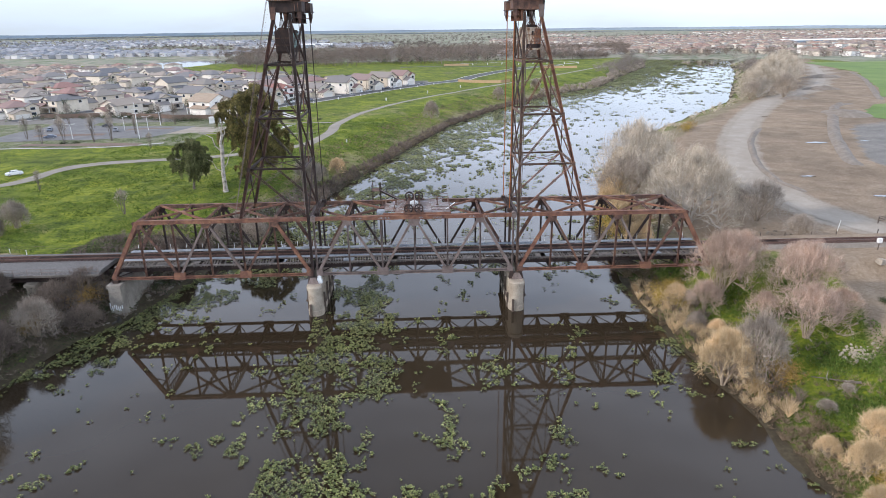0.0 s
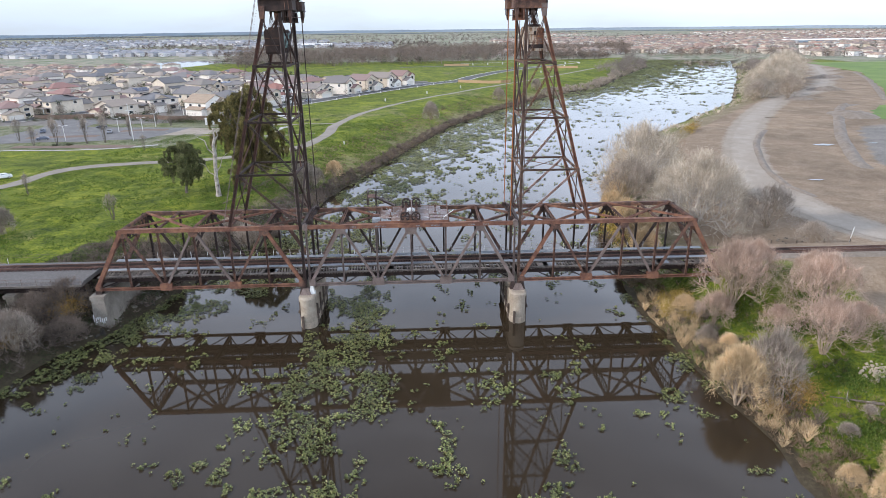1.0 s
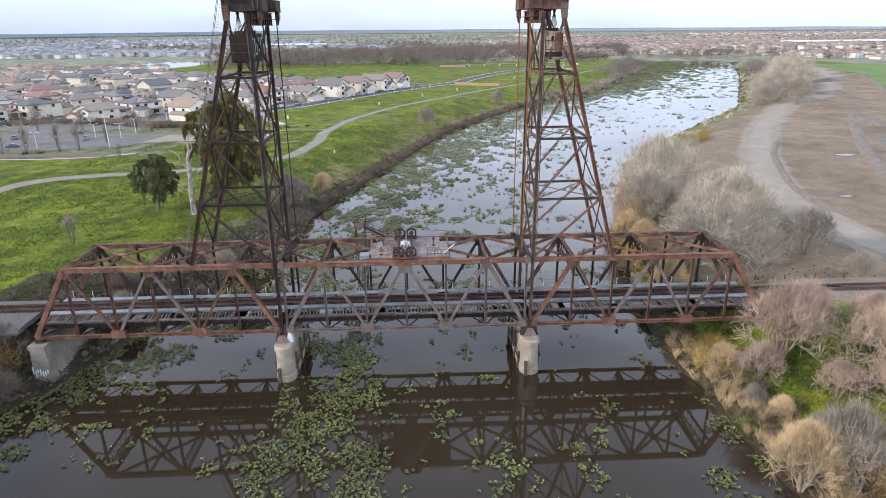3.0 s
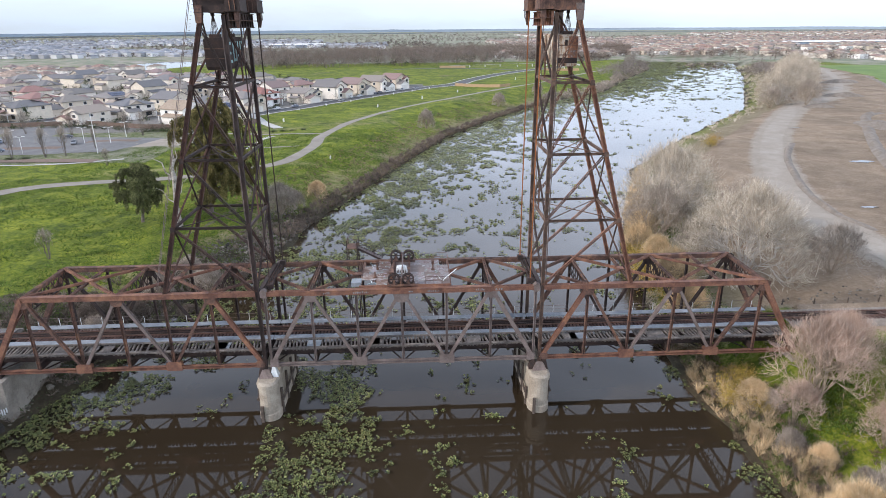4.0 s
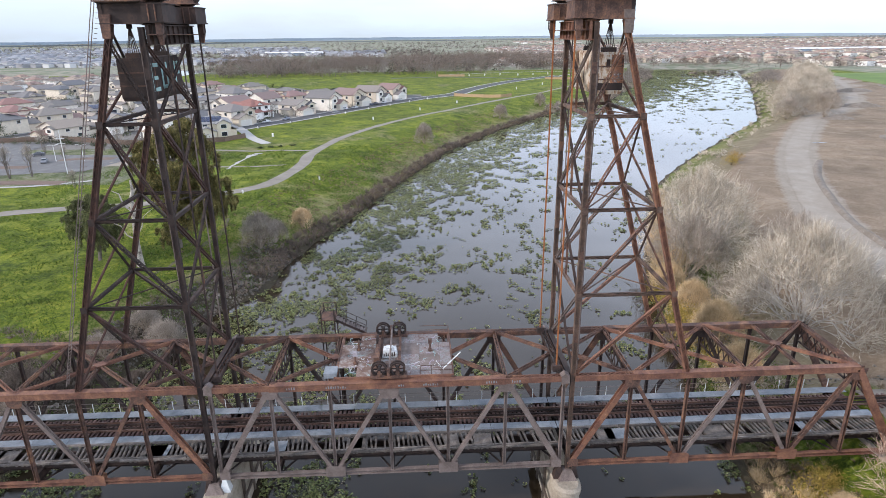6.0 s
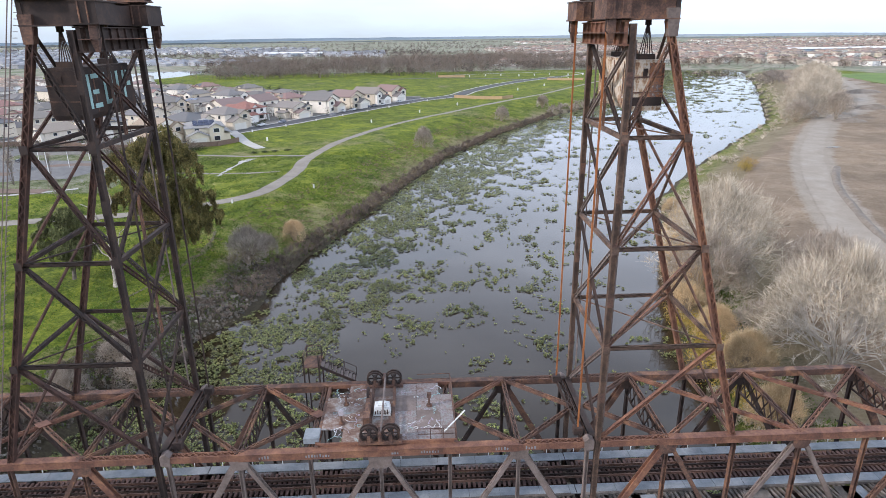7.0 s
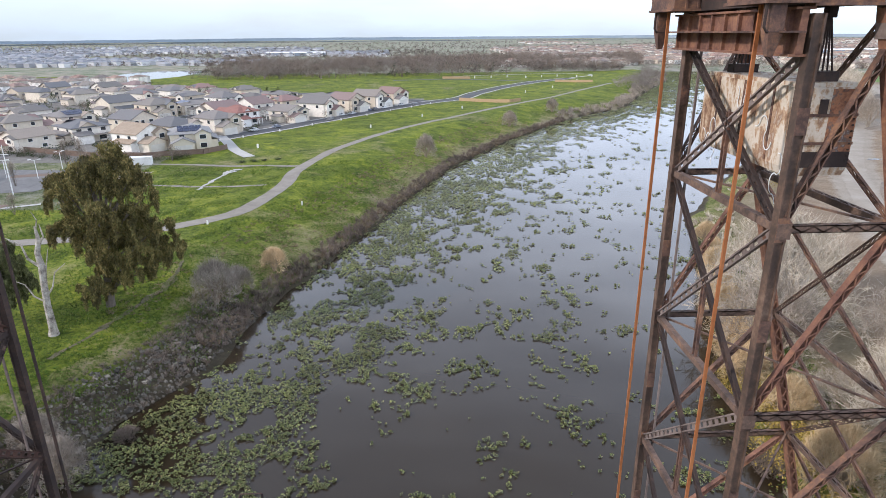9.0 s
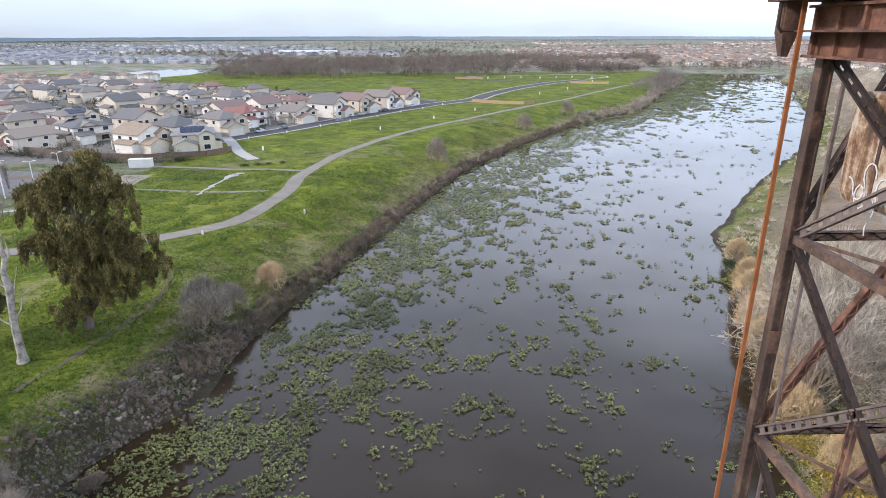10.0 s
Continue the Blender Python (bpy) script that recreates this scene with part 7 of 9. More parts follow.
tagged(new("bank_weeds_green", soup("bank_weeds_green", leaf_cloud([(x, y, z + 0.3) for x, y, z in c], [(1.5, 1.5, 0.7)] * len(c), 40, 0.34, 0.16, -0.3), 4, GRASS_BLADES)), "green weeds below the bare bank trees", "weeds", kind="stuff")
c = along(RIGHT_SHORE, 260, 0.2, 14, 130, 620, -1)
thicket("far_bank_brush", c, np.array([R.uniform(1.0, 3.0) for _ in c]), 1.8, 44, 0.12, TWIG_TAN, "tan brush along the far right bank", "brush")
c = along(LEFT_SHORE, 900, 0.6, 22, -60, 32, 1)
thicket("abutment_brush", c, np.array([R.uniform(0.6, 2.2) for _ in c]), 1.2, 44, 0.06, TWIG_BROWN, "dark tangled brush below the abutment", "brush")


c = along(LEFT_SHORE, 430, 0.0, 9.5, 26, 84, 1)
thicket("bank_scrub", c, np.array([R.uniform(0.4, 1.5) for _ in c]), 0.8, 44, 0.05, TWIG_BROWN, "low dark brown scrub between the riprap rocks", "brush")
c = along(LEFT_SHORE, 500, 0.5, 24, -50, 20, 1)
tagged(new("bank_greenery", soup("bank_greenery", leaf_cloud([(x, y, z + 0.3) for x, y, z in c], [(1.6, 1.6, 0.7)] * len(c), 40, 0.3, 0.14, -0.3), 4, LEAF_GREEN)), "dark green weeds below the abutment", "weeds", kind="stuff")


c = along(RIGHT_SHORE, 130, 0.2, 4.5, -36, 6, -1)
thicket("waterside_thicket", c, np.array([R.uniform(1.2, 3.2) for _ in c]), 1.1, 130, 0.04, TWIG_STRAW, "straw-coloured leafless thicket leaning over the water", "brush")
c = along(RIGHT_SHORE, 90, 1.0, 7.0, -36, 6, -1)
thicket("waterside_brush", c, np.array([R.uniform(1.0, 2.8) for _ in c]), 1.0, 120, 0.04, TWIG_BROWN, "brown leafless brush behind the waterside thicket", "brush")


def tufts():
    n = 190000
    y = -58 + rng.random(n) * 250
    x = np.where(rng.random(n) < 0.68, -125 + rng.random(n) * 125, 38 + rng.random(n) * 45)
    z, s, left = land(x, y)
    keep = (s > 1.5) & np.where(left, s < 95, (s < 26) & (y < 0)) & (np.abs(y - 4.7) > 12) & (fbm(x / 6, y / 6, 51) > 0.42)
    line = np.array([(p.x, p.y) for p in curve(LEVEE, 2.0)])
    x, y, z = x[keep], y[keep], z[keep]
    d = np.full(len(x), 1e9)
    for px, py in line:
        d = np.minimum(d, np.hypot(x - px, y - py))
    x, y, z = x[d > 3.4], y[d > 3.4], z[d > 3.4]
    base = np.stack([x, y, z - 0.06], -1)
    base = np.repeat(base, 2, 0) + rng.normal(size=(2 * len(x), 3)) * (0.12, 0.12, 0)
    lean = rng.normal(size=base.shape) * 0.22
    lean[:, 2] = (0.16 + 0.40 * rng.random(len(base)) ** 2)
    tagged(new("grass_tufts", soup("grass_tufts", ribbons(base, base + lean, np.full(len(base), 0.15)), 3, GRASS_BLADES)), "tufts of uneven green grass on the banks", "grass", kind="stuff")


tufts()


def lush_weeds():
    """Knee-high green and olive growth on the right bank and in patches on the left."""
    c = []
    while len(c) < 2600:
        x, y = (R.uniform(39, 74), R.uniform(-60, 8)) if R.random() < 0.62 else (R.uniform(-110, -12), R.uniform(18, 150))
        z, s, left = land(np.array(x), np.array(y))
        if s > 1.2 and (s < 26) and float(fbm(np.array(x / 7), np.array(y / 7), 83)) > 0.5 and abs(y - 4.7) > 10:
            if min(math.hypot(x - p.x, y - p.y) for p in LEVEE_LINE) > 4.5:
                c.append((x, y, float(z) + 0.15))
    me = soup("lush_weeds", leaf_cloud(c, [(1.6, 1.6, 0.45)] * len(c), 44, 0.34, 0.085, -0.9), 4, GRASS_BLADES)
    tagged(new("lush_weeds", me), "knee-high green weeds in uneven patches", "weeds", kind="stuff")


LEVEE_LINE = curve(LEVEE, 3.0)
lush_weeds()


def riprap():
    t = root("riprap", "grey broken-rock riprap on the steep left bank", "riprap", kind="structure")
    shapes = []
    for k in range(9):
        r = random.Random(k)
        n = r.choice((4, 5, 5, 6))
        ring = [(0.5 * math.cos(2 * math.pi * i / n + r.uniform(-0.3, 0.3)) * r.uniform(0.7, 1.1), 0.42 * math.sin(2 * math.pi * i / n + r.uniform(-0.2, 0.2)) * r.uniform(0.7, 1.1)) for i in range(n)]
        tall, lean = r.uniform(0.16, 0.36), r.uniform(-0.1, 0.1)
        m = Mesh().frustum([(x * 1.05, y * 1.05, -tall) for x, y in ring], [(x * 0.92 + lean, y * 0.92, tall + 0.25 * lean * x) for x, y in ring])
        shapes.append(m.data("rock", ROCK))
    spots = [*along(LEFT_SHORE, 194, 0.2, 8.0, 42, 80, 1), *along(LEFT_SHORE, 46, 0.5, 8, 8, 42, 1), *along(LEFT_SHORE, 60, 0.0, 4.5, -9, 10, 1)]
    for x, y, z in spots:
        ob = part("rock", R.choice(shapes), None, t)
        s = R.choice((0.4, 0.5, 0.6, 0.75, 0.9, 1.25))
        ob.matrix_basis = pose(x, y, z + 0.08, R.uniform(-32, 32), R.uniform(-32, 32), R.uniform(0, 360)) @ Matrix.Diagonal((s * R.uniform(0.8, 1.4), s, s * R.uniform(0.35, 0.8), 1))
    small = Mesh()
    for x, y, z in along(LEFT_SHORE, 1700, 0.0, 9.0, 36, 82, 1) + along(LEFT_SHORE, 500, 0.3, 9, 6, 40, 1):
        w = R.uniform(0.10, 0.34)
        u, v = R.uniform(0, 6.28), R.uniform(-0.3, 0.3)
        ca, sa = math.cos(u) * w, math.sin(u) * w
        top = [(x + 0.7 * ca, y + 0.7 * sa, z + w * (0.9 + v)), (x - 0.6 * sa, y + 0.6 * ca, z + w * 0.9), (x - 0.7 * ca, y - 0.7 * sa, z + w * (0.9 - v)), (x + 0.6 * sa, y - 0.6 * ca, z + w * 0.8)]
        small.frustum([(x + ca, y + sa, z - 0.1), (x - sa, y + ca, z - 0.1), (x - ca, y - sa, z - 0.1), (x + sa, y - ca, z - 0.1)], top)
    tagged(new("rock_chips", small.data("rock_chips", ROCK)), "small broken rocks wedged between the riprap", "rocks", kind="stuff")
    pale = []
    for me in shapes[:4]:
        me = me.copy()
        me.materials.clear()
        me.materials.append(CONCRETE)
        pale.append(me)
    t = root("rubble_heap", "small heap of pale broken rubble on the dirt slope", "rubble")
    for k in range(110):
        x, y = 59.6 + R.gauss(0, 1.2), -26.6 + R.gauss(0, 1.0)
        ob = part("rock", R.choice(pale), None, t)
        s = R.uniform(0.25, 0.6)
        ob.matrix_basis = pose(x, y, gz(x, y) + 0.1, R.uniform(-40, 40), R.uniform(-40, 40), R.uniform(0, 360)) @ Matrix.Diagonal((s, s, s, 1))
    t = root("track_rubble", "pale stones scattered beyond the track on bare dirt", "rubble")
    for k in range(120):
        x, y = R.uniform(52, 80), R.uniform(13, 22)
        ob = part("rock", R.choice(shapes), None, t)
        s = R.uniform(0.2, 0.55)
        ob.matrix_basis = pose(x, y, gz(x, y) + 0.04, R.uniform(-40, 40), R.uniform(-40, 40), R.uniform(0, 360)) @ Matrix.Diagonal((s, s, s, 1))


riprap()


# ---------------------------------------------------------------- the town
def hip_roof(x0, x1, y0, y1, z, rise, over=0.5):
    x0, x1, y0, y1 = x0 - over, x1 + over, y0 - over, y1 + over
    m = Mesh()
    if x1 - x0 >= y1 - y0:
        i = (y1 - y0) / 2
        a, b = (x0 + i * 0.9, (y0 + y1) / 2, z + rise), (x1 - i * 0.9, (y0 + y1) / 2, z + rise)
        v = [(x0, y0, z), (x1, y0, z), (x1, y1, z), (x0, y1, z), a, b]
        f = [(0, 1, 5, 4), (1, 2, 5), (2, 3, 4, 5), (3, 0, 4)]
    else:
        i = (x1 - x0) / 2
        a, b = ((x0 + x1) / 2, y0 + i * 0.9, z + rise), ((x0 + x1) / 2, y1 - i * 0.9, z + rise)
        v = [(x0, y0, z), (x1, y0, z), (x1, y1, z), (x0, y1, z), a, b]
        f = [(0, 1, 4), (1, 2, 5, 4), (2, 3, 5), (3, 0, 4, 5)]
    low = [(p[0], p[1], z - 0.22) for p in v[:4]]
    m.add(v + low, f + [(0, 6, 7, 1), (1, 7, 8, 2), (2, 8, 9, 3), (3, 9, 6, 0), (6, 9, 8, 7)])
    return m


def gable_roof(x0, x1, y0, y1, z, rise, over=0.45):
    """Ridge along y."""
    x0, x1, y0, y1 = x0 - over, x1 + over, y0 - over, y1 + over
    c = (x0 + x1) / 2
    return Mesh().frustum([(x0, y0, z), (x1, y0, z), (c, y0, z + rise)], [(x0, y1, z), (x1, y1, z), (c, y1, z + rise)])


def house(seed, detail=True, gable=False, solar=False, label="", group="houses of the town", wall_mat=None, roof_mat=None):
    """A two-storey stucco house with lower wings, its front towards -y."""
    r = random.Random(seed)
    stucco, tiles = wall_mat or STUCCO, roof_mat or ROOF
    w, d = r.uniform(9.4, 11.6), r.uniform(10.5, 12.8)
    h = 5.4 + r.uniform(-0.1, 0.3)
    t = root("house", label, "house", None, group)
    x0, x1, y0, y1 = -w / 2, w / 2, -d / 2, d / 2
    body = Mesh().box(x0, x1, y0, y1, -0.6, h)
    if gable:
        c = (x0 + x1) / 2
        body.frustum([(x0, y0, h), (x1, y0, h), (c, y0, h + 2.6)], [(x0, y1, h), (x1, y1, h), (c, y1, h + 2.6)])
        roof = Mesh()
        for sgn, xe in ((-1, x0 - 0.5), (1, x1 + 0.5)):
            zl = h - 0.5 * 2.6 / (w / 2)
            roof.frustum([(xe, y0 - 0.5, zl + 0.05), (xe, y1 + 0.5, zl + 0.05), (c, y1 + 0.5, h + 2.65), (c, y0 - 0.5, h + 2.65)], [(xe, y0 - 0.5, zl + 0.25), (xe, y1 + 0.5, zl + 0.25), (c, y1 + 0.5, h + 2.85), (c, y0 - 0.5, h + 2.85)])
    else:
        roof = hip_roof(x0, x1, y0, y1, h, r.uniform(2.0, 2.6))
    part("wall", body, stucco, t)
    part("roof", roof, tiles, t)
    side = r.choice((-1, 1))
    gx0, gx1 = (x0 + 0.2, x0 + 6.4) if side < 0 else (x1 - 6.4, x1 - 0.2)
    gy0 = y0 - r.uniform(3.0, 4.5)
    part("garage_wall", Mesh().box(gx0, gx1, gy0, y0 + 0.1, -0.6, 2.9).frustum([(gx0, gy0, 2.9), (gx1, gy0, 2.9), ((gx0 + gx1) / 2, gy0, 4.4)], [(gx0, y0, 2.9), (gx1, y0, 2.9), ((gx0 + gx1) / 2, y0, 4.4)]), stucco, t)
    c = (gx0 + gx1) / 2
    m = Mesh()
    for xe in (gx0 - 0.4, gx1 + 0.4):
        m.frustum([(xe, gy0 - 0.4, 2.72), (xe, y0, 2.72), (c, y0, 4.45), (c, gy0 - 0.4, 4.45)], [(xe, gy0 - 0.4, 2.9), (xe, y0, 2.9), (c, y0, 4.65), (c, gy0 - 0.4, 4.65)])
    part("garage_roof", m, tiles, t)
    # a second bay with its own gable
    bx0, bx1 = (x1 - 4.6, x1 - 0.3) if side < 0 else (x0 + 0.3, x0 + 4.6)
    by = y0 - 1.3
    part("bay_wall", Mesh().box(bx0, bx1, by, y0 + 0.1, -0.6, h - 0.2).frustum([(bx0, by, h - 0.2), (bx1, by, h - 0.2), ((bx0 + bx1) / 2, by, h + 1.1)], [(bx0, y0 + 1, h - 0.2), (bx1, y0 + 1, h - 0.2), ((bx0 + bx1) / 2, y0 + 1, h + 1.1)]), stucco, t)
    part("bay_roof", Mesh().frustum([(bx0 - 0.4, by - 0.4, h - 0.35), ((bx0 + bx1) / 2, by - 0.4, h + 1.2), ((bx0 + bx1) / 2, y0 + 3, h + 1.2), (bx0 - 0.4, y0 + 3, h - 0.35)],
                                    [(bx0 - 0.4, by - 0.4, h - 0.15), ((bx0 + bx1) / 2, by - 0.4, h + 1.4), ((bx0 + bx1) / 2, y0 + 3, h + 1.4), (bx0 - 0.4, y0 + 3, h - 0.15)])
         .frustum([(bx1 + 0.4, by - 0.4, h - 0.35), ((bx0 + bx1) / 2, by - 0.4, h + 1.2), ((bx0 + bx1) / 2, y0 + 3, h + 1.2), (bx1 + 0.4, y0 + 3, h - 0.35)],
                  [(bx1 + 0.4, by - 0.4, h - 0.15), ((bx0 + bx1) / 2, by - 0.4, h + 1.4), ((bx0 + bx1) / 2, y0 + 3, h + 1.4), (bx1 + 0.4, y0 + 3, h - 0.15)]), tiles, t)
    part("garage_door", Mesh().box(c - 2.4, c + 2.4, gy0 - 0.05, gy0 + 0.02, -0.4, 2.25), GARAGE, t)
    bc = (bx0 + bx1) / 2
    wins = [(bc, by, 3.6, 1.7, 1.3, 0), (bc, by, 0.8, 1.7, 1.4, 0), (c, y0, 4.1 if not gable else 4.2, 1.3, 1.0, 0),
            (x0 + 2.2, y1, 3.6, 1.5, 1.2, 1), (0.6, y1, 3.6, 1.2, 1.2, 1), (x1 - 2.0, y1, 3.6, 1.5, 1.2, 1), (x0 + 2.6, y1, 0.6, 2.2, 1.6, 1), (x1 - 2.6, y1, 0.3, 2.2, 1.9, 1),
            (y0 + 3.2, x1, 3.6, 1.2, 1.2, 2), (y1 - 3, x1, 3.6, 1.2, 1.2, 2), (y1 - 3.6, x1, 0.8, 1.4, 1.3, 2), (y0 + 3.2, x0, 3.6, 1.2, 1.2, 3), (y1 - 3, x0, 3.6, 1.2, 1.2, 3)]
    if not detail:
        wins = wins[:2] + wins[8:9]
    for q, e, z, ww, hh, face in wins:
        m, g = Mesh(), Mesh()
        if face == 0:
            m.box(q - ww / 2 - 0.12, q + ww / 2 + 0.12, e - 0.06, e + 0.02, z - 0.12, z + hh + 0.12), g.box(q - ww / 2, q + ww / 2, e - 0.075, e - 0.05, z, z + hh)
        elif face == 1:
            m.box(q - ww / 2 - 0.12, q + ww / 2 + 0.12, e - 0.02, e + 0.06, z - 0.12, z + hh + 0.12), g.box(q - ww / 2, q + ww / 2, e + 0.05, e + 0.075, z, z + hh)
        elif face == 2:
            m.box(e - 0.02, e + 0.06, q - ww / 2 - 0.12, q + ww / 2 + 0.12, z - 0.12, z + hh + 0.12), g.box(e + 0.05, e + 0.075, q - ww / 2, q + ww / 2, z, z + hh)
        else:
            m.box(e - 0.06, e + 0.02, q - ww / 2 - 0.12, q + ww / 2 + 0.12, z - 0.12, z + hh + 0.12), g.box(e - 0.075, e - 0.05, q - ww / 2, q + ww / 2, z, z + hh)
        if detail:
            win = part("window", m, TRIM, t)
            part("pane", g, WINDOW, win)
        else:
            part("window", g, WINDOW, t)
    # one-storey wings, each with its own roof
    ws = r.choice((-1, 1))
    wx0, wx1 = (x1 - 0.1, x1 + r.uniform(1.6, 2.4)) if ws > 0 else (x0 - r.uniform(1.6, 2.4), x0 + 0.1)
    wy0, wy1 = y0 + r.uniform(0.5, 2.5), y1 - r.uniform(1.5, 4.0)
    part("wing_wall", Mesh().box(wx0, wx1, wy0, wy1, -0.6, 2.75), stucco, t)
    inner, outer = (wx0, wx1 + 0.5) if ws > 0 else (wx1, wx0 - 0.5)
    part("wing_roof", Mesh().frustum([(inner, wy0 - 0.4, 3.75), (outer, wy0 - 0.4, 2.75), (outer, wy1 + 0.4, 2.75), (inner, wy1 + 0.4, 3.75)], [(inner, wy0 - 0.4, 3.95), (outer, wy0 - 0.4, 2.95), (outer, wy1 + 0.4, 2.95), (inner, wy1 + 0.4, 3.95)]), tiles, t)
    rx0, rx1 = (x0 + 6.6, x1 - 0.3) if detail else (x0 + 2.0, x1 - 2.0)
    part("rear_wall", Mesh().box(rx0, rx1, y1 - 0.1, y1 + 2.6, -0.6, 2.7), stucco, t)
    part("rear_roof", Mesh().frustum([(rx0 - 0.4, y1, 3.8), (rx1 + 0.4, y1, 3.8), (rx1 + 0.4, y1 + 3.0, 2.7), (rx0 - 0.4, y1 + 3.0, 2.7)], [(rx0 - 0.4, y1, 4.0), (rx1 + 0.4, y1, 4.0), (rx1 + 0.4, y1 + 3.0, 2.9), (rx0 - 0.4, y1 + 3.0, 2.9)]), tiles, t)
    if not gable:
        # a cross gable breaks the roof
        cx, cw = r.uniform(x0 + 3.2, x1 - 3.2), r.uniform(2.0, 2.8)
        part("cross_gable", Mesh().frustum([(cx - cw, y1 + 0.05, h), (cx + cw, y1 + 0.05, h), (cx, y1 + 0.05, h + 1.5)], [(cx - cw, y1 - 3, h), (cx + cw, y1 - 3, h), (cx, y1 - 3, h + 1.5)]), stucco, t)
        m = Mesh()
        for e in (-1, 1):
            m.frustum([(cx + e * (cw + 0.4), y1 + 0.5, h - 0.28), (cx, y1 + 0.5, h + 1.5), (cx, y1 - 4, h + 1.5), (cx + e * (cw + 0.4), y1 - 4, h - 0.28)], [(cx + e * (cw + 0.4), y1 + 0.5, h - 0.1), (cx, y1 + 0.5, h + 1.7), (cx, y1 - 4, h + 1.7), (cx + e * (cw + 0.4), y1 - 4, h - 0.1)])
        part("gable_roof", m, tiles, t)
    if detail:
        # covered patio at the back
        part("patio_roof", Mesh().box(x0 + 1.0, x0 + 6.0, y1 - 0.05, y1 + 3.0, 2.5, 2.68), tiles, t)
        part("patio_post", Mesh().box(x0 + 1.1, x0 + 1.34, y1 + 2.6, y1 + 2.84, -0.6, 2.5), TRIM, t)
    if solar:
        slope = 2.3 / (d / 2)
        for i in range(4 if seed == 2 else 0):
            for j in range(2):
                xa = -3.4 + i * 1.7
                ya = y0 + 0.9 + j * 1.9
                za = h + (ya - y0 + 0.5) * slope * 0.95 + 0.15
                zb = h + (ya + 1.75 - y0 + 0.5) * slope * 0.95 + 0.15
                part("solar_panel", Mesh().frustum([(xa, ya, za), (xa + 1.6, ya, za), (xa + 1.6, ya + 1.75, zb), (xa, ya + 1.75, zb)], [(xa, ya, za + 0.06), (xa + 1.6, ya, za + 0.06), (xa + 1.6, ya + 1.75, zb + 0.06), (xa, ya + 1.75, zb + 0.06)]), SOLAR, t)
    return t


FRONT = ((-107, 229), (-88.5, 233), (-87, 299))   # three houses of their own look
SPOTS = []       # where cars may stand
BEND = curve([(-116, 302), (-132, 301), (-152, 306), (-172, 322), (-194, 343), (-236, 379), (-272, 410)], 6.0)


def build_town():
    base = math.degrees(math.atan2(TU.y, TU.x))
    near = [house(k, True, k % 3 == 1, k in (2, 4), lab) for k, lab in ((1, "beige stucco two-storey house with hipped tile roof"), (2, "pale stucco two-storey house with solar panels on its roof"),
                                                                      (3, "two-storey stucco house with tiled roof and front garage"), (4, "cream stucco house with gabled front and solar panels"), (5, "tan two-storey stucco house with grey roof"))]
    mid = [house(k, False, k % 3 == 1, False, "two-storey stucco house further back in the town") for k in (11, 12, 13, 14)]
    used = set()
    v = 17
    n = 0
    while v < 320:
        for row, face in ((v, 0), (v + 33, 180)):
            u = -24 - 0.66 * row + R.uniform(0, 6)
            while True:
                x, y = town(u, row + R.uniform(-0.8, 0.8))
                if u > 182 - 0.05 * row or y > 585:
                    break
                gap = 23.0 + R.uniform(-0.8, 1.8)
                if y > 216 and not (x > -118 and y < 224 and row > 20) and all(math.hypot(x - q[0], y - q[1]) > 17 for q in FRONT) and all(math.hypot(x - q.x, y - q.y) > 13 for q in BEND):
                    protos = near if row < 105 else mid
                    k = R.randrange(len(protos))
                    m = pose(x, y, gz(x, y) + 0.25, 0, 0, base + (face if row < 20 else R.choice((face, face, face + 90, face - 90, face + 180))) + R.uniform(-6, 6)) @ Matrix.Diagonal((1.36, 1.36, R.choice((0.95, 1.16, 1.2, 1.24)), 1))
                    key = protos[k]
                    if key not in used:
                        used.add(key)
                        key.matrix_basis = m
                    else:
                        copy_thing(key, m).matrix_basis = m
                    n += 1
                    if row < 75:
                        SPOTS.append((u + 3.5, row - 12.5 if face == 0 else row + 12.5, face))
                u += gap
        v += 76
    for k, (x, y), turn, lab, wm, rm, sol in ((7, FRONT[0], 62, "tan-roofed beige gabled house behind a brown fence", STUCCO, ROOF_TAN, False), (2, FRONT[1], 22, "cream stucco house with solar panels on its grey roof", CREAM_STUCCO, ROOF_GREY, True), (9, FRONT[2], -124, "white stucco house with a red tile roof", WHITE_STUCCO, ROOF_RED, False)):
        house(k, True, k == 7, sol, lab, "houses of the town", wm, rm).matrix_basis = pose(x, y, gz(x, y) + 0.25, 0, 0, turn) @ Matrix.Diagonal((1.32, 1.32, 1.2, 1))


build_town()
for _k in range(5):
    _v = 76 * _k
    _pts = [town(u, _v) for u in np.linspace(-20 - 0.66 * _v, 186, 8)]
    ribbon("street", _pts, 9.0, ASPHALT, "dark asphalt street between houses", "street", 0.10, 6.0, 3)
    for _s in (-5.6, 5.6):
        ribbon("sidewalk", [town(u, _v + _s) for u in np.linspace(-20 - 0.66 * _v, 186, 8)], 1.7, SIDEWALK, "pale concrete sidewalk along the street", "sidewalk", 0.20, 6.0, 1)
_front = [town(186, 0), (32, 412), (48, 452), (76, 505), (112, 556), (152, 596)]
ribbon("street", _front, 9.0, ASPHALT, "new asphalt street through empty building lots", "street", 0.10, 6.0, 3)
ribbon("sidewalk", [(p[0] + 5.2, p[1] - 3.6) for p in _front], 1.6, SIDEWALK, "pale concrete sidewalk along the street", "sidewalk", 0.18, 6.0, 1)
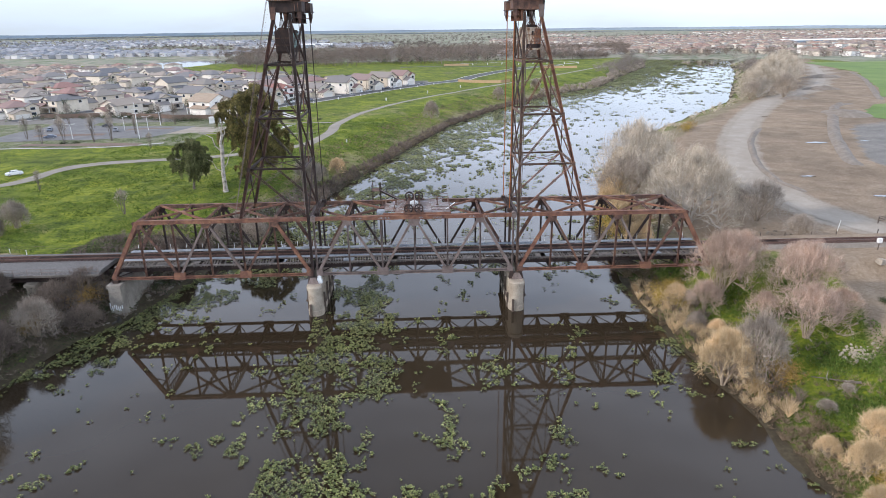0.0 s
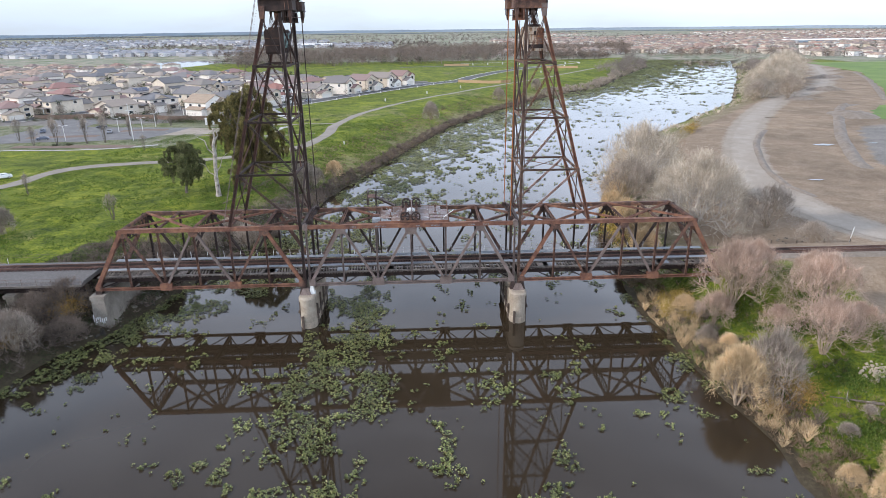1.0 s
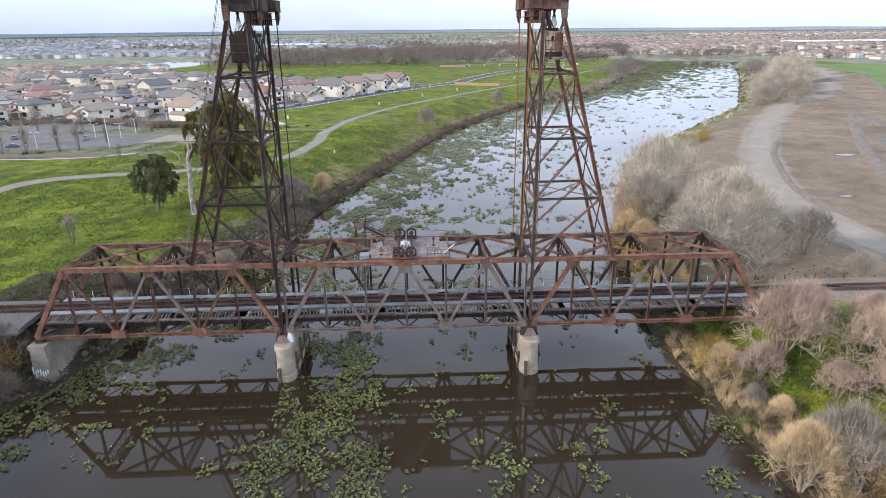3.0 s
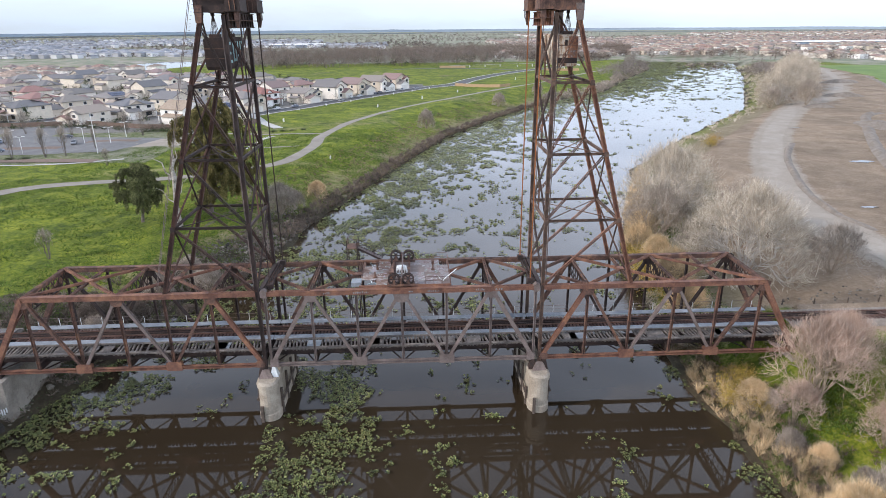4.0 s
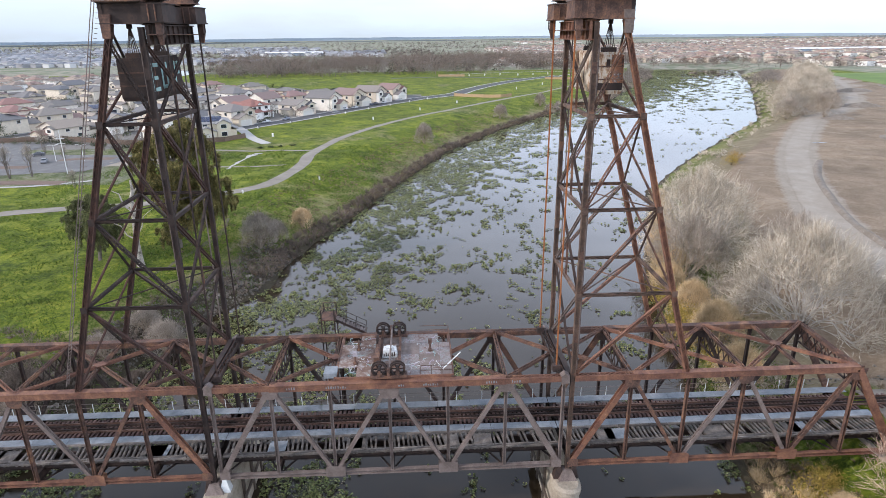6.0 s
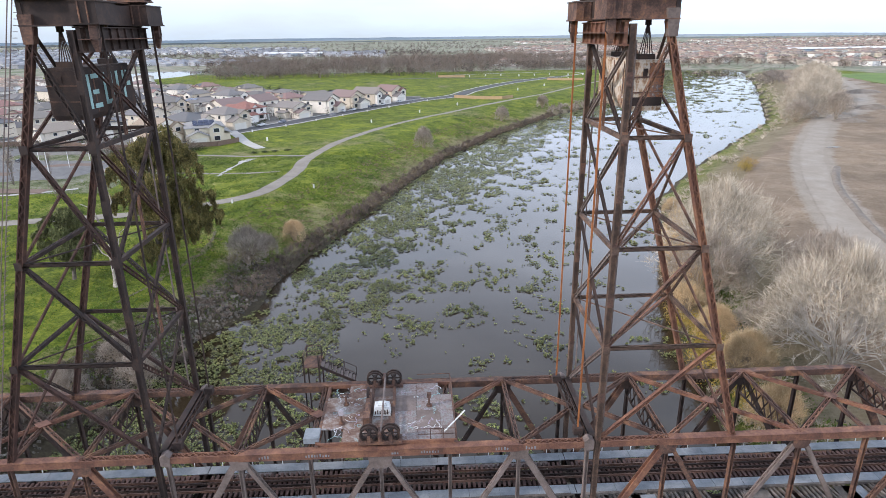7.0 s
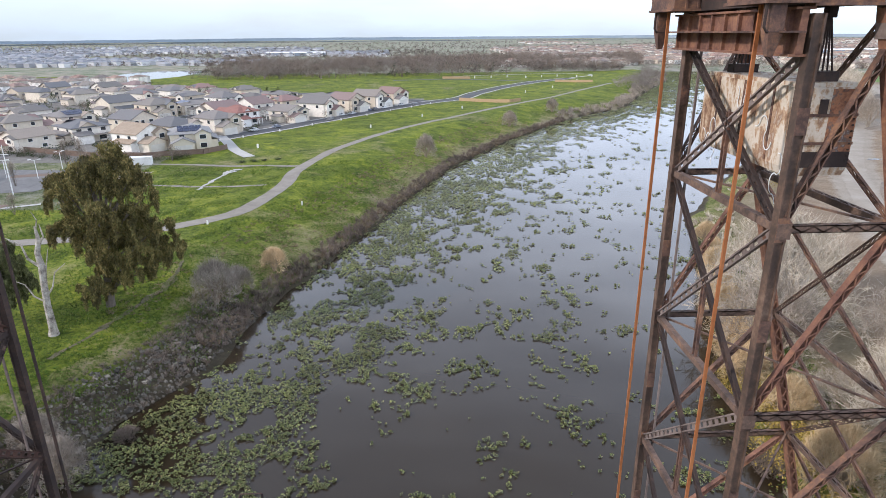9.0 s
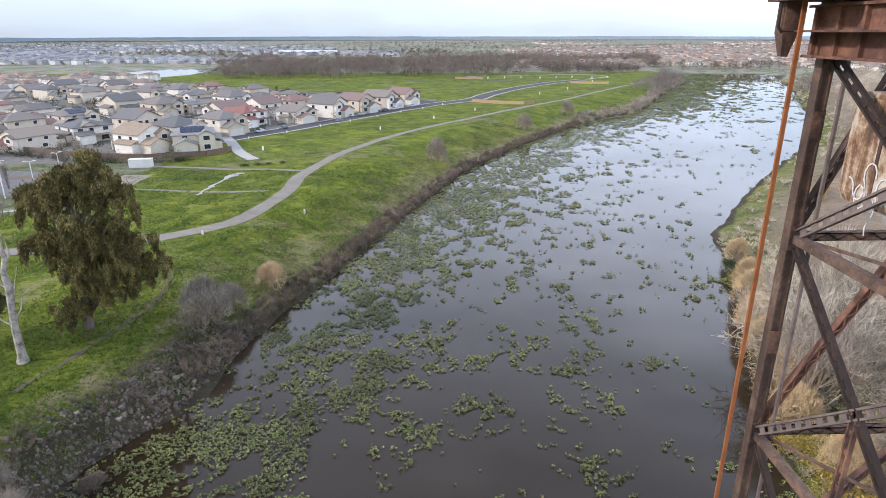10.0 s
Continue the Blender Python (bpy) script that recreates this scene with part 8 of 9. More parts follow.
ribbon("sidewalk", [(p[0] - 5.2, p[1] + 3.6) for p in _front], 1.6, SIDEWALK, "pale concrete sidewalk along the street", "sidewalk", 0.18, 6.0, 1)
ribbon("street", [town(198, -2), town(200, 30), town(205, 70), town(200, 120), town(190, 175)], 8.0, ASPHALT, "asphalt street at the edge of the houses", "street", 0.14, 6.0, 3)
ribbon("street", [(112, 556), (70, 585), (30, 600), (-20, 590)], 7.0, ASPHALT, "new asphalt street through empty building lots", "street", 0.16, 6.0, 3)
ribbon("sidewalk", [(152, 596), (185, 640), (160, 668), (110, 660), (40, 640)], 3.0, SIDEWALK, "pale concrete kerb line of an empty lot", "sidewalk", 0.2, 6.0, 1)
ribbon("street", BEND, 11.0, ASPHALT, "dark asphalt street bending between houses", "street", 0.22, 4.0, 3)
for _off in (-6.4, 6.4):
    ribbon("sidewalk", [(p.x + 0.6 * _off, p.y + 0.75 * _off) for p in BEND], 1.6, SIDEWALK, "pale concrete sidewalk along the street", "sidewalk", 0.28, 4.0, 1)
# concrete ramp from the street to the path
ribbon("ramp", [(-84, 258), (-77, 243), (-69, 225), (-59, 209)], 4.4, SIDEWALK, "pale concrete ramp from the street down to the grass", "pavement", 0.16, 3.0, 2)


ribbon("runoff_bed", [(-60.7, 157), (-60.2, 164), (-59.6, 172), (-58.4, 181), (-57.0, 187)], 2.2, SIDEWALK, "pale dried runoff bed across the grass", "ground patch", 0.10, 1.5, 3, 1.2, [1.6, 0.5, 1.4, 0.5, 2.6, 2.8])


def car(mat, label, group="parked cars"):
    t = root("car", label, "car", None, group)
    m = Mesh()
    prof = [(-2.25, 0.35), (-2.3, 0.75), (-2.1, 0.95), (-1.2, 1.02), (-0.6, 1.50), (0.9, 1.53), (1.75, 1.05), (2.2, 0.95), (2.3, 0.6), (2.2, 0.35)]
    n = len(prof)
    m.frustum([(x, -0.86 + (0.14 if z > 1.2 else 0), z) for x, z in prof], [(x, 0.86 - (0.14 if z > 1.2 else 0), z) for x, z in prof])
    body = part("body", m, mat, t)
    g = Mesh()
    for s in (-1, 1):
        g.frustum([(-1.0, s * 0.80, 1.06), (1.5, s * 0.80, 1.06), (0.85, s * 0.735, 1.46), (-0.55, s * 0.735, 1.46)], [(-1.0, s * 0.82, 1.06), (1.5, s * 0.82, 1.06), (0.85, s * 0.755, 1.46), (-0.55, s * 0.755, 1.46)])
    part("side_glass", g, WINDOW, t)
    for xa, xb in ((-1.15, -0.63), (1.66, 0.95)):
        part("windscreen", Mesh().frustum([(xa, -0.7, 1.07), (xa, 0.7, 1.07), (xb, 0.62, 1.49), (xb, -0.62, 1.49)], [(xa * 1.03, -0.7, 1.09), (xa * 1.03, 0.7, 1.09), (xb * 1.04, 0.62, 1.51), (xb * 1.04, -0.62, 1.51)]), WINDOW, t)
    for x in (-1.4, 1.4):
        for y in (-0.78, 0.78):
            wheel = part("wheel", Mesh().ring((x, y, 0.33), (0, 1, 0), 0.2, 0.33, 0.2, 16), RUBBER, t)
            part("rim", Mesh().ring((x, y, 0.33), (0, 1, 0), 0.02, 0.2, 0.14, 12), GRAFFITI, wheel)
    return t


def cars():
    base = math.degrees(math.atan2(TU.y, TU.x))
    w = car(WHITE_PAINT, "white car on the gravel levee path", "")
    w.matrix_basis = pose(-122.5, 91, gz(-122.5, 91) + 0.12, 0, 0, 42)
    c = car(CARPAINT, "parked car beside the street")
    first = True
    spots = [(*town(u + R.uniform(-1, 1), v), base + 90) for u, v, _ in SPOTS if R.random() < 0.55]
    spots += [(*town(u, s), base) for u, s in ((20, 3), (48, 3), (62, 3), (95, -3), (120, 3), (141, 3), (150, 3), (168, 3), (176, -3))]
    spots += [(-150, 160, 20), (-131, 176, 110), (-160, 178, 110), (-141, 190, 20)]
    for x, y, a in spots:
        m = pose(x, y, gz(x, y) + 0.12, 0, 0, a)
        if first:
            c.matrix_basis, first = m, False
        else:
            copy_thing(c, m).matrix_basis = m


# the car park and its surroundings
def patch(name, corners, mat, label, category, lift=0.1, n=14):
    """A paved patch that follows the ground inside four corners."""
    m = Mesh()
    a, b, c, d = [Vector(p) for p in corners]
    for j in range(n + 1):
        for i in range(n + 1):
            u, v = i / n, j / n
            q = (a * (1 - u) + b * u) * (1 - v) + (d * (1 - u) + c * u) * v
            m.v.append((q.x, q.y, gz(q.x, q.y) + lift))
    for j in range(n):
        for i in range(n):
            k = j * (n + 1) + i
            m.f.append((k, k + 1, k + n + 2, k + n + 1))
    return single(name, m, mat, label, category, kind="structure", smooth=True)


patch("car_park", [(-176, 152), (-108, 158), (-100, 186), (-170, 198)], WORN_ASPHALT, "worn grey asphalt car park beside the park", "car park", 0.10)
patch("car_park_access", [(-170, 190), (-150, 193), (-152, 222), (-176, 222)], WORN_ASPHALT, "asphalt access lane into the car park", "street", 0.13)
patch("pavement", [(-108, 166), (-84, 168), (-84, 184), (-104, 184)], ROADDIRT, "bare pale gravel by the car park", "pavement", 0.08)
for _p in (((-160, 166), (-132, 168)), ((-128, 180), (-108, 180)), ((-152, 144), (-106, 141))):
    ribbon("planting_bed", [_p[0], ((_p[0][0] + _p[1][0]) / 2, (_p[0][1] + _p[1][1]) / 2 + 1), _p[1]], 5.0, OLDFENCE, "dark bark-mulched planting bed", "planting bed", 0.14, 3.0, 2)
ribbon("kerb_path", [(-168, 138), (-140, 136), (-112, 138), (-98, 144)], 1.6, SIDEWALK, "thin curved concrete path in the park", "path", 0.12, 3.0, 1)
cars()


def lamp_post(spots):
    t = root("lamp_post", "white car-park lamp post with two arms", "street lamp", None, "car park lamps")
    part("post", Mesh().tube([(0, 0, -0.2), (0, 0, 6.0)], [0.13, 0.09], 8), TRIM, t)
    for s in (-1, 1):
        arm = part("arm", Mesh().beam((0, 0, 5.9), (s * 1.3, 0, 6.15), 0.10, 0.10), TRIM, t)
        part("lamp_head", Mesh().box(s * 1.3 - 0.45, s * 1.3 + 0.45, -0.25, 0.25, 6.1, 6.26), TRIM, arm)
    plant(t, [(x, y, 1, a, 1) for x, y, a in spots])


lamp_post([(-152, 172, 20), (-128, 178, 20), (-117, 176, 20), (-140, 158, 10), (-118, 192, 60)])


def tall_pole():
    x, y = -112, 155
    t = root("utility_pole", "tall slim white pole with cross arms", "pole", pose(x, y, gz(x, y) - 0.2))
    part("mast", Mesh().tube([(0, 0, 0), (0, 0, 14.5)], [0.17, 0.10], 8), TRIM, t)
    for z in (10.2, 11.8):
        part("cross_arm", Mesh().beam((-1.3, 0, z), (1.3, 0, z), 0.12, 0.14), TRIM, t)


tall_pole()


def white_posts():
    t = root("marker_post", "square white marker post on the grass", "post", None, "white marker posts")
    part("post", Mesh().box(-0.28, 0.28, -0.28, 0.28, -0.3, 1.55), TRIM, t)
    part("cap", Mesh().frustum([(-0.33, -0.33, 1.55), (0.33, -0.33, 1.55), (0.33, 0.33, 1.55), (-0.33, 0.33, 1.55)], [(-0.1, -0.1, 1.75), (0.1, -0.1, 1.75), (0.1, 0.1, 1.75), (-0.1, 0.1, 1.75)]), TRIM, t)
    spots = [(-60.5, 228, 1), (-19, 278, 1), (6, 317, 1), (30, 352, 1), (84, 450, 1.1), (112, 486, 1.1), (150, 560, 1.2), (-45, 117.5, 0.6), (-27, 138, 0.7)]
    spots += [(*town(u, -7.5), 0.7) for u in range(10, 190, 22)]
    spots += [(60 + 17 * k, 610 + 6 * (k % 3), 1.2) for k in range(8)]
    plant(t, [(x, y, s, R.uniform(0, 90), 1) for x, y, s in spots])


white_posts()


def board_fence(name, pts, height, mat, label, boards=True):
    t = root(name, label, "fence")
    for a, b in zip(pts, pts[1:]):
        a, b = Vector(a), Vector(b)
        n = max(1, round((b - a).length / 2.4))
        for k in range(n + 1):
            q = a.lerp(b, k / n)
            z = gz(q.x, q.y)
            part("fence_post", Mesh().beam((q.x, q.y, z - 0.2), (q.x, q.y, z + height + 0.1), 0.14, 0.14), mat, t)
        for k in range(n):
            p, q = a.lerp(b, k / n), a.lerp(b, (k + 1) / n)
            zp, zq = gz(p.x, p.y), gz(q.x, q.y)
            part("fence_panel", Mesh().beam((p.x, p.y, zp + height / 2), (q.x, q.y, zq + height / 2), 0.06, height), mat, t)
            part("fence_rail", Mesh().beam((p.x, p.y, zp + height), (q.x, q.y, zq + height), 0.12, 0.1), mat, t)


board_fence("wooden_fence", [(31, 398), (52, 384), (62, 378), (70, 384)], 2.0, FENCEWOOD, "new pale wooden fence round an empty lot")
board_fence("wooden_fence", [(128, 552), (158, 536)], 2.0, FENCEWOOD, "new pale wooden fence round an empty lot")
board_fence("wooden_fence", [(28, 610), (55, 606)], 2.0, FENCEWOOD, "new pale wooden fence round an empty lot")
board_fence("garden_fence", [(-190, 224), (-150, 226), (-118, 212), (-98, 210), (-78, 216), (-72, 226)], 1.9, OLDFENCE, "brown wooden garden fence behind the houses")


def container():
    x, y = -93.5, 197
    t = root("storage_container", "white steel storage container beside the fence", "container", pose(x, y, gz(x, y) + 0.05, 0, 0, 8))
    m = Mesh().box(-3.6, 3.6, -1.4, 1.4, 0, 2.7)
    part("body", m, TRIM, t)
    for k in range(14):
        part("rib", Mesh().box(-3.4 + k * 0.5, -3.2 + k * 0.5, -1.45, -1.40, 0.1, 2.6), TRIM, t)
    part("roof", Mesh().box(-3.7, 3.7, -1.5, 1.5, 2.7, 2.82), TRIM, t)


container()


def gate():
    t = root("field_gate", "wooden field gate and posts beside the dirt road", "gate")
    for k, (x, y) in enumerate(((98, 24), (101.5, 26), (104, 20), (109, 22))):
        part("gate_post", Mesh().tube([(x, y, gz(x, y) - 0.2), (x, y, gz(x, y) + 1.5)], [0.12, 0.11], 7), TIMBER, t)
    for h in (0.5, 0.9, 1.3):
        part("gate_bar", Mesh().beam((98, 24, gz(98, 24) + h), (101.5, 26, gz(101.5, 26) + h), 0.06, 0.1), TIMBER, t)


gate()


def track_fence():
    """Low posts along the far side of the railway on the left bank."""
    t = root("track_fence", "row of pale posts beside the railway", "fence")
    for k in range(26):
        x = -54 - k * 2.9
        y = 11.4
        part("fence_post", Mesh().beam((x, y, gz(x, y) - 0.2), (x, y, gz(x, y) + 1.1), 0.08, 0.08), GRAFFITI, t)
    for h in (0.5, 1.0):
        part("wire", Mesh().beam((-54, 11.4, 8.0 + h), (-127, 11.4, 8.0 + h), 0.02, 0.02), RUST_GREY, t)
    b = root("signal_box", "small white equipment box on a post by the track", "signal", pose(81.6, 2.0, gz(81.6, 2.0)))
    part("post", Mesh().beam((0, 0, -0.2), (0, 0, 1.4), 0.12, 0.12), TIMBER, b)
    part("box", Mesh().box(-0.35, 0.35, -0.25, 0.25, 1.4, 2.2), TRIM, b)


track_fence()


def bank_clutter():
    """A fallen log on the bank, posts beside the track and a leaning pole by the road."""
    t = root("fallen_log", "thin brown fallen log at the edge of grass", "log")
    pts = [(51.6, -29.2), (53.0, -30.2), (54.4, -31.4), (56.0, -32.4)]
    part("stem", Mesh().tube([(x, y, gz(x, y) + 0.22) for x, y in pts], [0.06, 0.10, 0.14, 0.18], 8), BARK, t)
    for k, (dx, dy, dz) in enumerate(((0.9, 1.2, 0.5), (-0.4, -1.1, 0.4), (0.6, -0.9, 0.7))):
        x, y = pts[1 + k // 2]
        part("limb", Mesh().tube([(x, y, gz(x, y) + 0.25), (x + dx, y + dy, gz(x + dx, y + dy) + dz)], [0.07, 0.03], 6), DEAD_WOOD, t)
    t = root("leaning_pole", "thin pale leaning pole beside the dirt road", "pole", pose(84, 16.6, gz(84, 16.6), 0, 8, 0))
    part("pole", Mesh().tube([(0, 0, -0.2), (0, 0, 3.2)], [0.06, 0.05], 7), TRIM, t)
    t = root("track_post", "short dark wooden post beside the railway", "post", None, "posts along the railway")
    part("post", Mesh().tube([(0, 0, -0.3), (0.03, 0, 1.1)], [0.10, 0.09], 7), TIMBER, t)
    plant(t, [(x, y, 1, a, 1) for x, y, a in ((56, 12.2, 0), (61, 12.4, 30), (66, 12.2, 50), (71, 12.5, 80), (76, 12.3, 10), (81, 12.4, 60), (88.5, 11.6, 20), (82.2, -0.8, 0), (84.8, -1.0, 40))])
    t = root("boulder", "pale boulder at the foot of the railway bank", "boulder", pose(79, -2.5, gz(79, -2.5) + 0.25, 10, 5, 30))
    part("rock", Mesh().frustum([(-0.9, -0.6, -0.4), (0.8, -0.7, -0.4), (1.0, 0.5, -0.4), (-0.6, 0.7, -0.4)], [(-0.5, -0.4, 0.45), (0.5, -0.45, 0.5), (0.6, 0.3, 0.4), (-0.4, 0.4, 0.5)]), CONCRETE, t)


bank_clutter()


# ---------------------------------------------------------------- the distance
def far_houses(name, label, centres, wall_mat=None, roof_mat=None):
    """Low houses too far to tell apart: a block and a hipped roof each."""
    walls, roofs = Mesh(), Mesh()
    for x, y in centres:
        w, d, h = R.uniform(5, 8), R.uniform(5, 7), R.choice((3.2, 5.4, 5.6))
        z = gz(x, y)
        a = R.choice((0, 1.571)) + 0.4 * math.sin(x / 300)
        ca, sa = math.cos(a), math.sin(a)

        def at(px, py, pz):
            return (x + px * ca - py * sa, y + px * sa + py * ca, z + pz)

        walls.frustum([at(-w, -d, -1), at(w, -d, -1), at(w, d, -1), at(-w, d, -1)], [at(-w, -d, h), at(w, -d, h), at(w, d, h), at(-w, d, h)])
        r = R.uniform(1.9, 2.8)
        e = 0.6
        roofs.add([at(-w - e, -d - e, h), at(w + e, -d - e, h), at(w + e, d + e, h), at(-w - e, d + e, h), at(-w * 0.35, 0, h + r), at(w * 0.35, 0, h + r)], [(0, 1, 5, 4), (1, 2, 5), (2, 3, 4, 5), (3, 0, 4)])
    single(name, walls, wall_mat or FAR_WALL, label, "houses", kind="stuff")
    single(name + "_roofs", roofs, roof_mat or FAR_ROOF, "roofs of " + label, "roofs", kind="stuff")


def suburb(x0, x1, y0, y1, du, dv, keep, turn=0.0):
    out = []
    y = y0
    row = 0
    while y < y1:
        x = x0
        while x < x1:
            px, py = x + R.uniform(-4, 4), y + R.uniform(-6, 6)
            qx, qy = px + 0.25 * (py - y0) * turn, py + 30 * math.sin(px / 170)
            if keep(qx, qy) and R.random() < 0.92:
                out.append((qx, qy))
            x += du
        y += dv if row % 2 else dv * 1.7
        row += 1
    return out


def _clear(x, y):
    s, _ = away(RIVER, np.array([x]), np.array([y]))
    p, _ = away(POND, np.array([x]), np.array([y]))
    return s[0] > 40 and p[0] > 30


far_houses("town_houses", "the closely built town beyond the first streets", suburb(-760, -150, 395, 640, 17, 24, lambda x, y: ((x - TOWN.x) * TV.x + (y - TOWN.y) * TV.y) > 335 and y < 640, 0) + suburb(-700, -330, 300, 400, 17, 24, lambda x, y: ((x - TOWN.x) * TV.x + (y - TOWN.y) * TV.y) > 335, 0))
far_houses("left_suburb", "wide suburb of pale grey houses beyond the pond, haze in their colour", suburb(-1700, 60, 930, 1500, 19, 27, lambda x, y: (x < -240 + (y - 900) * 0.1 or (y > 1190 and x < -60)) and vnoise(np.array(x / 260), np.array(y / 110), 5) < 0.66)
           + suburb(-2600, -250, 1560, 2300, 24, 44, lambda x, y: vnoise(np.array(x / 420), np.array(y / 130), 8) < 0.5), FAR_WALL_HAZE, FAR_ROOF_HAZE)
far_houses("right_suburb", "wide suburb of brown-roofed houses beyond the river bend", suburb(440, 1500, 640, 800, 19, 25, lambda x, y: x > 440 + (800 - y) * 0.5 and _clear(x, y) and y > 600) + suburb(120, 440, 800, 900, 19, 25, _clear) + suburb(190, 1900, 800, 1700, 20, 28, lambda x, y: x > 150 + (y - 800) * 0.05 and vnoise(np.array(x / 220), np.array(y / 150), 6) < 0.86 and _clear(x, y) and not (420 < x < 900 and y < 880))
           + suburb(420, 2600, 1750, 2700, 26, 42, lambda x, y: vnoise(np.array(x / 420), np.array(y / 160), 9) < 0.55))


def strew(n, x0, x1, y0, y1, keep):
    out = []
    while len(out) < n:
        x, y = R.uniform(x0, x1), R.uniform(y0, y1)
        if keep(x, y):
            out.append((x, y, gz(x, y) - 0.2))
    return out


def crowns(name, centres, height, radius, count, width, mat, label, category):
    """Distant rounded bare trees: short twigs all through each crown, and a stem."""
    c = np.asarray(centres, float)
    n = len(c)
    hh, rr = np.asarray(height, float) * np.ones(n), np.asarray(radius, float) * np.ones(n)
    k = np.repeat(np.arange(n), count)
    d = rng.normal(size=(len(k), 3))
    d /= np.linalg.norm(d, axis=-1, keepdims=True)
    f = rng.random(len(k))[:, None] ** 0.45
    lump = 0.8 + 0.35 * np.sin(d[:, :1] * 5 + c[k, :1]) * np.sin(d[:, 1:2] * 5 + c[k, 1:2])
    body = np.stack([rr[k], rr[k], hh[k] * 0.44], -1)
    base = c[k] + d * f * body * lump + np.stack([0 * hh[k], 0 * hh[k], hh[k] * 0.52], -1)
    out = d * (1, 1, 0.6) + (0, 0, 0.5) + rng.normal(size=d.shape) * 0.4
    tip = base + out * (hh[k] * 0.16 * (0.5 + rng.random(len(k))))[:, None]
    stem = np.stack([c - (0, 0, 0.5), c + np.stack([0 * hh, 0 * hh, hh * 0.75], -1)], 1)
    tri = np.concatenate([ribbons(base, tip, np.full(len(k), width)), ribbons(stem[:, 0], stem[:, 1], hh * 0.05)])
    return tagged(new(name, soup(name, tri, 3, mat)), label, category, kind="stuff")


def _wood(x, y):
    if fbm(np.array(x / 45), np.array(y / 45), 71) < 0.40:
        return False
    band = 640 + 25 * math.sin(x / 130) + (30 if x > 150 else 0)
    return band < y < band + 380 + 40 * math.sin(x / 70) and _clear(x, y) and -0.36 * y < x < 0.30 * y + 60


c = strew(1500, -330, 420, 610, 1120, _wood)
crowns("far_woods", c, np.array([R.choice((7, 9, 11, 13, 18)) * R.uniform(0.8, 1.1) for _ in c]), 5.0, 90, 0.30, TWIG_BROWN, "belt of leafless grey-brown woods beyond the town", "woods")
c = strew(900, -330, 420, 610, 1120, _wood)
crowns("far_woods_tan", c, np.array([R.uniform(7, 13) for _ in c]), 4.6, 90, 0.26, TWIG_HAZE, "paler leafless trees in the woods", "woods")
c = strew(500, -330, 420, 610, 1120, _wood)
crowns("far_woods_dark", c, np.array([R.uniform(5, 12) for _ in c]), 4.2, 90, 0.4, TWIG_DARK, "darker thickets in the woods", "woods")
c = strew(120, 150, 330, 480, 640, lambda x, y: away(RIVER, np.array([x]), np.array([y]))[0][0] > 2 and away(RIVER, np.array([x]), np.array([y]))[0][0] < 22)
crowns("bend_trees", c, np.array([R.uniform(6, 13) for _ in c]), 4.5, 110, 0.22, TWIG_HAZE, "leafless trees crowding the river bend", "woods")
c = strew(60, 285, 450, 772, 812, lambda x, y: True) + strew(60, 300, 520, 640, 800, lambda x, y: away(RIVER, np.array([x]), np.array([y]))[0][0] > 1)
crowns("bend_trees_far", c, np.array([R.uniform(6, 13) for _ in c]), 4.8, 110, 0.24, TWIG_BROWN, "brown leafless trees across the river bend", "woods")
c = strew(3400, -1700, 50, 900, 1700, lambda x, y: True) + strew(3200, 180, 1900, 640, 1900, lambda x, y: _clear(x, y) and x > 120 + y * 0.28)
crowns("suburb_trees", c, np.array([R.uniform(3.5, 8) for _ in c]), 3.4, 30, 0.7, TWIG_DARK, "dark trees among far houses", "trees")
c = strew(760, -560, 0, 216, 620, lambda x, y: 4 < ((x - TOWN.x) * TV.x + (y - TOWN.y) * TV.y) < 460 and (x - TOWN.x) * TU.x + (y - TOWN.y) * TU.y < 180)
crowns("town_trees", c, np.array([R.uniform(3, 7) for _ in c]), 1.9, 70, 0.11, TWIG_BROWN, "small leafless street trees among the houses", "trees")
c = strew(2100, -560, 0, 214, 620, lambda x, y: 4 < ((x - TOWN.x) * TV.x + (y - TOWN.y) * TV.y) < 460 and (x - TOWN.x) * TU.x + (y - TOWN.y) * TU.y < 180)
tagged(new("town_shrubs", soup("town_shrubs", leaf_cloud([(x, y, z + 0.9) for x, y, z in c], [(1.8, 1.8, 1.3)] * len(c), 34, 0.6, 0.45, 0.1), 4, LEAF_GREEN)), "green hedges and garden shrubs among the houses", "shrubs", kind="stuff")


c = []
for _a, _b in (((-190, 221), (-152, 223)), ((-150, 222), (-119, 208)), ((-118, 208), (-99, 206)), ((-98, 206), (-78, 212))):
    for _ in range(26):
        _f = R.random()
        _x, _y = _a[0] + (_b[0] - _a[0]) * _f + R.gauss(0, 0.8), _a[1] + (_b[1] - _a[1]) * _f - R.uniform(0, 4)
        c.append((_x, _y, gz(_x, _y) - 0.1))
crowns("fence_brush", c, np.array([R.uniform(1.5, 4.5) for _ in c]), 1.7, 90, 0.08, TWIG_BROWN, "leafless brown shrubs and young trees along the garden fence", "shrubs")
tagged(new("fence_hedge", soup("fence_hedge", leaf_cloud([(x, y - 1.2, z + 0.7) for x, y, z in c], [(1.6, 1.2, 1.1)] * len(c), 60, 0.35, 0.2, 0.1), 4, LEAF_GREEN)), "dark green hedge below the garden fence", "hedge", kind="stuff")
# slim dark evergreens between the houses
c = strew(70, -420, -20, 225, 520, lambda x, y: 8 < ((x - TOWN.x) * TV.x + (y - TOWN.y) * TV.y) < 300 and (x - TOWN.x) * TU.x + (y - TOWN.y) * TU.y < 180)
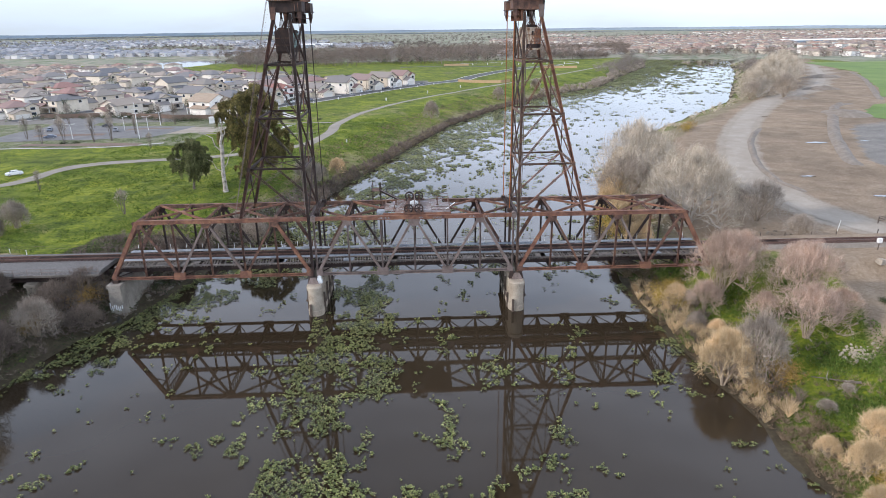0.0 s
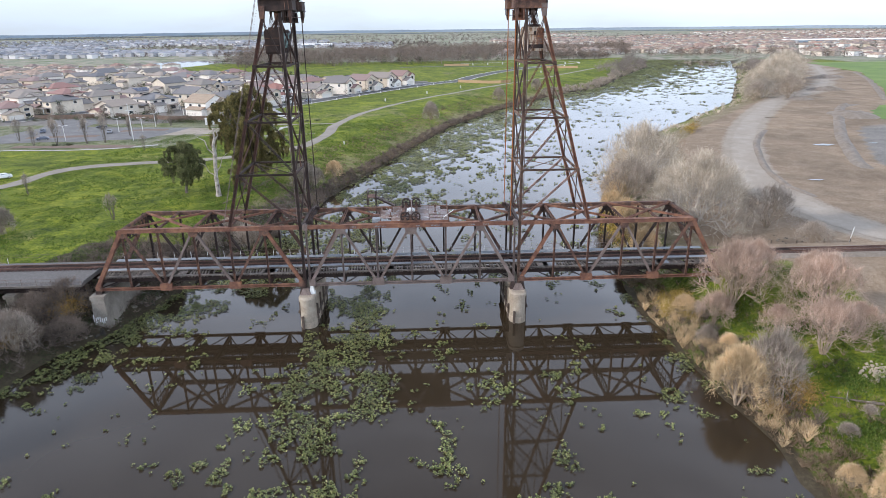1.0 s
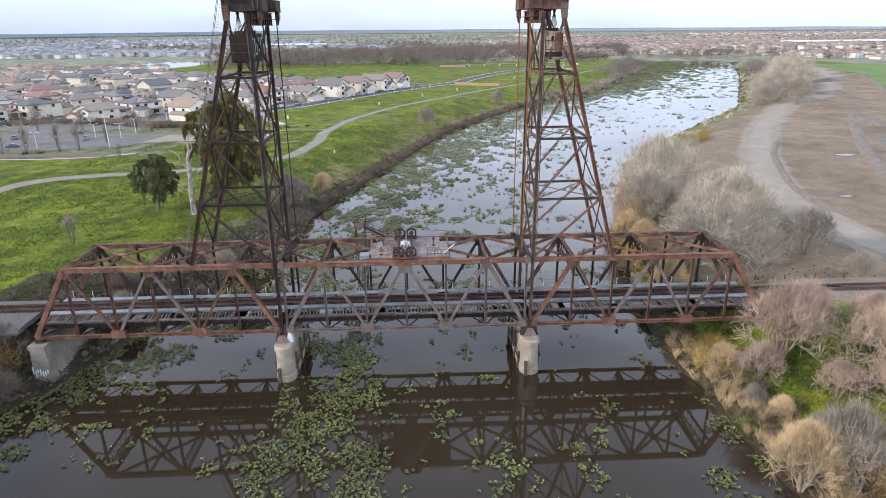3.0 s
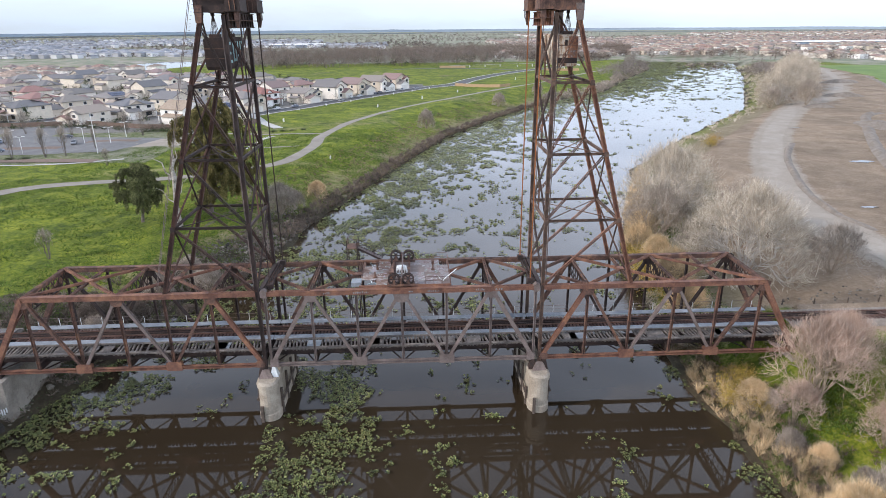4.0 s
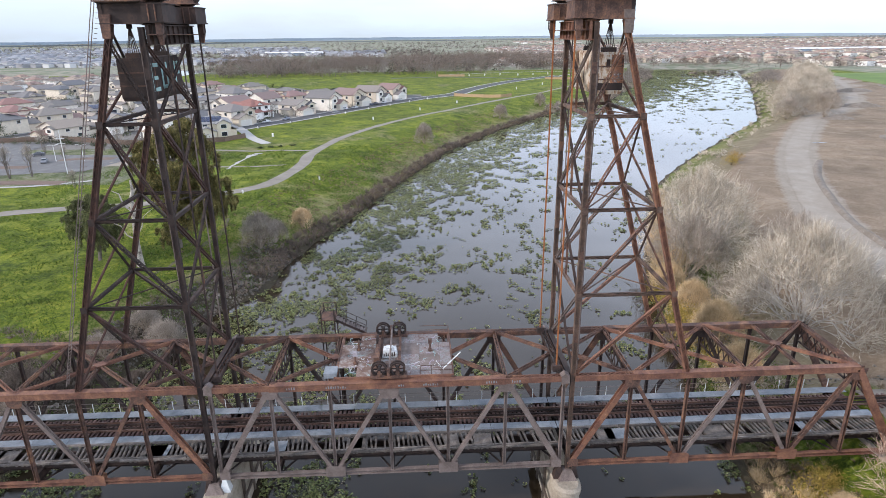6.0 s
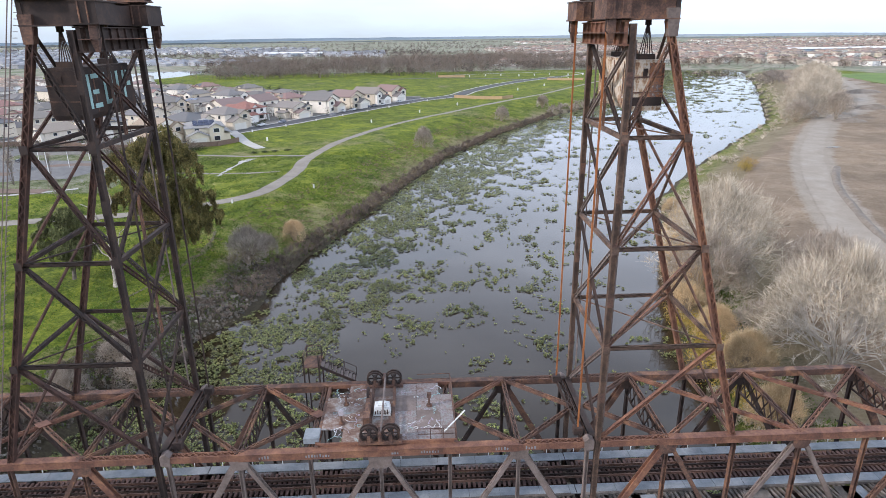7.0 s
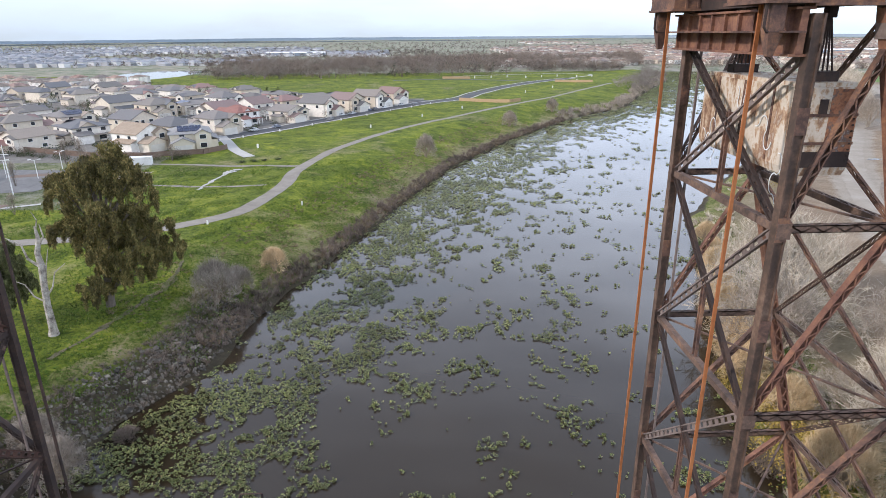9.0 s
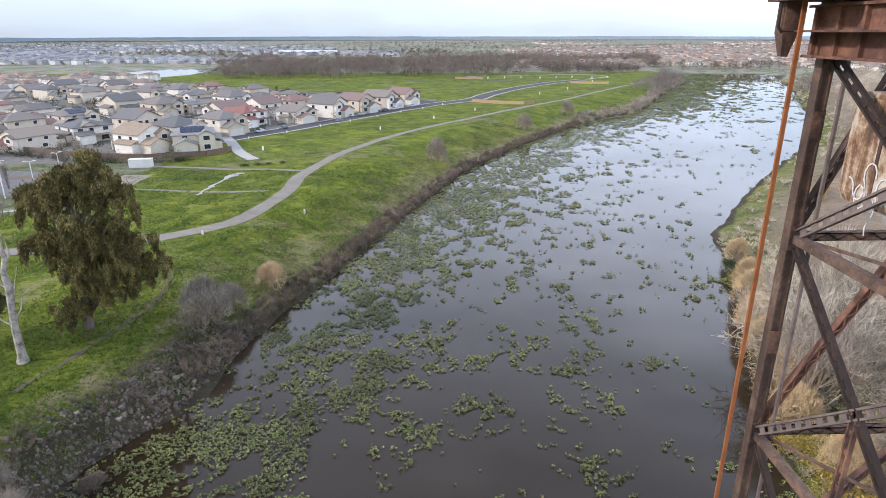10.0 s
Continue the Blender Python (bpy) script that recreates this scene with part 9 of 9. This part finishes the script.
crowns("town_evergreens", c, np.array([R.uniform(5, 9) for _ in c]), 1.2, 130, 0.2, LEAF_GREEN, "slim dark green evergreen trees in the gardens", "trees")


c = strew(260, -330, 420, 610, 1120, _wood)
crowns("far_woods_straw", c, np.array([R.uniform(7, 14) for _ in c]), 4.6, 90, 0.26, TWIG_HAZE, "pale tan leafless trees standing out in the woods", "woods")
c = strew(120, -330, 420, 610, 1120, _wood)
crowns("far_woods_green", c, np.array([R.uniform(5, 10) for _ in c]), 4.0, 110, 0.4, LEAF_GREEN, "dark evergreen trees in the woods", "woods")


def horizon_line():
    """Far tree lines and low rises that close the plain."""
    for rad, lo, hi, mat, lab in ((4550, 17, 26, FAR_BLUE_HAZE, "hazy blue tree line on the horizon"), (3700, 5, 15, FAR_GREEN_HAZE, "blue-hazed dull green tree lines across the plain")):
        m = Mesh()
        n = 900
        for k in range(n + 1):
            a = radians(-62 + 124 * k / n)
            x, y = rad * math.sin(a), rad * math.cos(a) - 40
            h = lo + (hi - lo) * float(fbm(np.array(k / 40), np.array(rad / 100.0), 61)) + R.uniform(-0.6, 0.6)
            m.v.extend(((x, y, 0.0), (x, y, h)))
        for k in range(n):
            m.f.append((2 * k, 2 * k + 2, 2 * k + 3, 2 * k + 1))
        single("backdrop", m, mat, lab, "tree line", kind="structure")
    c = []
    for _ in range(190):
        # rows of trees and hedges between the fields
        y = R.uniform(1200, 3500)
        x, length, slant = R.uniform(-0.8, 0.75) * y, R.uniform(60, 420), R.uniform(-0.15, 0.15)
        for k in range(int(length / 22)):
            d = k * 22 + R.uniform(-9, 9)
            c.append((x + d, y + slant * d + R.gauss(0, 4), 4.0))
    crowns("field_trees", c, np.array([R.uniform(5, 13) for _ in c]), 6.0, 26, 1.0, TWIG_DARK, "scattered dark trees and hedges across the far fields", "trees")


# aerial haze is mixed into the base colour of both tree lines
FAR_BLUE_HAZE = stone("far_tree_haze", [(0.3, (0.24, 0.30, 0.37)), (0.7, (0.34, 0.40, 0.46))], 0.004, 1.0, 0.0, 0.1)
FAR_GREEN_HAZE = stone("far_tree_green_haze", [(0.3, (0.12, 0.15, 0.165)), (0.7, (0.19, 0.215, 0.21))], 0.006, 1.0, 0.0, 0.1)
horizon_line()


def long_shed(x, y, length, turn):
    """A long low building with a pale roof, far beyond the river bend."""
    t = root("long_shed", "long low building with a pale roof among distant houses", "building", pose(x, y, gz(x, y), 0, 0, turn))
    part("wall", Mesh().box(-length / 2, length / 2, -12, 12, -1, 6.0), FAR_BLUE_HAZE, t)
    part("roof", Mesh().frustum([(-length / 2 - 1, -13, 6.0), (length / 2 + 1, -13, 6.0), (length / 2 + 1, 13, 6.0), (-length / 2 - 1, 13, 6.0)], [(-length / 2, -2, 8.4), (length / 2, -2, 8.4), (length / 2, 2, 8.4), (-length / 2, 2, 8.4)]), TRIM, t)


long_shed(870, 1150, 330, 4)
long_shed(-250, 1330, 120, 0)
